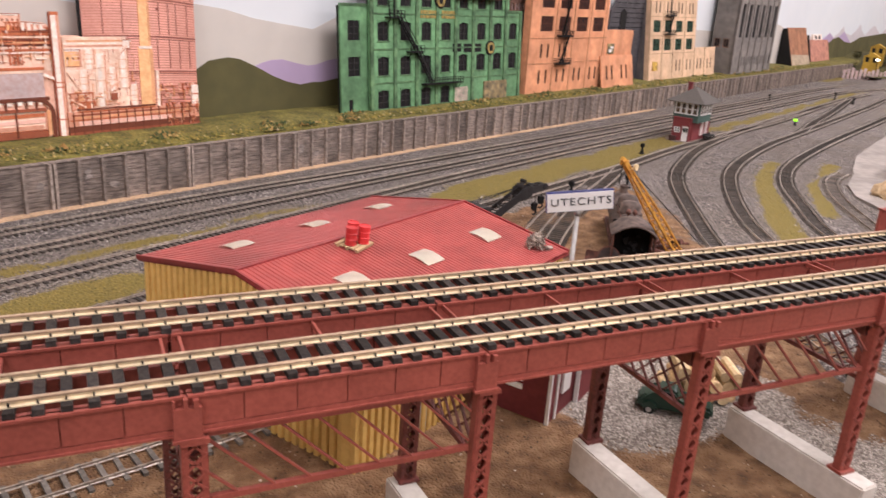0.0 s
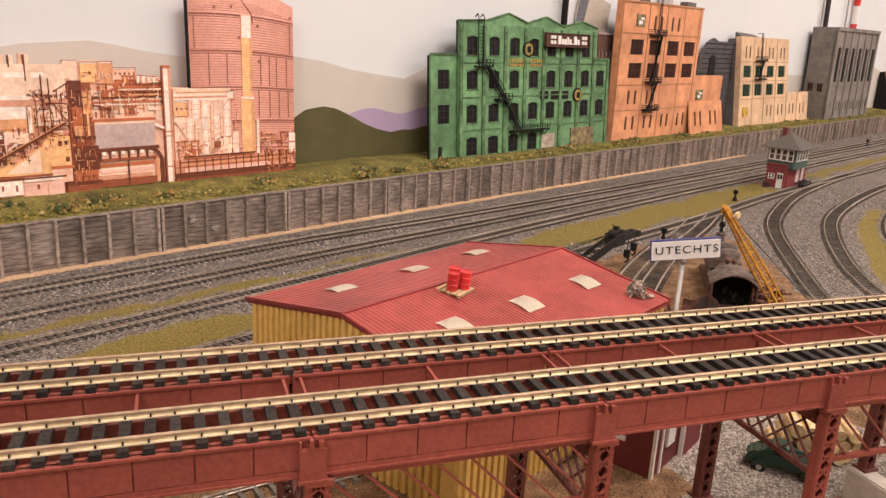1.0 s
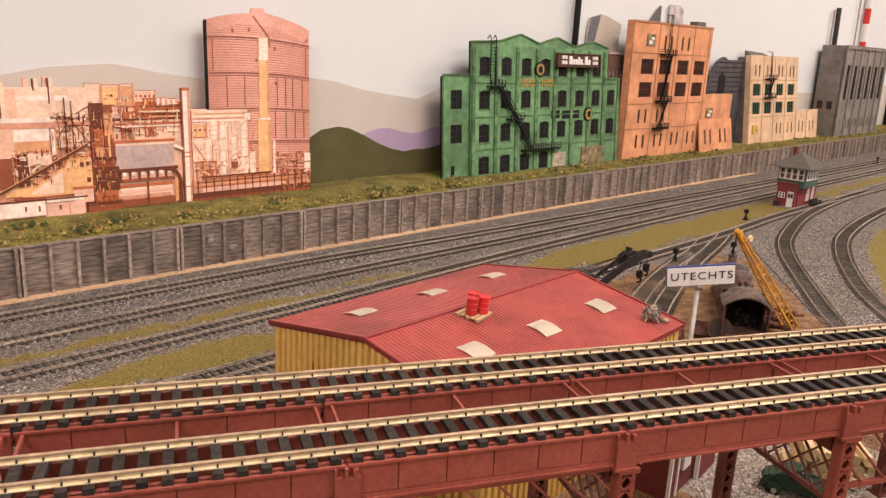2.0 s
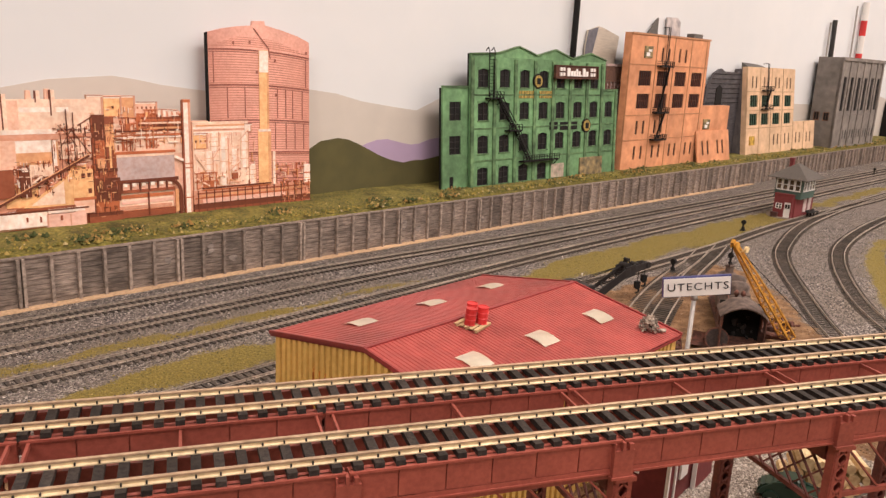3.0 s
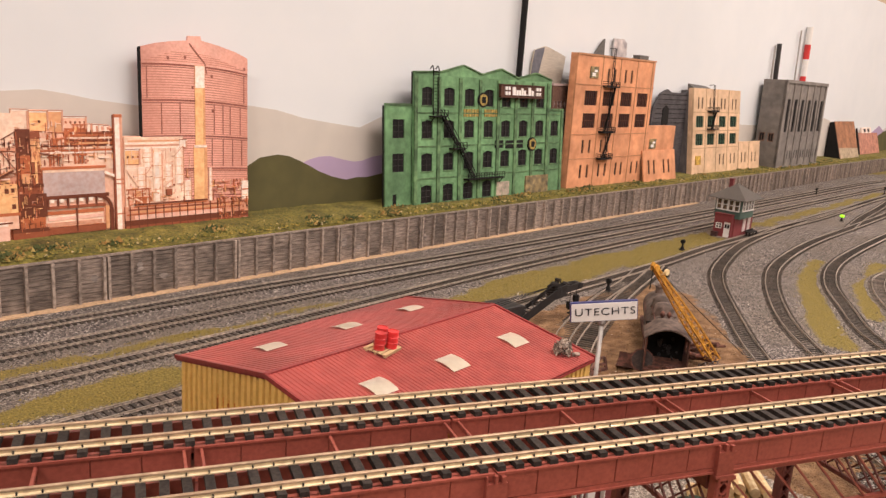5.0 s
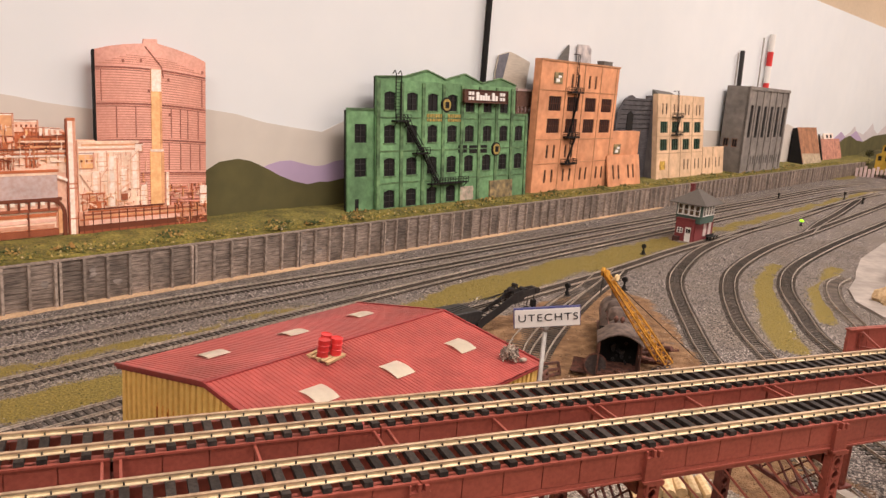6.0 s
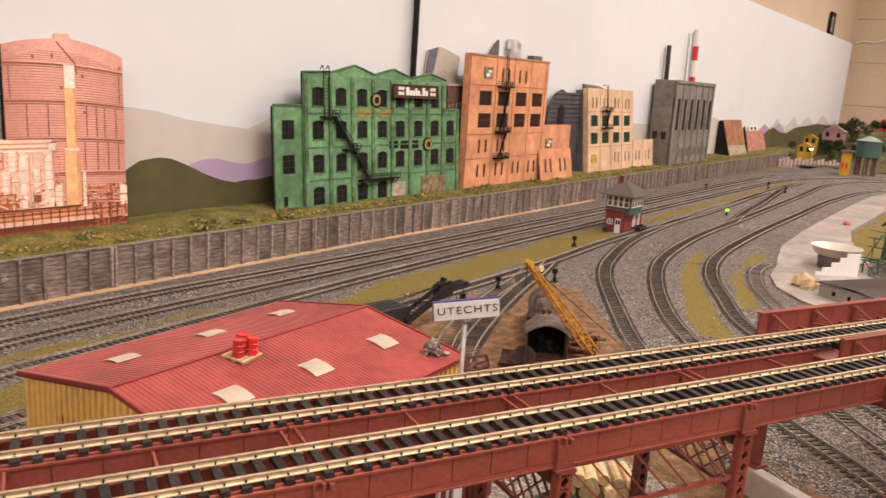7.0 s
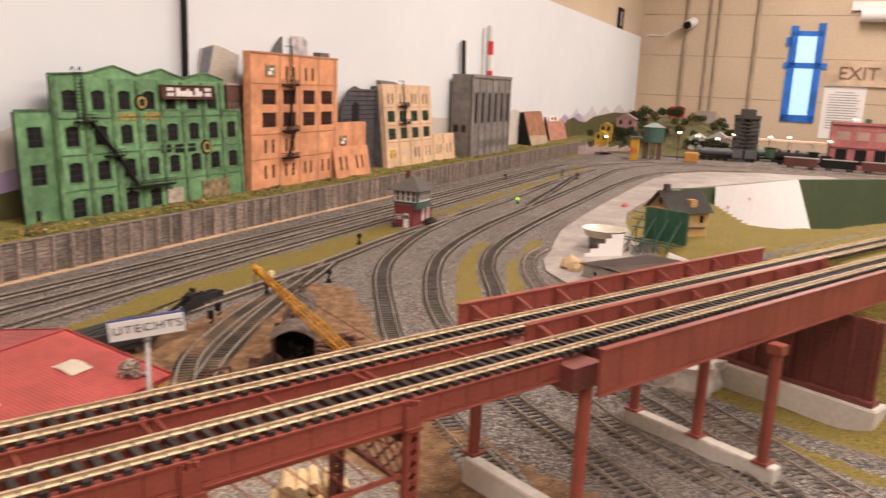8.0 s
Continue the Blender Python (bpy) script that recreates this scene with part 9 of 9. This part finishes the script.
# ---- paper on the far fascia ----
bm = bms()
pts_p = [(2.86, 0.106), (2.98, 0.046), (3.1, -0.012), (3.24, -0.076), (3.39, -0.145)]
rp = [[], []]
for i, (u, v) in enumerate(pts_p):
    rp[0].append(bm.verts.new((u, v, 0.010)))
    rp[1].append(bm.verts.new((u - 0.012, v - 0.022 - 0.022 * i, -0.30)))
for i in range(len(pts_p) - 1):
    bm.faces.new((rp[1][i], rp[1][i + 1], rp[0][i + 1], rp[0][i]))
pp = thing("hanging_paper_plan", "large white paper plan with red marks hung on the green fascia", "paper plan", W)
part("sheet", bm, PAPER, pp)
bm = bms()
for u, z in ((2.93, -0.06), (3.05, -0.04), (3.18, -0.12), (3.27, -0.05), (3.02, -0.14), (3.3, -0.17)):
    v = float(np.interp(u, [p[0] for p in pts_p], [p[1] for p in pts_p]))
    box(bm, u - 0.014, u + 0.014, v - 0.0095, v - 0.0070, z - 0.005, z + 0.003)
part("red_mark", bm, DRUM_RED, pp)

# ---- things on the end wall ----
def wall_thing(name, label, cat, v, z):
    return thing(name, label, cat, at(U1, v, z, 0))


cc = wall_thing("security_camera", "white security camera on the end wall", "camera", 0.705, 0.83)
bm = bms()
rod(bm, (-0.10, 0.02, -0.01), (-0.02, -0.01, 0.02), 0.035, 18)
rod(bm, (-0.02, -0.01, 0.02), (0, 0, 0.02), 0.02, 12)
part("housing", bm, WHITE, cc)
bm = bms()
rod(bm, (-0.125, 0.028, -0.018), (-0.098, 0.019, -0.009), 0.026, 18)
part("lens", bm, BLACK, cc)
bm = bms()
prev = None
for k in range(13):
    t = k / 12
    p = Vector((-0.006, 0.05 + 0.30 * t, -0.01 - 0.09 * t ** 0.6 + 0.012 * math.sin(t * 9)))
    if prev is not None:
        rod(bm, prev, p, 0.005, 6)
    prev = p
part("cable", bm, WHITE, cc)
for v, r, z0, z1 in ((0.745, 0.012, -0.6, 1.70), (0.580, 0.010, -0.6, 1.70), (0.515, 0.010, -0.6, 1.70), (0.245, 0.014, -0.6, 1.70)):
    cd = thing("wall_conduit", "beige painted conduit running up the end wall", "conduit", at(U1, v, 0), group="wall conduits")
    bm = bms()
    rod(bm, (-r, 0, z0), (-r, 0, z1), r, 10)
    part("pipe", bm, surf("painted_conduit", (0.40, 0.32, 0.225), None, 0.6) if "painted_conduit" not in bpy.data.materials else bpy.data.materials["painted_conduit"], cd)
al = wall_thing("alarm_box", "red fire alarm box on the end wall", "alarm box", 0.745, 0.145)
bm = bms()
box(bm, -0.06, 0, -0.055, 0.055, -0.07, 0.075)
bmesh.ops.bevel(bm, geom=bm.edges[:], offset=0.006, segments=2, affect="EDGES")
part("case", bm, DRUM_RED, al)
jbx = wall_thing("junction_box", "grey painted junction box at the foot of the conduits", "junction box", 0.53, 0.13)
bm = bms()
box(bm, -0.05, 0, -0.07, 0.07, -0.07, 0.07)
part("case", bm, surf("pinkish_grey_paint", (0.40, 0.33, 0.29), None, 0.7), jbx)
win = wall_thing("window_1", "narrow bright window edged with blue masking tape", "window", -0.095, 0.49)
tagged(win, kind="structure")
TAPE = surf("blue_masking_tape", (0.015, 0.16, 0.62), (0.012, 0.13, 0.52), 0.6, 60, 0.05)
bm = bms()
box(bm, -0.006, 0.0, -0.070, 0.070, -0.30, 0.30)
part("pane", bm, glow("daylit_pane", (0.42, 0.66, 0.92), 0.62), win, "pale blue daylit pane")
for y0, y1, z0, z1 in ((-0.115, -0.065, -0.335, 0.36), (0.060, 0.112, -0.335, 0.34), (-0.115, 0.112, -0.335, -0.285), (-0.150, 0.135, 0.045, 0.085), (-0.10, 0.10, 0.27, 0.305), (0.095, 0.135, 0.20, 0.26)):
    bm = bms()
    box(bm, -0.009, -0.006, y0, y1, z0, z1)
    part("tape_strip", bm, TAPE, win, "blue masking tape strip")
ex = wall_thing("exit_sign", "tan exit sign board with dark letters", "exit sign", -0.452, 0.507)
bm = bms()
box(bm, -0.02, 0, -0.20, 0.20, -0.085, 0.085)
part("board", bm, surf("tan_exit_board", (0.64, 0.48, 0.33), None, 0.8), ex)
cu = bpy.data.curves.new("letters", "FONT")
cu.body, cu.size, cu.align_x, cu.align_y, cu.extrude = "EXIT", 0.125, "CENTER", "CENTER", 0.002
let = new("letters", cu)
cu.materials.append(surf("brown_letter_paint", (0.22, 0.13, 0.085), None, 0.8))
let.parent = ex
let.matrix_basis = pose(-0.023, 0.0, 0.0, 90, 0, -90)
nt_ = wall_thing("wall_notice", "white printed notice sheet taped on the end wall", "notice", -0.385, 0.24)
bm = bms()
box(bm, -0.004, 0, -0.135, 0.135, -0.19, 0.19)
part("sheet", bm, PAPER, nt_)
bm = bms()
for k in range(15):
    w = 0.10 if k else 0.06
    box(bm, -0.0055, -0.004, -w + 0.01 * (k % 3), w, 0.135 - k * 0.018, 0.141 - k * 0.018)
part("text_bar", bm, surf("grey_print", (0.45, 0.40, 0.38), None, 0.8), nt_)
wl = thing("strip_light", "white tube light fitting fixed high on the end wall", "light fitting", at(U1, -0.55, 0.905))
bm = bms()
rod(bm, (-0.06, -0.55, 0), (-0.06, 0.14, 0), 0.05, 20)
part("tube_cover", bm, WHITE, wl)
bm = bms()
box(bm, -0.03, 0, -0.6, 0.2, 0.03, 0.09)
part("bracket", bm, WHITE, wl)
pc = thing("picture_frame", "small black picture frame standing on the backdrop board", "picture frame", at(5.62, BOARD_V + 0.012, BOARD_TOP))
bm = bms()
holed(bm, -0.065, 0.065, 0.0, 0.14, [(-0.045, 0.045, 0.022, 0.118)], 0.0, 0.012)
part("frame", bm, BLACK, pc)
bm = bms()
box(bm, -0.045, 0.045, 0.004, 0.008, 0.022, 0.118)
part("picture", bm, surf("grey_picture", (0.30, 0.29, 0.28), (0.12, 0.12, 0.12), 0.5, 30, 0), pc)

# ---- loose ballast and turf tufts, too many to count ----
rs = np.random.RandomState(7)


def scatter(name, pts, size, mat, label, cat, squash=0.7):
    """Tiny faceted lumps at the given places."""
    n = len(pts)
    base = np.array([(1, 0, 0), (0, 1, 0), (-1, 0, 0), (0, -1, 0), (0, 0, 1.0)])
    faces = np.array([(0, 1, 4), (1, 2, 4), (2, 3, 4), (3, 0, 4)])
    s = rs.uniform(0.55, 1.35, (n, 1, 1)) * size
    jit = rs.uniform(0.6, 1.4, (n, 5, 3))
    a = rs.uniform(0, 6.283, n)
    ca, sa = np.cos(a), np.sin(a)
    v = base[None] * jit * s
    v[:, :, 2] *= squash
    x = v[:, :, 0] * ca[:, None] - v[:, :, 1] * sa[:, None]
    y = v[:, :, 0] * sa[:, None] + v[:, :, 1] * ca[:, None]
    v = np.stack([x, y, v[:, :, 2]], -1) + pts[:, None]
    f = faces[None] + 5 * np.arange(n)[:, None, None]
    me_ = bpy.data.meshes.new(name)
    me_.from_pydata(v.reshape(-1, 3).tolist(), [], f.reshape(-1, 3).tolist())
    me_.materials.append(mat)
    return tagged(new(name, me_), label, cat, kind="stuff")


def island_mat(name, stops, rough=0.9):
    mat = bpy.data.materials.new(name)
    mat.use_nodes = True
    N, L = mat.node_tree.nodes, mat.node_tree.links
    g, r = N.new("ShaderNodeNewGeometry"), N.new("ShaderNodeValToRGB")
    el = r.color_ramp.elements
    el[0].position, el[0].color = stops[0][0], (*stops[0][1], 1)
    el[1].position, el[1].color = stops[-1][0], (*stops[-1][1], 1)
    for p, c in stops[1:-1]:
        e_ = el.new(p)
        e_.color = (*c, 1)
    L.new(g.outputs["Random Per Island"], r.inputs[0])
    L.new(r.outputs[0], N["Principled BSDF"].inputs["Base Color"])
    N["Principled BSDF"].inputs["Roughness"].default_value = rough
    return mat


def zone_at(u, v, arr):
    i = np.clip(np.searchsorted(us, u) - 1, 0, nu - 1)
    j = np.clip(np.searchsorted(vs_, v) - 1, 0, nv - 1)
    return arr[i, j]


def spots_where(count, u0, u1, v0, v1, test):
    u, v = rs.uniform(u0, u1, count), rs.uniform(v0, v1, count)
    keep = test(u, v) & zone_at(u, v, inside) & ((u * sT + v * cT) > 0.06)
    u, v = u[keep], v[keep]
    return np.stack([u * cT - v * sT, u * sT + v * cT, ground_height(u, v) - 0.0001], 1)


STONE = island_mat("loose_ballast", [(0.0, (0.018, 0.016, 0.016)), (0.4, (0.092, 0.077, 0.069)), (0.8, (0.208, 0.175, 0.152)), (0.97, (0.38, 0.33, 0.285)), (1.0, (0.70, 0.64, 0.56))])
p1 = spots_where(130000, -0.1, 1.9, 0.17, 0.90, lambda u, v: (zone_at(u, v, grass) < 0.45) & (zone_at(u, v, dirt) < 0.5))
scatter("ballast", p1, 0.0011, STONE, "loose grey ballast stones over the yard", "ballast")
TURF = island_mat("turf_tufts", [(0.0, (0.060, 0.055, 0.012)), (0.5, (0.190, 0.145, 0.026)), (0.85, (0.33, 0.240, 0.055)), (1.0, (0.44, 0.32, 0.12))])
p2 = spots_where(60000, -0.1, 2.2, -0.4, 0.76, lambda u, v: zone_at(u, v, grass) > 0.35)
scatter("turf", p2, 0.0008, TURF, "olive and straw coloured flock turf", "turf", 1.3)
u, v = rs.uniform(-0.3, 4.0, 16000), rs.uniform(0.930, 1.045, 16000)
BANK = island_mat("bank_tufts", [(0.0, (0.045, 0.055, 0.012)), (0.35, (0.122, 0.112, 0.021)), (0.7, (0.235, 0.190, 0.035)), (0.92, (0.36, 0.26, 0.06)), (1.0, (0.46, 0.38, 0.22))])
p3 = np.stack([u * cT - v * sT, u * sT + v * cT, 0.0445 + 0 * u], 1)
scatter("bank_turf", p3, 0.0022, BANK, "clumped olive flock along the wall bank", "turf", 1.1)
CLUMP = island_mat("bank_clump", [(0.0, (0.03, 0.05, 0.012)), (0.5, (0.08, 0.085, 0.02)), (0.8, (0.30, 0.17, 0.045)), (1.0, (0.40, 0.30, 0.10))])
cu_, cv_ = np.repeat(rs.uniform(-0.1, 3.6, 46), 34), np.repeat(rs.uniform(0.935, 0.985, 46), 34)
cu_, cv_ = cu_ + rs.normal(0, 0.010, cu_.size), np.minimum(cv_ + rs.normal(0, 0.006, cv_.size), 1.0)
p6 = np.stack([cu_ * cT - cv_ * sT, cu_ * sT + cv_ * cT, 0.0455 + np.abs(rs.normal(0, 0.002, cu_.size))], 1)
scatter("bank_shrub", p6, 0.0030, CLUMP, "small green and rusty clumps of flock on the bank", "shrub", 1.0)
GRAVEL = island_mat("pale_gravel", [(0.0, (0.13, 0.108, 0.088)), (0.5, (0.29, 0.245, 0.203)), (1.0, (0.60, 0.53, 0.455))])
p4 = spots_where(60000, 0.30, 0.62, 0.0, 0.30, lambda u, v: zone_at(u, v, pale) > 0.4)
scatter("pale_gravel", p4, 0.0010, GRAVEL, "pale loose gravel round the parked truck", "gravel")
EARTH = island_mat("earth_crumbs", [(0.0, (0.060, 0.034, 0.016)), (0.6, (0.190, 0.103, 0.043)), (0.95, (0.34, 0.21, 0.108)), (1.0, (0.6, 0.5, 0.4))])
p5 = spots_where(30000, -0.1, 1.1, 0.0, 0.53, lambda u, v: (zone_at(u, v, dirt) > 0.4) & (zone_at(u, v, pale) < 0.5))
scatter("loose_earth", p5, 0.0009, EARTH, "crumbs of brown earth and leaf litter", "earth")
